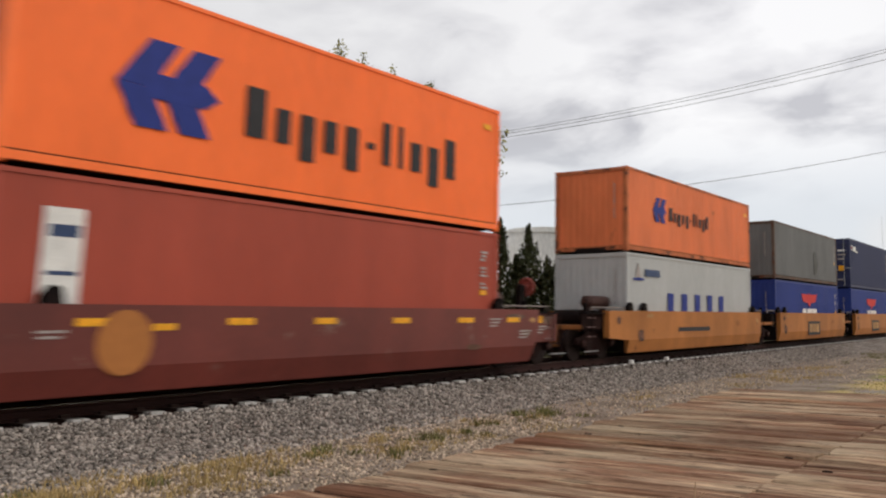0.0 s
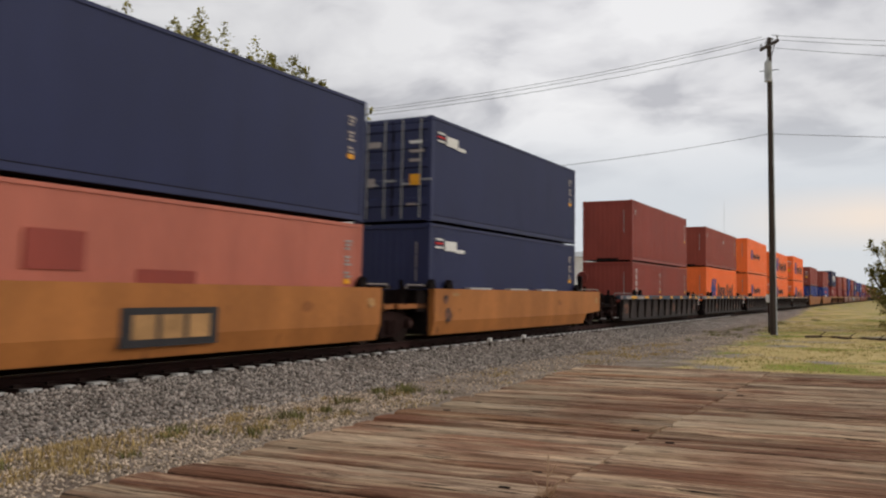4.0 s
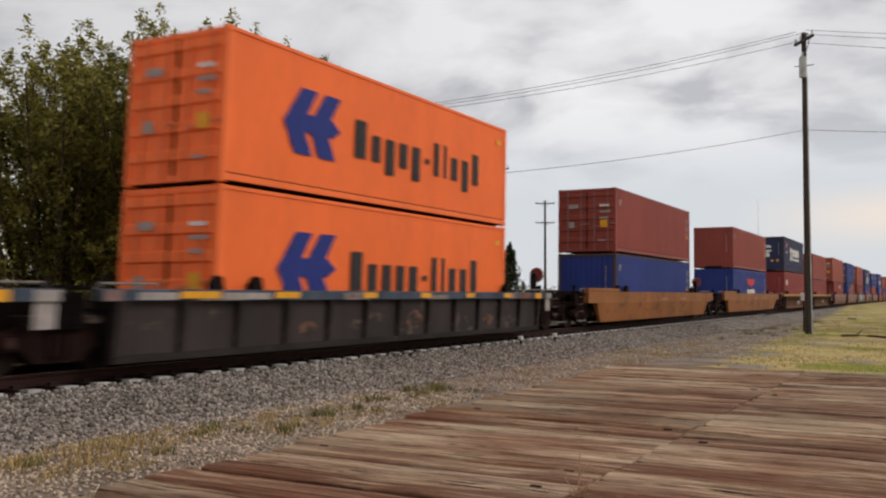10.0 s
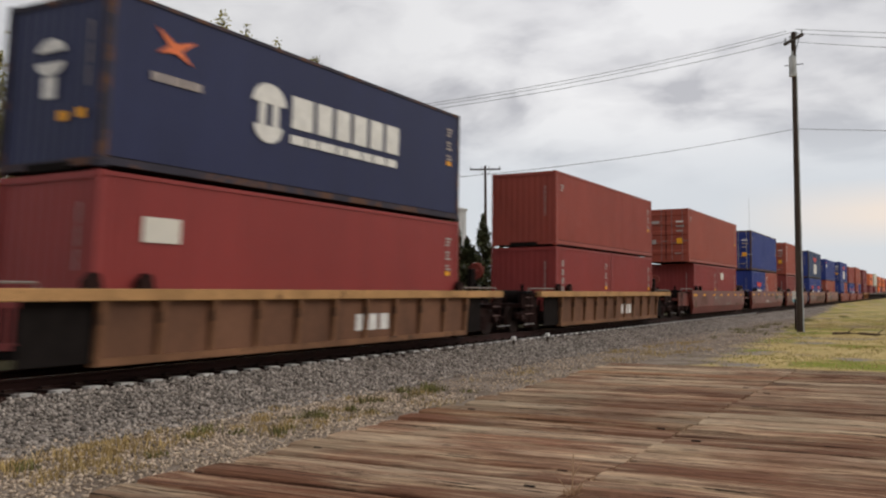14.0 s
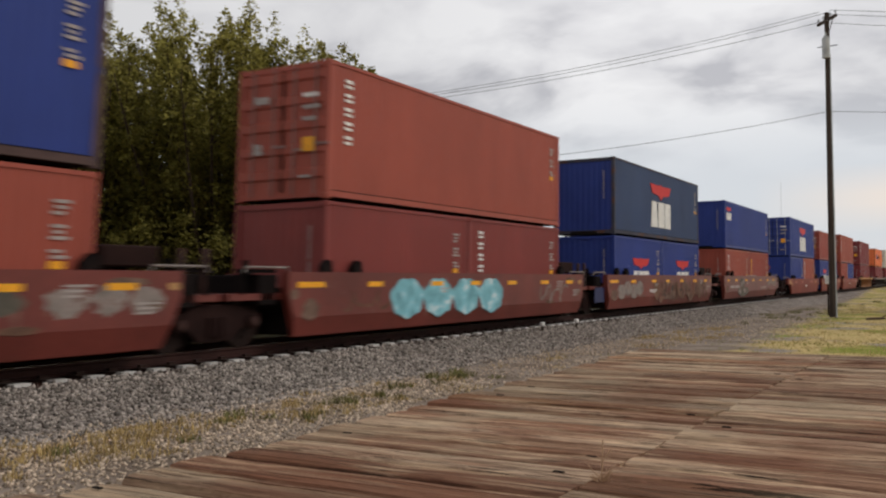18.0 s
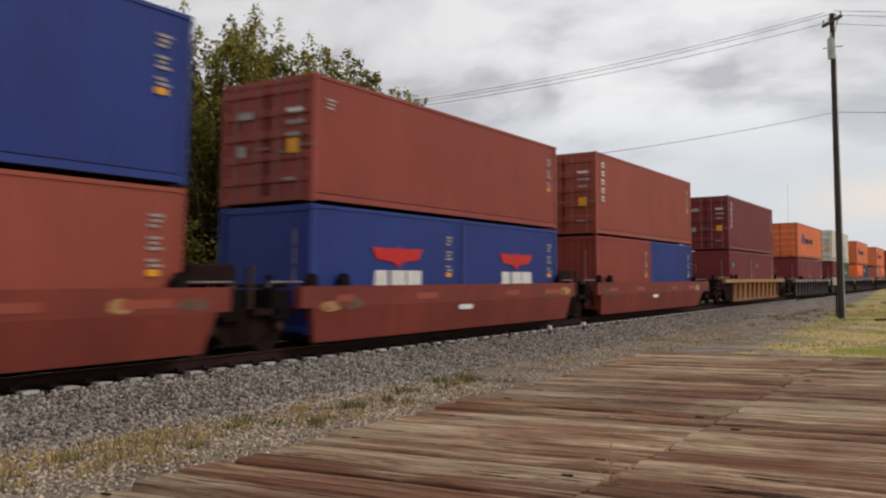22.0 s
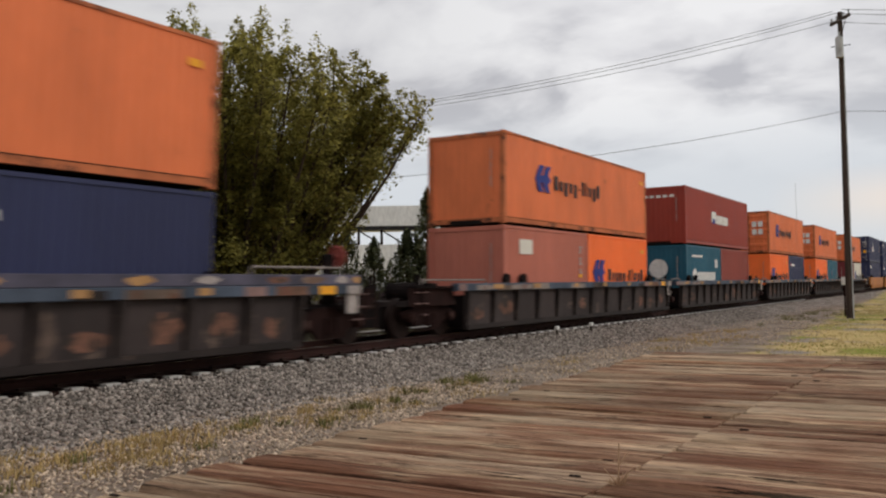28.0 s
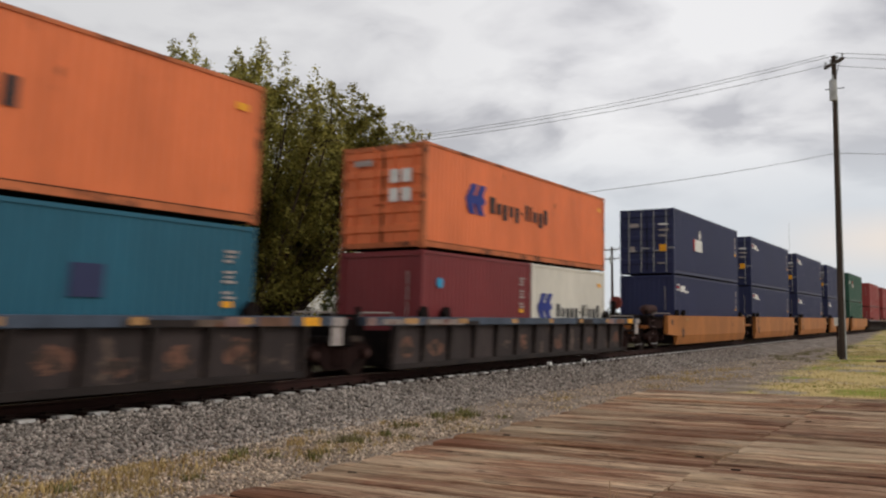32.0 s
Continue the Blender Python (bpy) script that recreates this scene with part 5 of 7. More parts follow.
# ---------------------------------------------------------------- plants
def leaf_material(name, base, spread, through_light):
    """Leaf blades that let some light through."""
    m = material(name, base, 0.6, vary=0.3, scale=0.5, grain=8, per_island=spread, spec=0.1)
    n, l = m.node_tree.nodes, m.node_tree.links
    bsdf = n["Principled BSDF"]
    tr = n.new("ShaderNodeBsdfTranslucent")
    src = bsdf.inputs["Base Color"].links[0].from_socket
    for target, k in ((bsdf.inputs["Base Color"], 0.54), (tr.inputs["Color"], 2.0)):
        sc = n.new("ShaderNodeVectorMath")
        sc.operation = "SCALE"
        sc.inputs["Scale"].default_value = k
        l.new(src, sc.inputs[0])
        l.new(sc.outputs["Vector"], target)
    mx = n.new("ShaderNodeMixShader")
    mx.inputs["Fac"].default_value = through_light
    l.new(bsdf.outputs["BSDF"], mx.inputs[1])
    l.new(tr.outputs["BSDF"], mx.inputs[2])
    l.new(mx.outputs["Shader"], n["Material Output"].inputs["Surface"])
    return m


LEAF = leaf_material("green_leaves", (0.235, 0.208, 0.054), 0.6, 0.42)
LEAF_DARK = material("dark_conifer_foliage", (0.098, 0.106, 0.048), 0.7, vary=0.3, scale=0.8, grain=8, per_island=0.45)
BARK = material("brown_bark", (0.075, 0.052, 0.036), 0.9, vary=0.3, scale=4, stretch=(3, 3, 0.5), grain=30, bump=0.5)
STRAW = material("dry_straw_grass", (0.44, 0.315, 0.135), 0.9, vary=0.3, scale=1, per_island=0.35)
MOWN_STRAW = material("mown_straw_grass", (0.52, 0.40, 0.18), 0.9, vary=0.3, scale=1, per_island=0.25)
MOWN_GREEN = material("mown_green_grass", (0.25, 0.245, 0.055), 0.9, vary=0.3, scale=1, per_island=0.3)
WEED_GREEN = material("green_weeds", (0.165, 0.152, 0.052), 0.8, vary=0.3, scale=1, per_island=0.4)


def leaf_cloud(points, sizes, rng, mat, name, flat=0.0):
    """Many small leaf blades, one diamond each, at the points given."""
    k = len(points)
    a = rng.normal(size=(k, 3))
    a[:, 2] *= 0.45
    a /= np.linalg.norm(a, axis=1)[:, None]
    up = rng.normal(size=(k, 3)) * np.array([0.45, 0.45, 0.3]) + np.array([0.0, 0.0, 1.0])
    b = np.cross(a, up)
    b /= np.linalg.norm(b, axis=1)[:, None]
    s = sizes[:, None]
    V = np.stack([points - a * s, points + b * s * 0.5, points + a * s, points - b * s * 0.5], 1)
    me = bpy.data.meshes.new(name)
    me.vertices.add(k * 4)
    me.vertices.foreach_set("co", V.reshape(-1).astype(np.float32))
    me.loops.add(k * 4)
    me.loops.foreach_set("vertex_index", np.arange(k * 4, dtype=np.int32))
    me.polygons.add(k)
    me.polygons.foreach_set("loop_start", np.arange(0, k * 4, 4, dtype=np.int32))
    me.update(calc_edges=True)
    me.materials.append(mat)
    return me


def leafy_tree(x, y, height, radius, seed, limbs, label, low=0.12, per=150, twigs=26, leaf=(0.05, 0.11), open_side=None):
    """A vase-shaped tree: limbs fan up and out from the base, twigs reach up from them, leaves crowd round the twigs."""
    rng = np.random.default_rng(seed)
    root = thing("tree", label, "tree", "trees behind the track", pose(x, y, 0))
    bm = bmesh.new()
    pts, sz = [], []

    def bare(p):
        """Grazed away low down on the open side."""
        if open_side is None:
            return False
        out = p[0] * math.cos(open_side) + p[1] * math.sin(open_side)
        return out > 2.8 and p[2] < 3.3 + (out - 3.2)

    def spray(o, d, ln, k, w):
        t = rng.uniform(0, 1, k) ** 0.8
        spread = w * (1.0 - 0.72 * t)
        pts.append(o + d * (t * ln)[:, None] + rng.normal(size=(k, 3)) * spread[:, None])
        sz.append(rng.uniform(leaf[0], leaf[1], k))

    extra = 0 if open_side is None else 9
    for i in range(limbs + extra):
        a = 2.399 * i + rng.uniform(-0.3, 0.3)
        r = radius * math.sqrt((i + 0.5) / limbs) * rng.uniform(0.86, 1.04)
        if i >= limbs:
            # limbs that lean out over the open side
            a, r = open_side + (i - limbs - 4) * 0.14, radius * (0.72 + 0.07 * ((i * 5) % 4))
        z = height * (1.0 - 0.30 * (r / radius) ** 3) * rng.uniform(0.94, 1.0)
        end = np.array([math.cos(a) * r, math.sin(a) * r, z])
        mid = np.array([math.cos(a) * r * 0.72, math.sin(a) * r * 0.72, z * 0.46])
        base = np.array([math.cos(a) * 0.3, math.sin(a) * 0.3, -0.1])

        def on(t):
            return base * (1 - t) ** 2 + mid * 2 * t * (1 - t) + end * t * t
        for j in range(5):
            rod(bm, on(j / 5), on((j + 1) / 5), 0.12 * (1 - j / 5.6), 6, 0.12 * (1 - (j + 1) / 5.6))
        out = np.array([math.cos(a), math.sin(a), 0.0])
        for j in range(twigs):
            t = rng.uniform(low + 0.12, 1.0) ** 0.85
            side = rng.normal(size=3)
            side[2] *= 0.4
            d = out * rng.uniform(0.05, 0.50) * (0.4 + r / radius) + np.array([0, 0, rng.uniform(0.65, 1.2)]) + side * 0.36
            d /= np.linalg.norm(d)
            ln = rng.uniform(0.9, 2.1) * (1.2 - 0.6 * t) * min(1.0, height / 8)
            o = on(t) + rng.normal(size=3) * 0.25
            if bare(o):
                continue
            if j % 3 == 0:
                rod(bm, on(t), o + d * ln * 0.8, 0.025, 4, 0.008)
            spray(o, d, ln, int(per * rng.uniform(0.4, 1.0)), 0.20 * min(1.0, height / 8))
    skirt = limbs * 2
    for i in range(skirt):
        a = rng.uniform(0, 6.28)
        r = radius * rng.uniform(0.35, 0.82)
        z = rng.uniform(low, 0.55) * height
        d = np.array([math.cos(a) * 0.6, math.sin(a) * 0.6, rng.uniform(0.3, 1.0)]) + rng.normal(size=3) * 0.25
        d /= np.linalg.norm(d)
        spray(np.array([math.cos(a) * r, math.sin(a) * r, z]), d, rng.uniform(0.7, 1.5) * min(1.0, height / 8), per, 0.34 * min(1.0, height / 8))
    for i in range(limbs * 2):
        a, r = rng.uniform(0, 6.28), radius * 0.72 * math.sqrt(rng.random())
        o = np.array([math.cos(a) * r, math.sin(a) * r, rng.uniform(low + 0.05, 0.70) * height])
        spray(o, np.array([0.0, 0.0, 1.0]), 1.0, per, 0.45 * min(1.0, height / 8))
    part("trunk", bm, BARK, root, "brown forked trunk and limbs")
    P, Z = np.concatenate(pts), np.concatenate(sz)
    if open_side is not None:
        # grazed away low down on its open side
        out = P[:, 0] * math.cos(open_side) + P[:, 1] * math.sin(open_side)
        keep = (P[:, 2] > 2.5 + (out - 3.2) * 1.15 + rng.normal(size=len(P)) * 0.35) | (out < 3.2)
        P, Z = P[keep], Z[keep]
    place("crown", leaf_cloud(P, Z, rng, LEAF, "crown"), root, "green leafy crown of upright sprays")
    return root


def conifer(x, y, height, radius, seed, leaves):
    rng = np.random.default_rng(seed)
    root = thing("conifer", "dark green conical juniper behind the track", "tree", "junipers", pose(x, y, 0))
    bm = bmesh.new()
    rod(bm, (0, 0, -0.1), (0, 0, height * 0.9), 0.14, 7, 0.02)
    part("trunk", bm, BARK, root)
    pts = []
    for i in range(leaves // 50):
        t = rng.random() ** 1.3
        a = rng.uniform(0, 6.28)
        rr = radius * 1.2 * (1 - t) ** 0.8 * rng.uniform(0.35, 1.1)
        o = np.array([math.cos(a) * rr, math.sin(a) * rr, 0.2 + t * height * 0.93])
        k = 50
        up = np.array([math.cos(a) * 0.5 * (1 - t), math.sin(a) * 0.5 * (1 - t), 1.0])
        s = rng.uniform(-0.4, 0.5, k)
        pts.append(o + up * (s * 0.8)[:, None] + rng.normal(size=(k, 3)) * (0.20 * (0.3 + 0.7 * (1 - t)) * (1.0 - 0.8 * (s + 0.4)))[:, None])
    pts = np.concatenate(pts)
    place("crown", leaf_cloud(pts, rng.uniform(0.05, 0.11, len(pts)), rng, LEAF_DARK, "crown"), root)


leafy_tree(-23.2, 23.5, 10.1, 6.9, 21, 72, "broad leafy tree with upright sprays behind the track", 0.10, 130, open_side=0.785)
leafy_tree(-24.5, 18.9, 9.3, 3.5, 26, 26, "low leafy tree at the side of the clump", 0.04, 120, 18)
leafy_tree(-22.9, 22.6, 4.2, 2.4, 24, 14, "leafy undergrowth beneath the trees", 0.02, 120, 14)
leafy_tree(-23.9, 20.4, 4.0, 2.8, 25, 14, "leafy undergrowth beneath the trees", 0.02, 120, 14)
for az, ch, cr, cs in ((32.3, 6.5, 1.3, 31), (30.5, 6.2, 1.2, 32), (28.3, 6.3, 1.15, 33), (26.2, 5.5, 1.0, 34), (33.6, 4.4, 1.4, 35), (31.3, 4.6, 1.4, 36), (29.4, 4.5, 1.3, 37), (27.2, 4.3, 1.3, 38), (25.0, 4.0, 1.1, 39), (35.7, 3.9, 1.4, 44), (37.4, 4.3, 1.5, 45)):
    cx, cy = -44.0 * math.sin(radians(az)), 44.0 * math.cos(radians(az))
    conifer(cx, cy, ch, cr, cs, 10000)


def blades(x0, x1, y0, y1, clumps, per, height, mat, name, label, seed, spread=0.1, width=0.006, patches=0, skew=0.0, hub_size=(0.16, 0.3)):
    """Tufts of thin blades as one sward."""
    rng = np.random.default_rng(seed)
    V, F = [], []
    hubs = [(rng.uniform(x0, x1), rng.uniform(y0, y1)) for _ in range(patches)]
    for i in range(clumps):
        cx, cy = rng.uniform(x0, x1), rng.uniform(y0, y1)
        if patches and i % 5:
            hub = hubs[i % patches]
            cx, cy = hub[0] + rng.normal() * hub_size[0], hub[1] + rng.normal() * hub_size[1]
        cx -= skew * (cy - 22)
        h0 = height * rng.uniform(0.4, 1.2)
        z = bed_height(cx)
        for j in range(per):
            px, py = cx + rng.normal() * spread, cy + rng.normal() * spread
            a = rng.uniform(0, 6.28)
            h = h0 * rng.uniform(0.5, 1.1)
            lx, ly = rng.normal() * 0.35 * h, rng.normal() * 0.35 * h
            w = width * rng.uniform(0.7, 1.6)
            dx, dy = math.cos(a) * w, math.sin(a) * w
            b = len(V)
            V += [(px - dx, py - dy, z - 0.01), (px + dx, py + dy, z - 0.01), (px + lx * 0.5 + dx * 0.7, py + ly * 0.5 + dy * 0.7, z + h * 0.6), (px + lx * 0.5 - dx * 0.7, py + ly * 0.5 - dy * 0.7, z + h * 0.6), (px + lx, py + ly, z + h)]
            F += [(b, b + 1, b + 2, b + 3), (b + 3, b + 2, b + 4)]
    return tagged(new(name, blob_mesh(V, F, name, mat)), label, "grass", kind="stuff")


blades(-8.9, -7.3, 4.0, 13, 85, 30, 0.11, STRAW, "dry_grass", "dry straw-coloured grass along the edge of the ballast", 51, 0.08, 0.006, 17)
blades(-8.9, -7.5, 4.0, 15, 42, 34, 0.14, WEED_GREEN, "weeds", "green weeds along the edge of the ballast", 52, 0.08, 0.008, 12)
blades(-8.8, -7.7, 4.0, 7.2, 60, 30, 0.12, STRAW, "dry_grass", "dry straw-coloured grass at the foot of the ballast", 56, 0.09, 0.006, 9)
blades(-8.7, -6.6, 12, 34, 90, 16, 0.11, STRAW, "dry_grass", "dry straw-coloured grass thinning into gravel", 53, 0.16, 0.007, 21)
blades(-5.0, 14, 14, 70, 3400, 14, 0.05, MOWN_STRAW, "dry_grass", "mown dry grass beside the gravel", 54, 0.28, 0.010, 0, 0.056)
blades(-5.2, 14, 16, 90, 1500, 14, 0.055, MOWN_GREEN, "green_grass", "patches of green grass among the dry", 55, 0.28, 0.010, 34, 0.056, (1.1, 2.6))
blades(-8.9, -6.4, 36, 75, 60, 16, 0.16, WEED_GREEN, "weeds", "scattered dark weeds in the gravel along the line", 57, 0.14, 0.010, 9, 0.0, (0.25, 0.5))


def dock_weed():
    root = thing("dry_weed", "dead dry weed growing through the dock planks", "weed", m=pose(-1.33, 3.50, DOCK_Z - 0.03))
    rng = random.Random(8)
    bm = bmesh.new()
    for i in range(46):
        a, l_ = rng.uniform(0, 6.28), rng.uniform(0.03, 0.10)
        rod(bm, (rng.uniform(-0.02, 0.02), rng.uniform(-0.02, 0.02), 0), (math.cos(a) * l_ * 0.6, math.sin(a) * l_ * 0.6, 0.01 + l_ * rng.uniform(0.2, 0.9)), 0.003, 4, 0.0015)
    rod(bm, (0, 0, 0), (0.008, 0, 0.19), 0.004, 5, 0.0025)
    rod(bm, (0.005, 0, 0.10), (0.035, 0.02, 0.15), 0.003, 4, 0.002)
    part("dead_foliage", bm, material("dead_stalks", (0.46, 0.30, 0.18), 0.9), root)


dock_weed()

# ---------------------------------------------------------------- utility poles and wires
POLE_WOOD = material("creosoted_pole", (0.060, 0.043, 0.034), 0.85, vary=0.35, scale=2, stretch=(4, 4, 0.3), grain=30, bump=0.4)
GLASS_INS = material("grey_porcelain", (0.30, 0.31, 0.32), 0.3)
WIRE = material("dark_wire", (0.19, 0.185, 0.19), 0.6)
TANK_GREY = material("pale_transformer_steel", (0.42, 0.43, 0.43), 0.5)


def utility_pole(x, y, h, label, arm_z=None, arm_turn=0.0, second=None, can=True, r=0.165, span=1.15, conduit=False):
    root = thing("utility_pole", label, "utility pole", m=pose(x, y, 0))
    bm = bmesh.new()
    rod(bm, (0, 0, -0.3), (0, 0, h), r, 14, r * 0.62)
    part("pole", bm, POLE_WOOD, root)
    if conduit:
        bm = bmesh.new()
        rod(bm, (r * 0.93, -r * 0.45, 0.0), (r * 0.66, -r * 0.32, h * 0.86), 0.035, 8, 0.030)
        part("conduit", bm, TANK_GREY, root, "pale grey conduit up the side of the pole")
    arms = [arm_z or h - 0.35] + ([second] if second else [])
    for z in arms:
        bm = bmesh.new()
        box(bm, -span, span, -0.06, 0.06, z - 0.06, z + 0.06, 0.008)
        arm = part("crossarm", bm, POLE_WOOD, root, "", pose(0, 0, 0, 0, 0, arm_turn))
        for k in (-span + 0.08, -0.3, 0.3, span - 0.08):
            bm = bmesh.new()
            rod(bm, (k, 0, z + 0.06), (k, 0, z + 0.17), 0.025, 8)
            rod(bm, (k, 0, z + 0.17), (k, 0, z + 0.26), 0.055, 10, 0.035)
            part("insulator", bm, GLASS_INS, arm)
        bm = bmesh.new()
        for s in (-1, 1):
            rod(bm, (s * span * 0.45, 0.07, z - 0.05), (0, r * 0.7, z - 0.5), 0.016, 6)
        part("arm_brace", bm, BROWN_STEEL, arm)
    if can:
        bm = bmesh.new()
        rod(bm, (-0.02, -0.30, h - 2.15), (-0.02, -0.30, h - 1.25), 0.17, 14)
        rod(bm, (-0.02, -0.30, h - 1.25), (-0.02, -0.30, h - 1.18), 0.13, 12)
        rod(bm, (-0.02, -0.30, h - 1.18), (-0.02, -0.30, h - 0.98), 0.04, 8)
        part("transformer", bm, TANK_GREY, root, "small pale grey transformer can")
        bm = bmesh.new()
        rod(bm, (-0.42, 0, h - 1.55), (0.42, 0, h - 1.55), 0.02, 6)
        part("bracket", bm, BROWN_STEEL, root)
    return root


def wire(a, b, sag, name="power_line", label="thin dark overhead wire", r=0.013):
    a, b = Vector(a), Vector(b)
    bm = bmesh.new()
    n = 28
    pts = [a.lerp(b, i / n) - Vector((0, 0, sag * 4 * (i / n) * (1 - i / n))) for i in range(n + 1)]
    pipe_run(bm, pts, r)
    ob = part(name, bm, WIRE, None)
    return tagged(ob, label, "wire", "overhead wires")


PX, PY, PH = -5.75, 44.6, 13.95
utility_pole(PX, PY, PH, "tall dark wooden utility pole with crossarm and transformer", arm_turn=-55, span=0.85, conduit=True)
QX, QY, QH = -61.0, 21.0, 14.2
utility_pole(QX, QY, QH, "wooden utility pole beyond the trees", arm_turn=-62, can=False)
for k, dz, sg, far in ((-0.92, 0.15, 2.93, -2.09), (-0.3, -0.10, 3.28, -1.38), (0.92, -0.69, 2.94, -2.40)):
    c, s_ = math.cos(radians(-62)) * k, math.sin(radians(-62)) * k
    wire((PX + c, PY + s_, PH + 0.16 + dz), (QX + c, QY + s_, QH - 0.2 + far), sg)
for dz in (0.12, -0.08, -0.48):
    wire((PX + 0.1, PY, PH + dz), (PX + 48, PY + 6, PH - 0.3 + dz * 2.4), 2.0)
wire((PX, PY, PH - 4.55), (-44.8, 3.9, 6.5), 2.4, "telephone_line")
wire((PX, PY, PH - 4.55), (PX + 48, PY + 6, PH - 5.0), 1.1, "telephone_line")
utility_pole(-32.9, 67.4, 12.45, "wooden utility pole with one crossarm behind the junipers", arm_z=12.15, arm_turn=24, can=False, r=0.16, span=1.28)
utility_pole(-42.6, 101.4, 13.1, "distant wooden utility pole with two crossarms", arm_turn=24, second=10.4, can=False, r=0.18)
utility_pole(-40.2, 108, 10.9, "distant wooden utility pole with a transformer", arm_turn=-20, second=9.4, can=True, r=0.2)


def marker_post(x, y):
    root = thing("marker_post", "thin steel post with a small white box beside the line", "marker post", m=pose(x, y, 0))
    bm = bmesh.new()
    rod(bm, (0, 0, -0.1), (0, 0, 1.75), 0.035, 8)
    part("post", bm, BROWN_STEEL, root)
    bm = bmesh.new()
    box(bm, -0.12, 0.12, -0.07, 0.07, 1.5, 1.88, 0.015)
    part("box", bm, WHITE_MARK, root, "small white box")


marker_post(-6.27, 47.0)


def stake(x, y):
    root = thing("track_marker", "small white painted stake at the ends of the ties", "marker", "white track markers", LINE @ pose(x, y, bed_height(x)))
    bm = bmesh.new()
    box(bm, -0.03, 0.03, -0.03, 0.03, -0.1, 0.18, 0.006)
    part("stake", bm, OLD_WOOD, root)
    bm = bmesh.new()
    box(bm, -0.06, 0.06, -0.07, 0.07, 0.15, 0.26, 0.02)
    part("cap", bm, WHITE_MARK, root, "white painted cap")


stake(-10.71, 27.05)
stake(-10.735, 24.45)


def mast():
    root = thing("radio_mast", "slender distant radio mast", "mast", m=pose(-70, 395, 0))
    bm = bmesh.new()
    rod(bm, (0, 0, 0), (0, 0, 42), 0.09, 6, 0.05)
    part("mast", bm, TANK_GREY, root)


mast()

# ---------------------------------------------------------------- buildings behind the track
WHITE_WALL = material("white_metal_cladding", (0.78, 0.77, 0.74), 0.6, vary=0.12, scale=0.6, stretch=(1, 1, 0.4), grain=6)
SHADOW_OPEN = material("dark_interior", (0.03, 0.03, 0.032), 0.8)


def warehouse():
    """A tall block with a long canopy beside it; its front faces the line."""
    root = thing("warehouse", "long white industrial building with an open canopy", "building", m=pose(-34.2, 53.5, 0, 0, 0, 34))
    bm = bmesh.new()
    box(bm, 0.6, 6.2, 2.0, 9, 0, 7.9)
    tall = part("wall", bm, WHITE_WALL, root, "tall white metal-clad block")
    bm = bmesh.new()
    prism(bm, [(0.5, 7.902), (0.5, 8.0), (1.6, 8.22), (3.4, 8.3), (5.2, 8.2), (6.3, 8.0), (6.3, 7.902)], 1, 1.9, 9.1)
    part("roof", bm, WHITE_WALL, root, "low curved white roof")
    for i in range(10):
        place("cladding_seam", shared(("cladding_seam",), lambda bm: box(bm, -0.02, 0.02, -0.03, 0.0, 0.1, 7.85), WHITE_WALL), tall, at=pose(0.8 + i * 0.58, 1.999, 0))
    bm = bmesh.new()
    box(bm, -9.5, 0.4, 0, 7, 6.05, 7.45)
    part("canopy", bm, WHITE_WALL, root, "deep white canopy fascia")
    bm = bmesh.new()
    box(bm, -9.5, 0.4, 0.1, 0.35, 5.75, 6.04)
    part("canopy_beam", bm, SHADOW_OPEN, root, "dark beam under the fascia")
    bm = bmesh.new()
    box(bm, -9.5, 0.4, 0.2, 0.4, 0, 4.75)
    part("wall", bm, WHITE_WALL, root, "white wall under the canopy")
    for i in range(7):
        place("canopy_post", shared(("canopy_post",), lambda bm: box(bm, -0.09, 0.09, -0.09, 0.09, 4.75, 5.75), BROWN_STEEL), root, at=pose(-9.3 + i * 1.6, 0.3, 0))
        place("canopy_brace", shared(("canopy_brace",), lambda bm: rod(bm, (0.1, 0, 5.7), (1.5, 0, 4.8), 0.05, 6), BROWN_STEEL), root, at=pose(-9.3 + i * 1.6, 0.3, 0))


warehouse()


def low_shed(x, y, w, d, h, turn, label):
    root = thing("shed", label, "building", m=pose(x, y, 0, 0, 0, turn))
    bm = bmesh.new()
    box(bm, -w / 2, w / 2, -d / 2, d / 2, 0, h)
    part("wall", bm, WHITE_WALL, root)
    bm = bmesh.new()
    prism(bm, [(-d / 2 - 0.2, h), (0, h + 0.7), (d / 2 + 0.2, h)], 0, -w / 2 - 0.2, w / 2 + 0.2)
    part("roof", bm, TANK_GREY, root)


low_shed(-34.0, 104, 4.2, 5, 6.4, 18, "small distant white shed beyond the track")
low_shed(-62, 30, 16, 9, 4.2, -20, "distant pale building beyond the trees")

leafy_tree(-52, 30, 4.4, 1.6, 41, 10, "small leafy tree far behind the track", 0.1, 70, 12)
leafy_tree(0.5, 54, 5.3, 2.6, 42, 26, "dense green bush beside the grass", 0.02, 110, 14)
leafy_tree(7.5, 80, 6.5, 4.0, 43, 14, "green tree far along the line", 0.03, 90, 14)


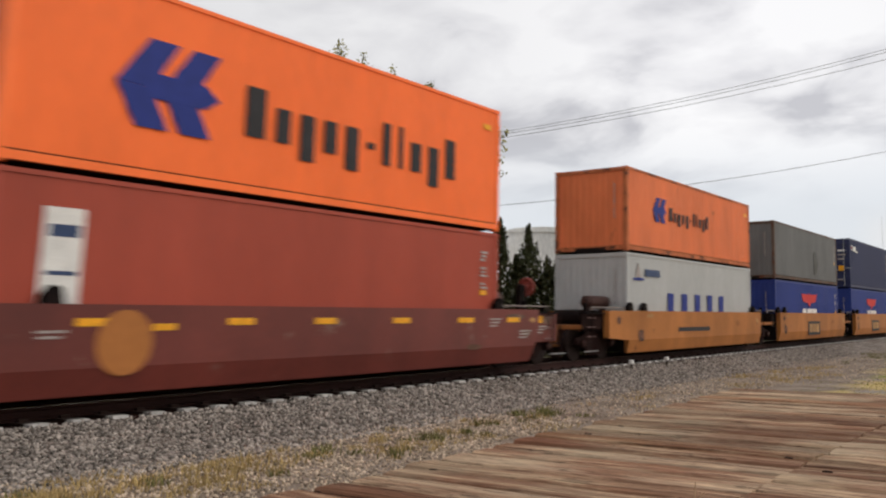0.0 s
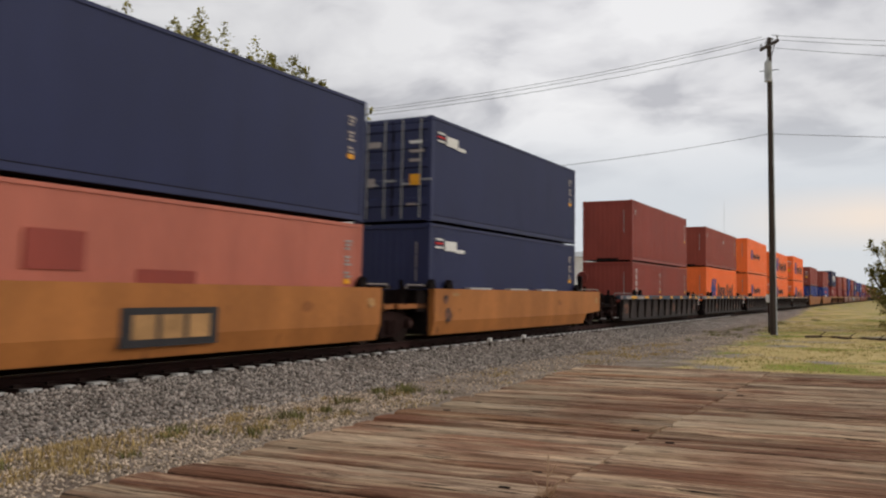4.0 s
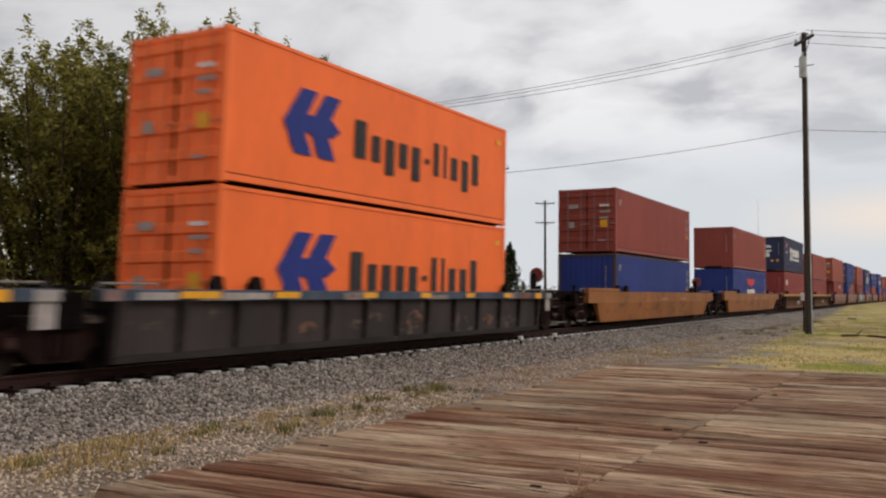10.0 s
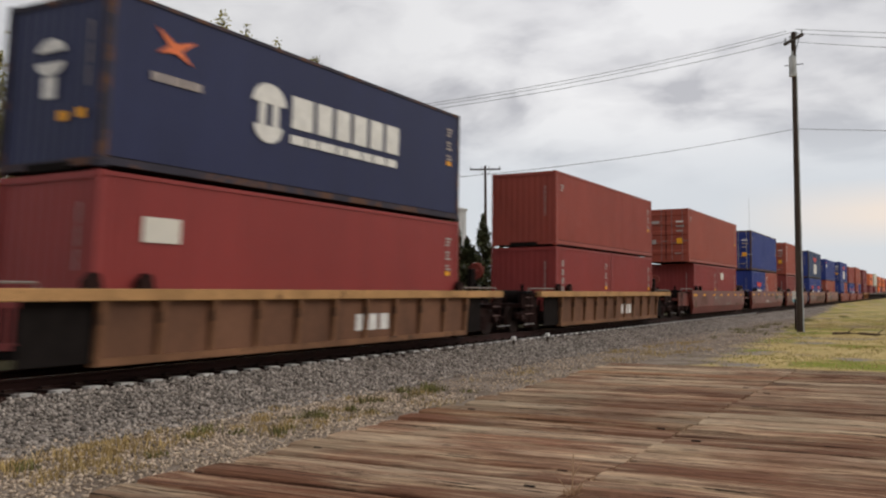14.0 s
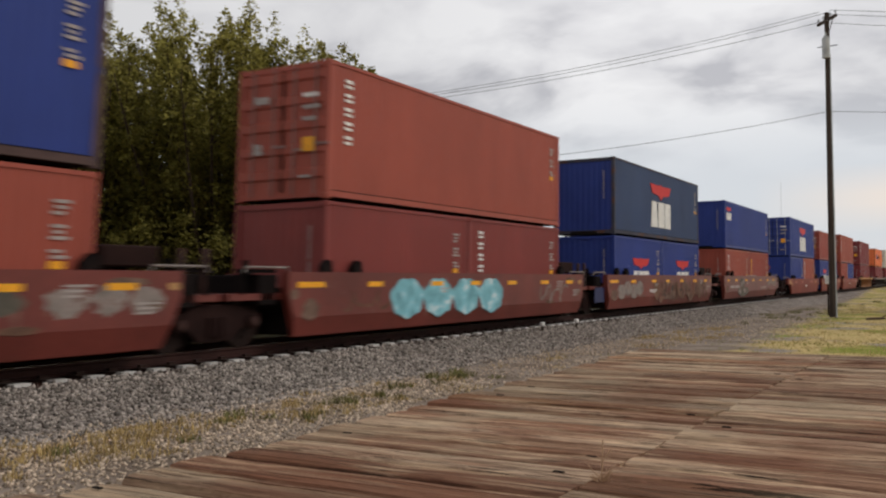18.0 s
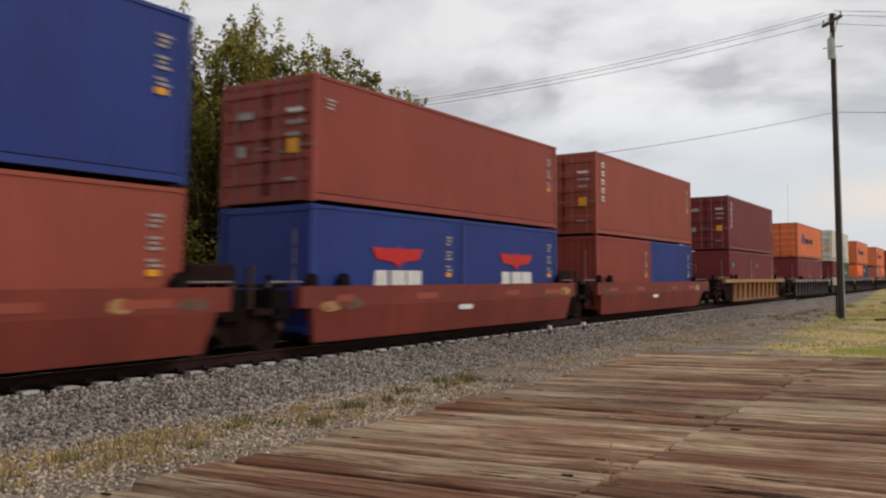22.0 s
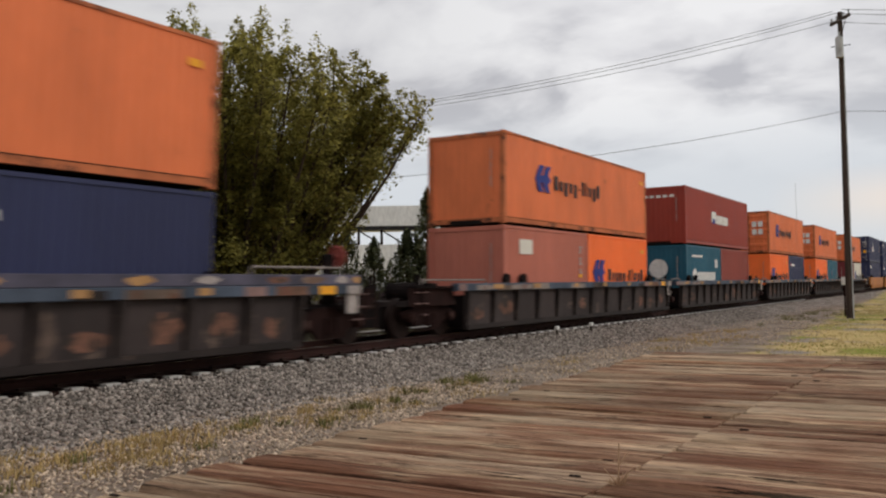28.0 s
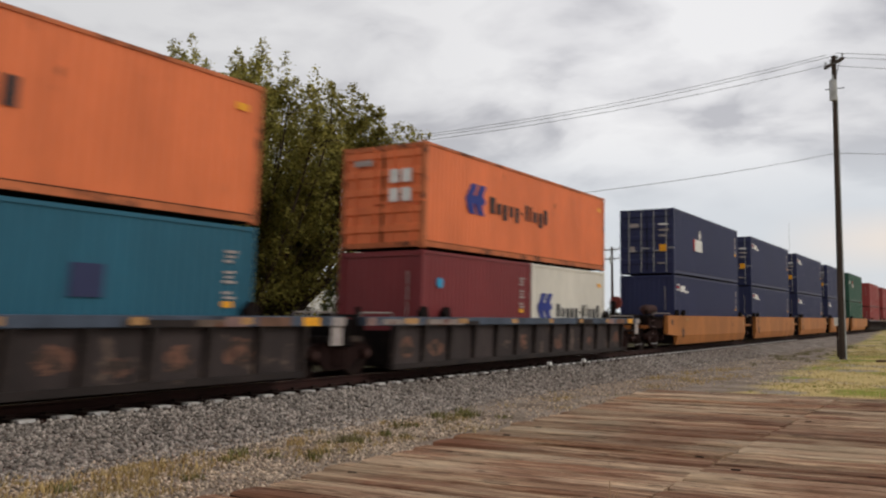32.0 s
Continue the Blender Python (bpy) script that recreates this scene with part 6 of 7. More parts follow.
def far_woods():
    rng = np.random.default_rng(77)
    pts = []
    for i in range(260):
        a = rng.uniform(-12, 75)
        d = rng.uniform(380, 620)
        c = np.array([-math.sin(radians(a)) * d, math.cos(radians(a)) * d, 0])
        if abs(c[0] - TRACK_X) < 12:
            continue
        h = rng.uniform(3, 7)
        pts.append(c + rng.normal(size=(60, 3)) * np.array([5, 5, h * 0.3]) + np.array([0, 0, h * 0.5]))
    pts = np.concatenate(pts)
    pts[:, 2] = np.abs(pts[:, 2])
    tagged(new("far_woods", leaf_cloud(pts, rng.uniform(0.8, 1.6, len(pts)), rng, LEAF_DARK, "far_woods")), "thin line of distant woods on the horizon", "woods", kind="stuff")


far_woods()


def branch():
    root = thing("fallen_branch", "grey fallen branch lying on the dry grass", "branch", m=pose(-2.4, 40.5, 0.06))
    rng = random.Random(5)
    pts = [Vector((-1.6 + 0.55 * i, rng.uniform(-0.15, 0.15), rng.uniform(0.0, 0.08))) for i in range(7)]
    bm = bmesh.new()
    pipe_run(bm, pts, 0.05, 7)
    part("limb", bm, BARK, root)
    for q in pts[1::2]:
        bm = bmesh.new()
        rod(bm, q, q + Vector((0.3, rng.uniform(-0.5, 0.5), 0.25)), 0.03, 5, 0.01)
        part("twig", bm, BARK, root)


branch()

# ---------------------------------------------------------------- the train
L45, L40, L20 = 13.716, 12.192, 6.058
MOVING = []      # (thing, place along the train)


def put(ob, u, z=0.0):
    ob.matrix_basis = LINE @ pose(TRACK_X, u, z)
    MOVING.append((ob, u, z))


NAMES = {"orange": "bright orange", "faded_orange": "faded orange", "brown": "brown-red", "rust_red": "rust-red", "dark_red": "dark red", "maroon": "dark maroon", "red": "red-oxide", "bright_red": "bright red", "terracotta": "terracotta", "scarlet": "brick-red",
         "pink": "faded pink", "blue": "royal blue", "slate": "faded slate-blue", "navy": "dark navy", "grey": "dull grey", "pale": "pale grey", "white": "dirty white",
         "teal": "teal blue", "green": "dark green"}


def decorate(c, kind, L, H, colour, door):
    rng = random.Random(hash((round(L), round(H, 1), len(kind))) % 1000)
    if kind == "hapag_big":
        hapag(c, L, H, True)
    elif kind in ("hapag_small", "hapag_plain"):
        hapag(c, L, H, False)
    elif kind == "apl":
        if L > 8:
            apl(c, 4.45, 0.50 if H > 2.7 else 0.25, 1.5, 0.72)
        else:
            apl(c, 2.1, 0.50, 1.05, 0.74)
        code_column(c, L, H)
    elif kind == "apl_small":
        apl(c, 0.28, 1.55, 0.6, 0.66)
        code_column(c, L, H)
    elif kind == "wordmark":        # pale blue letters low on a grey side
        blocks(c, 3.22, 1.0, [0.50] * 5, [0.71] * 5, [0] * 5, BLUE_MARK, 0.76)
        shape(c, [(0.45, 2.06), (1.25, 2.06), (1.25, 2.13), (0.45, 2.13)], BLUE_MARK)
        shape(c, [(0.65, 2.16), (1.05, 2.16), (0.80, 2.6)], FADED_MARK)
        mark(c, 1.35, 2.55, 2.2, 2.42, PAINT["slate"], "lettering_bar")
    elif kind == "corner_word":
        for i in range(3):
            mark(c, 0.35, 0.80, H - 0.45 - i * 0.11, H - 0.40 - i * 0.11, RED_MARK if i % 2 else WHITE_MARK, "lettering_bar")
        mark(c, 0.9, 1.65, H - 0.72, H - 0.45, WHITE_MARK, "lettering_bar")
        mark(c, 1.6, 2.15, H - 0.76, H - 0.66, WHITE_MARK, "lettering_bar")
        code_column(c, L, H)
    elif kind == "vertical_word":
        for i in range(5):
            mark(c, 0.56, 0.82, H - 0.52 - i * 0.30, H - 0.46 - i * 0.30, WHITE_MARK, "lettering_bar")
            mark(c, 0.56, 0.82, H - 0.41 - i * 0.30, H - 0.34 - i * 0.30, WHITE_MARK, "lettering_bar")
        code_column(c, L, H)
    elif kind == "cyan_disc":
        bm = bmesh.new()
        bmesh.ops.create_cone(bm, cap_ends=True, segments=20, radius1=0.13, radius2=0.135, depth=0.012, matrix=Matrix.Translation((SIDE_X, 0.82, 1.82)) @ Matrix.Rotation(math.pi / 2, 4, "Y"))
        part("round_sticker", bm, CYAN_MARK, c, "round cyan sticker")
        code_column(c, L, H)
    elif kind == "maruba":
        arc = [k * math.pi / 10 for k in range(11)]
        shape(c, [(4.02 + 0.52 * math.cos(a), 1.72 + 0.40 * math.sin(a)) for a in arc], WHITE_MARK, "painted_emblem", "white domed emblem")
        shape(c, [(4.02 + 0.44 * math.cos(a), 1.28 - 0.34 * math.sin(a)) for a in arc], WHITE_MARK, "painted_emblem", "white bowl-shaped emblem")
        mark(c, 3.72, 3.92, 1.285, 1.715, WHITE_MARK, "painted_emblem")
        mark(c, 4.12, 4.32, 1.285, 1.715, WHITE_MARK, "painted_emblem")
        for zc, up in ((1.98, 1), (1.80, -1)):
            bm = bmesh.new()
            prism(bm, [(-0.1 + 0.34 * math.cos(a), zc + up * 0.22 * math.sin(a)) for a in arc], 1, 0.010, 0.020)
            part("painted_emblem", bm, WHITE_MARK, c)
        blocks(c, 4.74, 1.36, [0.72, 0.54, 0.54, 0.54, 0.54, 0.58], [0.66] * 6, [0] * 6, WHITE_MARK, 0.15)
        blocks(c, 4.72, 1.04, [0.5, 0.35, 0.6, 0.3, 0.55, 0.4, 0.5, 0.45], [0.18] * 8, [0] * 8, WHITE_MARK, 0.07)
        shape(c, [(1.0, 2.50), (1.46, 2.28), (1.95, 2.42), (1.60, 2.18), (1.86, 1.98), (1.45, 2.12), (1.05, 2.05), (1.30, 2.22)], PAINT["faded_orange"], "painted_emblem", "orange star emblem")
        blocks(c, 0.95, 1.56, [0.2, 0.16, 0.24, 0.16, 0.22], [0.15] * 5, [0] * 5, FADED_MARK, 0.05)
        end_mark(c, -0.26, 0.06, 1.20, 1.56, WHITE_MARK, "painted_emblem", y=0.05)
        end_mark(c, 0.15, 0.38, 0.80, 0.96, YELLOW_MARK, "data_plate", y=0.05)
        end_mark(c, 0.58, 0.78, 0.82, 0.98, YELLOW_MARK, "data_plate", y=0.05)
        code_column(c, L, H)
    elif kind == "label_panel":
        mark(c, 0.95, 1.80, 1.80, 2.22, PAINT["white"], "paper_placard", "creased white placard")
        code_column(c, L, H)
    elif kind == "klog":
        mark(c, 4.45, 5.25, 1.18, 1.68, WHITE_MARK, "painted_emblem")
        mark(c, 4.6, 5.1, 1.10, 1.34, BLUE_MARK, "painted_emblem", out=0.004)
        blocks(c, 5.32, 1.12, [0.40] * 5, [0.42] * 5, [0] * 5, WHITE_MARK, 0.07)
        for i in range(5):
            end_mark(c, -0.7 + i * 0.3, -0.5 + i * 0.3, H - 0.5, H - 0.38, WHITE_MARK, "lettering_bar", y=0.05)
    elif kind == "teal_word":
        bm = bmesh.new()
        bmesh.ops.create_cone(bm, cap_ends=True, segments=24, radius1=0.38, radius2=0.38, depth=0.012, matrix=Matrix.Translation((SIDE_X, 1.30, 1.15)) @ Matrix.Rotation(math.pi / 2, 4, "Y"))
        part("painted_emblem", bm, WHITE_MARK, c, "round white emblem")
        blocks(c, 1.78, 0.94, [0.32] * 8, [0.44] * 8, [0] * 8, WHITE_MARK, 0.07)
        mark(c, 0.9, 2.6, 2.05, 2.15, WHITE_MARK, "lettering_bar")
        mark(c, 4.9, 5.3, 1.6, 2.0, WHITE_MARK, "code_bar")
        bm = bmesh.new()
        bmesh.ops.create_cone(bm, cap_ends=True, segments=24, radius1=0.42, radius2=0.42, depth=0.012, matrix=Matrix.Translation((-0.05, -0.004, 1.55)) @ Matrix.Rotation(math.pi / 2, 4, "X"))
        part("painted_emblem", bm, WHITE_MARK, c, "round white emblem")
    elif kind == "green_word":
        blocks(c, 2.35, 1.45, [0.26] * 6, [0.34] * 6, [0] * 6, FADED_MARK, 0.06)
        mark(c, 2.75, 3.1, 1.92, 2.10, RED_MARK, "painted_emblem")
        mark(c, 3.3, 3.6, 1.92, 2.14, RED_MARK, "painted_emblem")
        mark(c, 0.6, 1.0, 1.75, 2.15, WHITE_MARK, "code_bar")
    elif kind == "patched":
        for y0, y1, z0, z1, mt in ((1.2, 2.3, 0.9, 1.9, PATCH_PALE), (4.2, 5.4, 0.7, 1.3, PATCH_TEAL), (6.7, 8.0, 0.72, 1.25, PATCH_PALE), (8.1, 9.0, 0.28, 1.72, PATCH_TEAL)):
            mark(c, y0, y1, z0, z1, mt, "paint_patch", "pale paint patch", -0.002)
        for y0, w, h in ((0.4, 1.6, 0.30), (2.6, 2.4, 0.22), (5.2, 2.6, 0.34), (9.2, 1.3, 0.2)):
            shape(c, [(y0 + w * q / 10, 0.192 + (h * (0.35 + 0.65 * rng.random()) if 0 < q < 10 else 0.0)) for q in range(11)] + [(y0 + w, 0.190), (y0, 0.190)], RUST_STAIN, "rust_stain", "brown rust stain", -0.003)
        mark(c, L - 0.9, L - 0.6, 1.6, 1.95, YELLOW_MARK, "code_bar")
    elif kind == "repaired":
        for y0, y1, z0, z1 in ((0.5, 1.6, 0.3, 1.3), (3.0, 4.1, 1.3, 1.9), (5.2, 6.6, 0.2, 1.35), (7.8, 8.3, 0.4, 0.9), (9.0, 9.9, 0.3, 0.8)):
            mark(c, y0, y1, z0, z1, PAINT["red"], "paint_patch", "dark red paint patch", -0.002)
        code_column(c, L, H, z_top=2.3)
    elif kind == "dark_word":
        mark(c, 3.4, 4.7, 1.2, 1.75, WHITE_MARK, "lettering_bar")
        mark(c, 3.2, 3.35, 1.2, 1.75, RED_MARK, "painted_emblem")
        shape(c, [(3.6, 1.35), (4.5, 1.95), (4.3, 2.25), (4.1, 1.75)], WHITE_MARK)
        code_column(c, L, H)
    elif kind == "small_word":
        mark(c, 0.7, 0.95, 1.9, 2.05, RED_MARK, "painted_emblem")
        mark(c, 1.0, 2.1, 1.9, 2.05, WHITE_MARK, "lettering_bar")
    elif kind == "yellow_word":
        for i in range(4):
            mark(c, 0.55, 0.72, 1.9 - i * 0.3, 2.12 - i * 0.3, YELLOW_MARK if colour == "red" else FADED_MARK, "lettering_bar")
        code_column(c, L, H)
    elif kind == "tall_placard":
        mark(c, 0.80, 1.40, 1.12, 2.42, WHITE_MARK, "paper_placard", "tall white placard")
        mark(c, 0.88, 1.34, 2.02, 2.19, PAINT["slate"], "placard_band", out=0.003)
        mark(c, 0.88, 1.34, 1.50, 1.56, PAINT["slate"], "placard_band", out=0.003)
        code_column(c, L, H)
    elif kind == "codes":
        code_column(c, L, H)
        if colour == "grey":
            shape(c, [(7.4 + 0.55 * math.cos(q) * (0.8 + 0.2 * math.cos(3 * q)), 1.0 + 0.62 * math.sin(q)) for q in [h * math.pi / 8 for h in range(16)]], GREY_SMUDGE, "smudge", "dark sooty smudge", -0.003)
        if colour == "brown":
            mark(c, 6.4, 6.75, 1.75, 2.0, FADED_MARK, "code_bar")
            mark(c, 5.9, 6.2, 0.62, 0.80, RED_MARK, "code_bar")
        if colour == "teal":
            mark(c, 2.2, 2.8, 1.25, 1.75, PAINT["navy"], "paint_patch", "dark painted-over patch")
        if L > 8 and colour != "grey":
            code_column(c, L, H, rear=False, n=1)
    if door and kind == "hapag_small" and L > 8 and colour == "faded_orange":
        for x in (0.22, 0.58):
            for z in (1.15, 1.62):
                end_mark(c, x, x + 0.27, z, z + 0.33, WHITE_MARK, "data_plate")
        end_mark(c, -0.85, -0.30, H - 0.5, H - 0.35, FADED_MARK, "data_plate")
    elif door and kind != "hapag_plain":
        for x, z, mt, w, h in ((0.55, H - 0.75, WHITE_MARK, 0.4, 0.08), (0.55, H - 1.0, FADED_MARK, 0.45, 0.08), (0.55, H - 1.25, FADED_MARK, 0.35, 0.08), (0.58, 1.0, YELLOW_MARK, 0.30, 0.30),
                               (-0.75, 1.0, FADED_MARK, 0.22, 0.24), (-0.75, H - 0.8, FADED_MARK, 0.4, 0.16), (0.5, 0.45, FADED_MARK, 0.3, 0.06)):
            end_mark(c, x, x + w, z, z + h, mt, "data_plate")
    elif not door:
        for i in range(3):
            end_mark(c, 0.785, 0.815, H - 0.83 - i * 0.37, H - 0.50 - i * 0.37, FADED_MARK, "code_bar", y=0.05)


PATCH_PALE = material("grey_white_patch_paint", (0.50, 0.48, 0.43), 0.6, vary=0.12, scale=1.5)
PATCH_TEAL = material("pale_teal_patch_paint", (0.36, 0.41, 0.385), 0.6, vary=0.12, scale=1.5)
RUST_STAIN = material("brown_rust_stain", (0.28, 0.17, 0.095), 0.8, vary=0.4, scale=3, grain=20)
GREY_SMUDGE = material("sooty_grey_smudge", (0.10, 0.098, 0.09), 0.7, vary=0.3, scale=3)
RUSTED = {"grey": material("rust_eaten_grey_frame", (0.12, 0.085, 0.065), 0.7, vary=0.4, scale=2, grain=12, spots=(0.115, 0.042, 0.022), spot_at=0.50, spot_scale=2.5),
          "faded_orange": material("rust_worn_orange_frame", (0.48, 0.140, 0.055), 0.7, vary=0.3, scale=2, grain=12, spots=(0.12, 0.045, 0.024), spot_at=0.53, spot_scale=2.2),
          "navy": material("rust_worn_navy_frame", (0.040, 0.036, 0.052), 0.7, vary=0.3, scale=2, grain=12, spots=(0.11, 0.052, 0.032), spot_at=0.50, spot_scale=2.0),
          "blue": material("rust_worn_blue_frame", (0.085, 0.050, 0.045), 0.7, vary=0.3, scale=2, grain=12, spots=(0.030, 0.040, 0.14), spot_at=0.58, spot_scale=2.2),
          "slate": material("rust_worn_slate_frame", (0.050, 0.050, 0.070), 0.7, vary=0.3, scale=2, grain=12, spots=(0.10, 0.045, 0.028), spot_at=0.52, spot_scale=2.2)}


def load(u, z, colour, L, H, kind, door, where):
    near = "of the train"
    label = NAMES[colour] + (" forty-five-foot" if L > 13 else " forty-foot" if L > 8 else " twenty-foot") + " steel shipping container " + where
    c = container(colour, L, H, label, door, "containers " + near, RUSTED["navy"] if kind == "maruba" else RUSTED["blue"] if kind == "codes" and colour == "blue" and L > 8 else None if colour in ("navy", "blue") else RUSTED.get(colour))
    if kind:
        decorate(c, kind, L, H, colour, door)
    put(c, u, z)
    return c


S_, H_ = STD, HIGH
J, C = True, False
D, E = True, False
# front of the load along the train, car style, joined to the next, lower load, upper load (colour, height, marks, doors forward)
TRAIN = [
    (5.90, "brown", C, [("rust_red", L40, H_, "tall_placard", E)], ("orange", H_, "hapag_big", E)),
    (25.43, "smooth_yellow", J, [("pale", L40, H_, "wordmark", E)], ("faded_orange", S_, "hapag_small", E)),
    (41.23, "smooth_yellow", J, [("blue", L40, S_, "apl", E)], ("grey", S_, "codes", E)),
    (56.95, "smooth_yellow", J, [("blue", L40, S_, "apl", E)], ("navy", H_, "corner_word", D)),
    (72.50, "smooth_yellow", J, [("pink", L40, S_, "repaired", D)], ("navy", H_, "corner_word", D)),
    (88.12, "smooth_yellow", C, [("navy", L40, H_, "corner_word", E)], ("navy", H_, "corner_word", D)),
    (108.84, "ribbed_black", J, [("red", L20, S_, "vertical_word", E), ("red", L20, S_, "codes", E)], ("red", H_, "codes", E)),
    (127.06, "ribbed_black", J, [("orange", L40, H_, "hapag_big", E)], ("brown", S_, "codes", E)),
    (145.09, "ribbed_black", J, [("orange", L40, H_, "hapag_small", E)], ("orange", H_, "hapag_small", E)),
    (163.09, "ribbed_black", J, [("orange", L40, H_, "hapag_small", D)], ("orange", S_, "hapag_big", E)),
    (181.31, "ribbed_black", C, [("orange", L40, H_, "hapag_big", D)], ("orange", H_, "hapag_big", D)),
    (204.03, "long_yellow", C, [("blue", L40, S_, "codes", E)], ("red", S_, "codes", D)),
    (227.57, "long_yellow", C, [("blue", L40, S_, "apl", E)], ("red", S_, "codes", E)),
    (248.85, "ribbed_yellow", C, [("bright_red", L40, H_, "label_panel", E)], ("navy", H_, "maruba", E)),
    (268.40, "ribbed_yellow", C, [("bright_red", L20, S_, "yellow_word", E), ("bright_red", L20, S_, "codes", E)], ("red", S_, "codes", E)),
    (289.10, "brown", J, [("bright_red", L20, S_, "codes", E), ("bright_red", L20, S_, "label_panel", E)], ("terracotta", H_, "codes", D)),
    (307.37, "brown", J, [("blue", L20, S_, "apl", E), ("terracotta", L20, S_, "vertical_word", E)], ("blue", H_, "codes", D)),
    (325.19, "brown", J, [("dark_red", L20, S_, "codes", E), ("dark_red", L20, S_, "vertical_word", E)], ("terracotta", H_, "vertical_word", D)),
    (342.69, "brown", J, [("blue", L20, S_, "apl", E), ("blue", L20, S_, "apl", E)], ("slate", H_, "apl", E)),
    (360.60, "brown", C, [("terracotta", L20, S_, "vertical_word", E), ("red", L20, S_, "yellow_word", E)], ("blue", S_, "apl_small", E)),
    (381.48, "red_brown", J, [("blue", L20, S_, "codes", E), ("terracotta", L20, S_, "vertical_word", E)], ("blue", H_, "apl", D)),
    (397.00, "red_brown", J, [("blue", L20, S_, "apl", E), ("blue", L20, S_, "apl", E)], ("red", S_, "codes", D)),
    (412.66, "red_brown", C, [("red", L20, S_, "codes", E), ("blue", L20, S_, "codes", E)], ("terracotta", H_, "vertical_word", D)),
    (432.33, "ribbed_yellow", C, [("maroon", L20, S_, "cyan_disc", E), ("maroon", L20, S_, "cyan_disc", E)], ("maroon", H_, "vertical_word", D)),
    (453.98, "ribbed_black", J, [("maroon", L20, S_, "codes", E), ("maroon", L20, S_, "codes", E)], ("faded_orange", S_, "hapag_plain", D)),
    (473.01, "ribbed_black", J, [("maroon", L20, S_, "codes", E), ("green", L20, S_, "green_word", E)], ("white", H_, "patched", D)),
    (492.70, "ribbed_black", C, [("orange", L20, S_, "hapag_small", E), ("navy", L20, S_, "small_word", E)], ("faded_orange", S_, "hapag_plain", D)),
    (515.81, "ribbed_black", J, [("pink", L20, S_, "label_panel", E), ("orange", L20, S_, "hapag_small", E)], ("faded_orange", S_, "hapag_small", E)),
    (533.48, "ribbed_black", J, [("teal", L20, S_, "teal_word", E), ("red", L20, S_, "", E)], ("scarlet", S_, "klog", E)),
    (551.56, "ribbed_black", J, [("orange", L20, S_, "hapag_small", E), ("navy", L20, S_, "small_word", E)], ("faded_orange", S_, "hapag_small", D)),
    (568.96, "ribbed_black", J, [("orange", L20, S_, "hapag_small", E), ("teal", L20, S_, "codes", E)], ("faded_orange", S_, "hapag_small", D)),
    (586.96, "ribbed_black", C, [("maroon", L20, S_, "cyan_disc", E), ("white", L20, S_, "hapag_small", E)], ("faded_orange", S_, "hapag_small", D)),
    (607.75, "smooth_yellow", J, [("navy", L40, H_, "corner_word", E)], ("navy", H_, "dark_word", D)),
    (623.45, "smooth_yellow", J, [("navy", L40, H_, "corner_word", E)], ("navy", H_, "corner_word", D)),
    (639.15, "smooth_yellow", J, [("navy", L40, H_, "corner_word", E)], ("navy", H_, "corner_word", D)),
    (654.85, "smooth_yellow", J, [("navy", L40, H_, "corner_word", E)], ("navy", H_, "codes", D)),
    (670.55, "smooth_yellow", C, [("green", L40, H_, "codes", E)], ("green", H_, "green_word", E)),
    (691.35, "ribbed_black", J, [("bright_red", L40, S_, "codes", E)], ("bright_red", H_, "codes", E)),
    (709.35, "ribbed_black", J, [("bright_red", L40, S_, "codes", E)], ("bright_red", H_, "codes", E)),
    (727.35, "ribbed_black", J, [("maroon", L40, S_, "codes", E)], ("red", H_, "codes", E)),
    (745.35, "ribbed_black", C, [("blue", L40, S_, "codes", E)], ("red", H_, "codes", E)),
]


def worn(car, rng, y, z, w, h, mt, label="worn paint patch", out=0.0):
    """A blotch of worn or rusted paint with an uneven edge."""
    pts = [(y + w * (0.5 + 0.5 * math.cos(a) * rng.uniform(0.65, 1.0)), z + h * (0.5 + 0.5 * math.sin(a) * rng.uniform(0.65, 1.0))) for a in [q * math.pi / 8 for q in range(16)]]
    bm = bmesh.new()
    prism(bm, pts, 0, 1.432, 1.4375 + out)
    part("paint_patch", bm, mt, car, label)


def data_lines(car, y, z, w, n, mt, x=1.436):
    """Small unreadable data lines, as thin bars."""
    for k in range(n):
        car_mark(car, y + 0.04 * (k % 2), y + w * (1.0 - 0.18 * (k % 3)), z - 0.075 * k - 0.035, z - 0.075 * k, mt, "data_line", x)


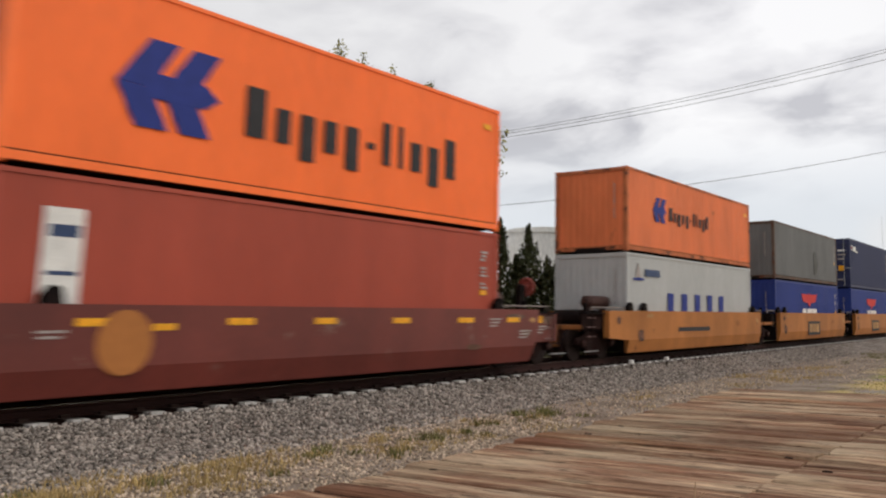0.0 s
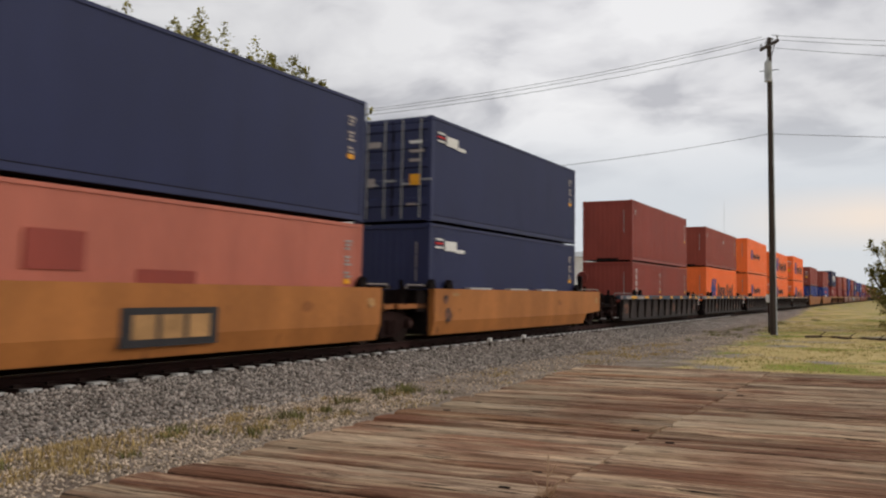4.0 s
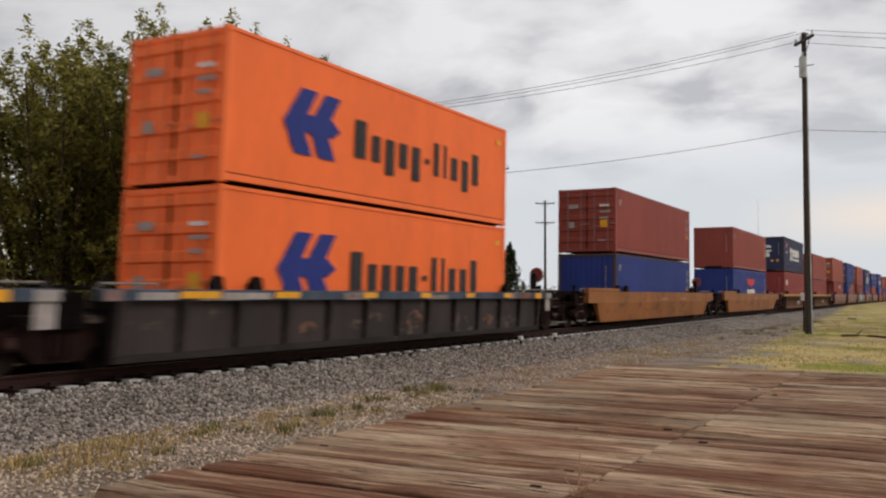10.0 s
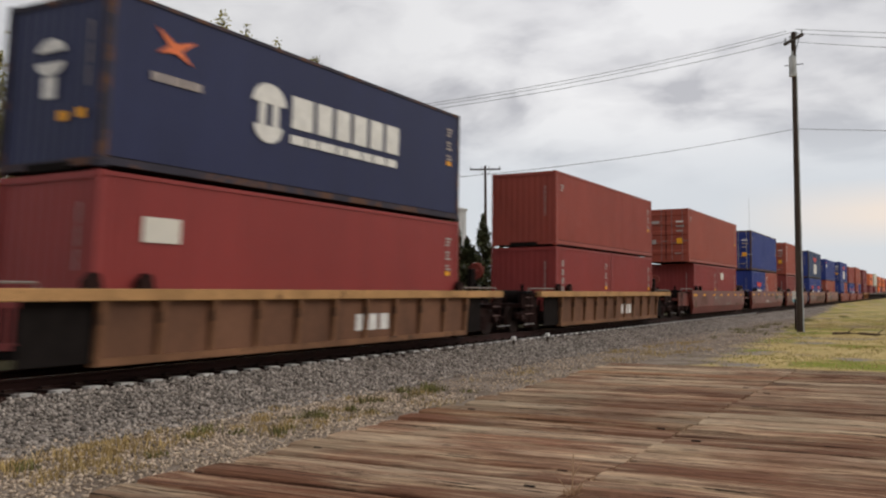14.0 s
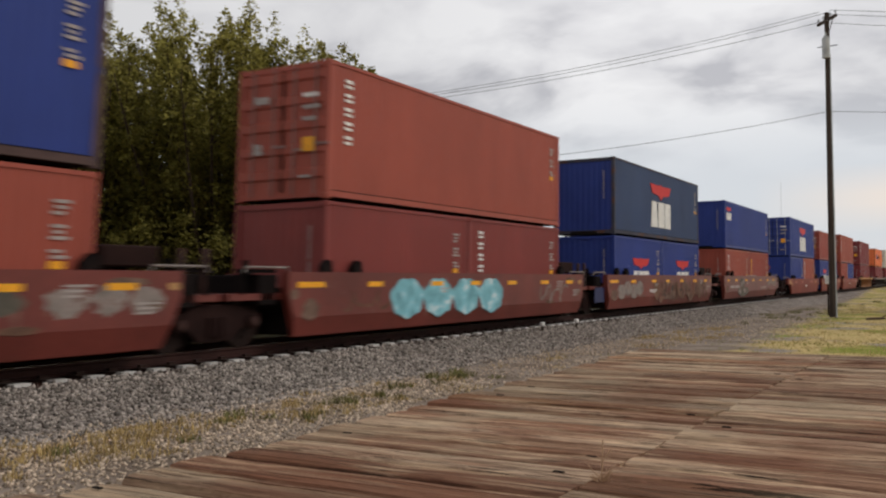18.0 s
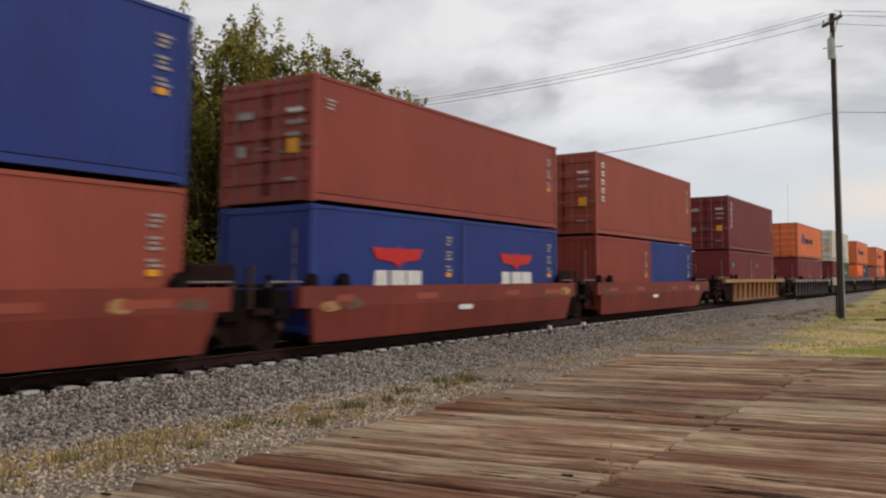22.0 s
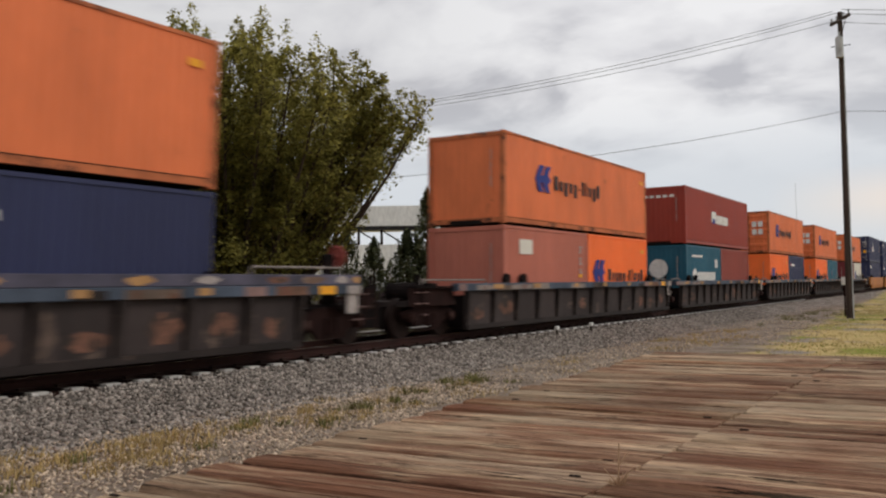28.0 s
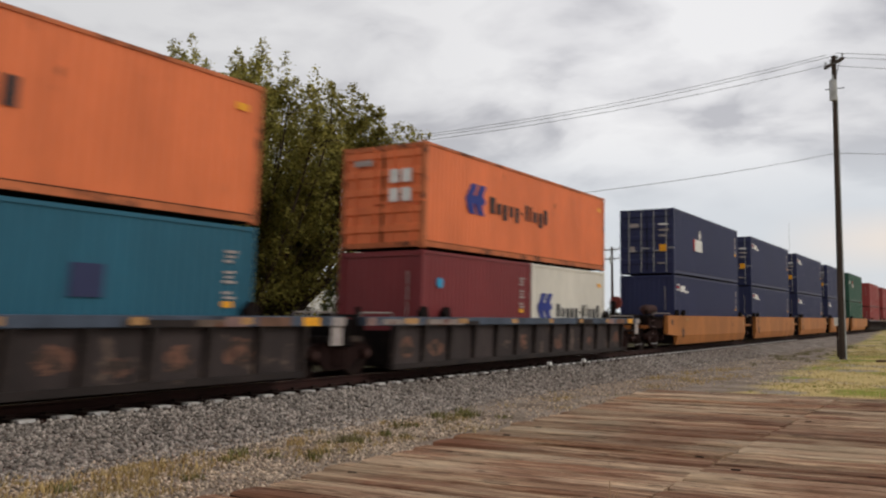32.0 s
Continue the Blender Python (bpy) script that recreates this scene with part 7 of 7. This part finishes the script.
def car_marks(car, style, i):
    """Reflectors, data panels, emblem plates and spray paint on the near side of a car."""
    t0, t1, b0, b1 = car["ends"]
    top = STYLE[style]["top"]
    rng = random.Random(100 + i)
    if style == "smooth_yellow":
        for y, z, w, h, mt in ((t0 + 0.45, top - 0.42, 0.36, 0.30, GRAFFITI_RUST), (b0 + 0.5, top - 0.98, 0.52, 0.50, GRAFFITI_RUST), (0.9, top - 0.22, 0.6, 0.14, DUSTY_TAN), (9.6, top - 0.55, 0.5, 0.26, CAR_OCHRE), (t1 - 0.7, top - 0.5, 0.4, 0.3, DUSTY_TAN)):
            worn(car, rng, y + rng.uniform(-0.05, 0.05), z, w, h, mt)
        if i in (2, 3, 4):
            car_mark(car, 4.7, 7.0, top - 1.05, top - 0.40, BLACK_MARK, "emblem_plate", 1.440, "dark-framed emblem plate")
            for k in range(3):
                car_mark(car, 4.95 + k * 0.65, 5.48 + k * 0.65, top - 0.92, top - 0.52, DUSTY_TAN, "lettering_bar", 1.446)
        elif i == 1:
            car_mark(car, 3.6, 6.6, top - 0.66, top - 0.52, BLACK_MARK, "lettering_bar")
        elif i == 5:
            for y in (2.2, 5.2, 8.0):
                bm = bmesh.new()
                box(bm, 1.24, 1.44, y, y + 1.5, top + 0.002, top + 0.05)
                part("sill_pad", bm, PAINT["pale"], car, "pale pad on the sill")
    elif style == "long_yellow":
        for y in (6.0, 9.5):
            car_mark(car, y, y + 1.0, top - 0.34, top - 0.26, DUSTY_TAN, "reflector", label="yellow reflector strip")
        bm = bmesh.new()
        box(bm, 1.25, 1.43, t0, -0.1, top + 0.002, top + 0.12, 0.02)
        part("sill_cap", bm, CAR_OCHRE, car)
    elif style == "brown":
        for y, w in ((-0.63 if i == 19 else -1.1, 0.55 if i == 19 else 0.85), (1.27, 0.55), (3.9, 0.55), (5.87, 0.55), (8.05, 0.55), (10.3, 0.6), (12.3, 0.55)):
            car_mark(car, y, y + w, top - 0.30, top - 0.19, YELLOW_MARK, "reflector", label="yellow reflector strip")
        if i == 16:
            data_lines(car, 4.8, 1.24, 1.4, 2, WHITE_MARK)
            data_lines(car, 6.2, 1.20, 0.9, 2, FADED_MARK)
            data_lines(car, 2.95, 1.44, 0.22, 3, FADED_MARK)
            worn(car, rng, 9.3, 1.18, 1.75, 0.62, GRAFFITI_GREEN, "dull grey-green sprayed shape")
            for k in range(3):
                worn(car, rng, 11.2 + k * 0.72, 1.22, 0.85, 0.55, GRAFFITI_GREY, "puffy grey sprayed shape")
            worn(car, rng, 1.0, 1.55, 1.3, 0.30, MURAL[0])
            worn(car, rng, 6.6, 1.50, 1.6, 0.26, MURAL[0])
        if i == 19:
            for y in (0.03, 1.22):
                car_mark(car, y, y + 1.04, 1.28, 1.42, FADED_MARK, "lettering_bar", 1.441)
            worn(car, rng, 1.6, 0.72, 3.3, 0.72, GRAFFITI_GREEN, "dull grey-green sprayed mural")
            worn(car, rng, 2.3, 1.20, 1.7, 0.70, GRAFFITI_GREEN, "dull grey-green sprayed mural")
            for y, z, w, h in ((2.5, 1.30, 0.7, 0.36), (3.1, 1.45, 0.7, 0.34), (2.0, 0.92, 0.8, 0.34), (3.3, 0.98, 0.8, 0.3)):
                worn(car, rng, y, z, w, h, GRAFFITI_GREY, "pale sprayed highlight", 0.003)
            data_lines(car, 8.35, 1.30, 2.0, 2, FADED_MARK)
            for k in range(4):
                worn(car, rng, 10.75 + k * 0.68, 1.28 + 0.05 * (k % 2), 0.8, 0.52, GRAFFITI_GREY, "puffy grey sprayed shape")
            bm = bmesh.new()
            box(bm, 1.24, 1.44, 5.05, 7.1, top + 0.002, top + 0.035)
            part("sill_pad", bm, FADED_MARK, car, "pale pad on the sill")
        worn(car, rng, -1.02, 0.98, 0.70, 0.48, MURAL[1], "tan square patch of worn paint")
        data_lines(car, 11.55, 1.74, 0.50, 3, FADED_MARK)
        data_lines(car, 12.85, 1.46, 0.55, 3, FADED_MARK)
        data_lines(car, 0.7 if i == 0 else 4.3, 1.60, 0.45, 2, FADED_MARK)
        for y, z, w, h, mt in ((-1.25, 1.40, 0.30, 0.25, MURAL[1]), (12.2, 1.70, 1.0, 0.16, MURAL[1]), (13.1, 1.30, 0.42, 0.20, MURAL[1]), (10.6, 1.05, 0.8, 0.14, MURAL[0]), (t1 - 0.35, 1.62, 0.3, 0.16, DUSTY_TAN)):
            worn(car, rng, y + rng.uniform(-0.15, 0.1), z, w, h, mt)
        if t1 > 13 and i in (0, 19):
            car_mark(car, 13.95, 14.35, 1.62, 1.80, YELLOW_MARK, "paint_patch", 1.216, "yellow patch on the end plate")
            car_mark(car, 14.40, 14.75, 1.60, 1.80, MURAL[1], "paint_patch", 1.216)
            data_lines(car, 13.9, 1.55, 0.75, 3, FADED_MARK, 1.216)
        if i == 18:
            # added plate in place of the blue container end that shows here
            car_mark(car, t0 - 0.95, t0 - 0.02, 0.98, 1.50, PAINT["navy"], "box_end_standin", 1.30, "dark blue stand-in for the container's lower end")
        if i == 0:
            bm = bmesh.new()
            bmesh.ops.create_cone(bm, cap_ends=True, segments=28, radius1=0.46, radius2=0.46, depth=0.01, matrix=Matrix.Translation((1.437, 2.05, 1.42)) @ Matrix.Rotation(math.pi / 2, 4, "Y"))
            part("round_emblem", bm, CAR_YELLOW, car, "worn round yellow emblem")
            car_mark(car, 2.5, 2.9, 1.58, 1.68, YELLOW_MARK, "reflector")
        else:
            def tag(y, z, w, h, mt, nm, lab):
                pts = [(y + w * (0.5 + 0.5 * math.cos(a) * (0.94 + 0.06 * math.cos(5 * a + i))), z + h * (0.5 + 0.5 * math.sin(a) * (0.93 + 0.07 * math.sin(7 * a)))) for a in [k * math.pi / 12 for k in range(24)]]
                bm = bmesh.new()
                prism(bm, pts, 0, 1.432, 1.439)
                part(nm, bm, mt, car, lab)
            if i == 17:
                for k in range(4):
                    tag(2.1 + k * 1.40, 0.90, 1.48, 0.97, GRAFFITI_CYAN, "graffiti", "puffy pale cyan sprayed letter shape")
            def scrawl(y, z, w, h, mt, wide, lab):
                turns, lean, ph, pz = rng.uniform(2.2, 4.2), rng.uniform(0.10, 0.22), rng.uniform(0, 6), rng.uniform(0, 6)
                path = [Vector((y + w * q / 40 + lean * math.sin(6.28 * turns * 0.9 * q / 40 + ph), z + h * (0.5 + 0.5 * math.sin(6.28 * turns * q / 40 + pz) * (0.75 + 0.25 * math.sin(q * 0.7))))) for q in range(41)]
                bm = bmesh.new()
                last = None
                for a, b in zip(path, path[1:]):
                    d = (b - a).normalized() if (b - a).length > 1e-5 else Vector((1, 0))
                    off = Vector((-d.y, d.x)) * wide * 0.5
                    pair = (bm.verts.new((1.438, a.x + off.x, max(0.75, min(top - 0.03, a.y + off.y)))), bm.verts.new((1.438, a.x - off.x, max(0.75, min(top - 0.03, a.y - off.y)))))
                    if last:
                        bm.faces.new((last[0], pair[0], pair[1], last[1]))
                    last = pair
                part("graffiti", bm, mt, car, lab)
            if i == 18:
                for k in range(6):
                    scrawl(4.2 + k * 1.4, 0.82 + rng.uniform(0, 0.1), rng.uniform(1.4, 2.2), rng.uniform(0.75, 1.0), MURAL[k % 2], rng.uniform(0.16, 0.34), "tan sprayed mural stroke")
                for k in range(6):
                    tag(5.2 + k * 1.3 + rng.uniform(-0.2, 0.2), rng.uniform(0.95, 1.3), rng.uniform(0.4, 0.8), rng.uniform(0.2, 0.45), GRAFFITI_RUST, "graffiti", "dull brown sprayed stroke")
                data_lines(car, 3.6, 1.36, 0.9, 2, WHITE_MARK, 1.440)
                for k in range(4):
                    tag(-0.3 + k * 0.72, 1.02 + 0.12 * (k % 2), 0.86, 0.60, GRAFFITI_GREY, "graffiti", "puffy grey sprayed letter shape")
                scrawl(-0.2, 1.08, 2.9, 0.5, MURAL[1], 0.06, "thin tan sprayed outline")
            for k in range(4):
                if i in (16, 18, 19):
                    continue
                if i == 17 and k in (1, 2):
                    continue
                scrawl(rng.uniform(-0.5, 1.0) + k * 3.4, rng.uniform(0.95, 1.15), rng.uniform(1.0, 2.3), rng.uniform(0.45, 0.75), rng.choice((GRAFFITI_GREY, GRAFFITI_GREY, MURAL[0])), rng.uniform(0.05, 0.09), "grey sprayed scrawl")
    elif style == "red_brown":
        for y in (0.6, 3.6, 8.2, 10.8):
            car_mark(car, y, y + rng.uniform(0.5, 1.3), top - 0.32, top - 0.18, PAINT["terracotta"], "paint_patch")
        for y in (t0 + 0.5, t0 + 1.3, t1 - 2.6, t1 - 1.3):
            w, h, z = rng.uniform(0.5, 1.0), rng.uniform(0.16, 0.34), top - rng.uniform(0.40, 0.55)
            pts = [(y + w * (0.5 + 0.5 * math.cos(a) * rng.uniform(0.7, 1.0)), z + h * (0.5 + 0.5 * math.sin(a) * rng.uniform(0.7, 1.0))) for a in [q * math.pi / 7 for q in range(14)]]
            bm = bmesh.new()
            prism(bm, pts, 0, 1.432, 1.438)
            part("paint_patch", bm, rng.choice((DUSTY_TAN, MURAL[0], FADED_MARK)), car, "pale worn paint patch")
        car_mark(car, 5.6, 6.3, top - 0.62, top - 0.5, WHITE_MARK, "lettering_bar")
    elif style == "ribbed_yellow":
        for k in range(3 if i < 20 else 0):
            car_mark(car, 7.15 + k * 0.5, 7.5 + k * 0.5, 0.98, 1.34, WHITE_MARK, "lettering_bar", 1.306)
    elif style == "ribbed_black":
        for y, w in ((-1.05, 0.95), (1.40, 0.75), (4.40, 0.55), (6.9, 0.5), (9.3, 0.5), (11.7, 0.5)):
            car_mark(car, y, y + w * (1.0 if i < 24 else 0.6), top - 0.15, top - 0.03, YELLOW_MARK if i < 24 else DUSTY_TAN, "reflector", 1.454, "yellow reflector strip" if i < 24 else "faded yellow reflector strip")
        for y, w in ((-1.95, 0.85), (0.0, 1.3)):
            car_mark(car, y, y + w, top - 0.17, top - 0.05, FADED_MARK if i < 24 else GRAFFITI_GREY, "paint_patch", 1.452)
        if i == 25:
            bm = bmesh.new()
            box(bm, 1.24, 1.446, t0, t1, top + 0.002, top + 0.18, 0.012)
            part("sill_cap", bm, BLUE_TRIM, car, "deep worn blue sill cap")
        if i == 26:
            bm = bmesh.new()
            box(bm, 1.24, 1.446, t0, t1, top + 0.002, top + 0.20, 0.012)
            part("sill_cap", bm, LILAC_TRIM, car, "deep weathered grey-blue sill cap")
            for y, w, mt in ((3.4, 0.8, FADED_MARK), (7.6, 0.7, DUSTY_TAN), (10.2, 0.6, DUSTY_TAN), (11.6, 0.6, FADED_MARK), (t1 - 2.9, 0.7, GRAFFITI_RUST), (t1 - 2.0, 0.9, MURAL[1]), (t1 - 0.9, 0.5, FADED_MARK), (t1 - 0.3, 0.28, DUSTY_TAN)):
                bm = bmesh.new()
                pts = [(y + w * (0.5 + 0.5 * math.cos(a) * rng.uniform(0.7, 1.0)), top + 0.10 + 0.085 * math.sin(a) * rng.uniform(0.6, 1.0)) for a in [q * math.pi / 7 for q in range(14)]]
                prism(bm, pts, 0, 1.447, 1.4505)
                part("paint_patch", bm, mt, car, "worn paint patch on the sill cap")
            bm = bmesh.new()
            pipe_run(bm, [(1.3, 13.05, top + 0.198), (1.3, 13.1, top + 0.34), (1.3, 15.7, top + 0.34), (1.3, 15.76, top + 0.198)], 0.026)
            part("handrail", bm, RAIL_BAR, car, "worn pale handrail")
        for k in (rng.sample(range(12), 3) if i < 24 else range(12) if i == 26 else [0, 1] + rng.sample(range(5, 12), 4)):
            pitch = (b1 - b0) / 12
            y, w, h = b0 + pitch * (k + rng.uniform(0.2, 0.34)), rng.uniform(0.6, 0.98), rng.uniform(0.35, 0.65)
            z = rng.uniform(0.80, 0.92)
            pts = [(y + w * (0.5 + 0.5 * math.cos(a) * rng.uniform(0.7, 1.0)), z + h * (0.5 + 0.5 * math.sin(a) * rng.uniform(0.65, 1.0))) for a in [q * math.pi / 9 for q in range(18)]]
            bm = bmesh.new()
            prism(bm, pts, 0, 1.301, 1.306)
            part("graffiti", bm, GRAFFITI_RUST, car, "faded sprayed scrawl")
        for y, w, mt in ((t1 - 0.45, 0.42, FADED_MARK), (t1 - 1.35, 0.5, YELLOW_MARK), (t1 - 2.6, 0.9, MURAL[0]), (t1 - 3.4, 0.55, WARM_BAR), (t0 + 0.05, 0.35, WARM_BAR)):
            car_mark(car, y, y + w, top - 0.185, top - 0.02, mt, "paint_patch", 1.452)
        car_mark(car, t1 - 0.40, t1 - 0.04, top - 0.58, top - 0.192, FADED_MARK, "end_placard", 1.40, "worn pale placard at the car's end")
        for k in range(5):
            y, w = rng.uniform(b0, b1 - 1.6), rng.uniform(0.3, 1.5)
            car_mark(car, y, y + w, top - 0.185, top - rng.uniform(0.02, 0.1), rng.choice((CAR_BLACK, GRAFFITI_GREY, RUSTED["grey"], CAR_BLACK)), "paint_patch", 1.449)


def build_train():
    n = len(TRAIN)
    for i, (u, style, joint, lower, upper) in enumerate(TRAIN):
        fg = u - (TRAIN[i - 1][0] + L40) if i else 8.0
        bg = TRAIN[i + 1][0] - (u + L40) if i < n - 1 else 8.0
        car = well_car(style, L40, fg, bg, bool(i and TRAIN[i - 1][2]), joint, "grey" if i == 24 else "ochre" if i == 23 else "")
        car_marks(car, style, i)
        put(car, u)
        y = u
        for colour, L, H, kind, door in lower:
            load(y, WELL_FLOOR + 0.002, colour, L, H, kind, door, "in the well of its car")
            y += L + 0.076
        base = WELL_FLOOR + 0.002 + lower[0][2] + 0.040
        colour, H, kind, door = upper
        long_box = L45 if i == 15 else L40
        load(u - (long_box - L40) * 0.75, base, colour, long_box, H, kind, door, "stacked on top of another")


build_train()


def travelled(t):
    return 16.443 * t + 0.0486 * t * t - 0.000221 * t ** 3


def motions():
    times = [2.0 * k for k in range(17)]
    for ob, u, z in MOVING:
        walk(ob, [(t, LINE @ pose(TRACK_X, u - travelled(t), z)) for t in times])
    # every wheelset rolls alike: one rolling for the leading axle, one for the trailing
    lead = {}
    for k, w in WHEELS:
        if k not in lead:
            dy = -0.89 if k == 0 else 0.89
            walk(w, [(f / FPS, pose(0, dy, 0, math.degrees(travelled(f / FPS) / 0.46) % 360, 0, 0)) for f in range(0, 32 * FPS + 1)])
            lead[k] = w
        else:
            w.rotation_mode = "QUATERNION"
            a = w.animation_data_create()
            a.action = lead[k].animation_data.action
            a.action_slot = lead[k].animation_data.action_slot


motions()
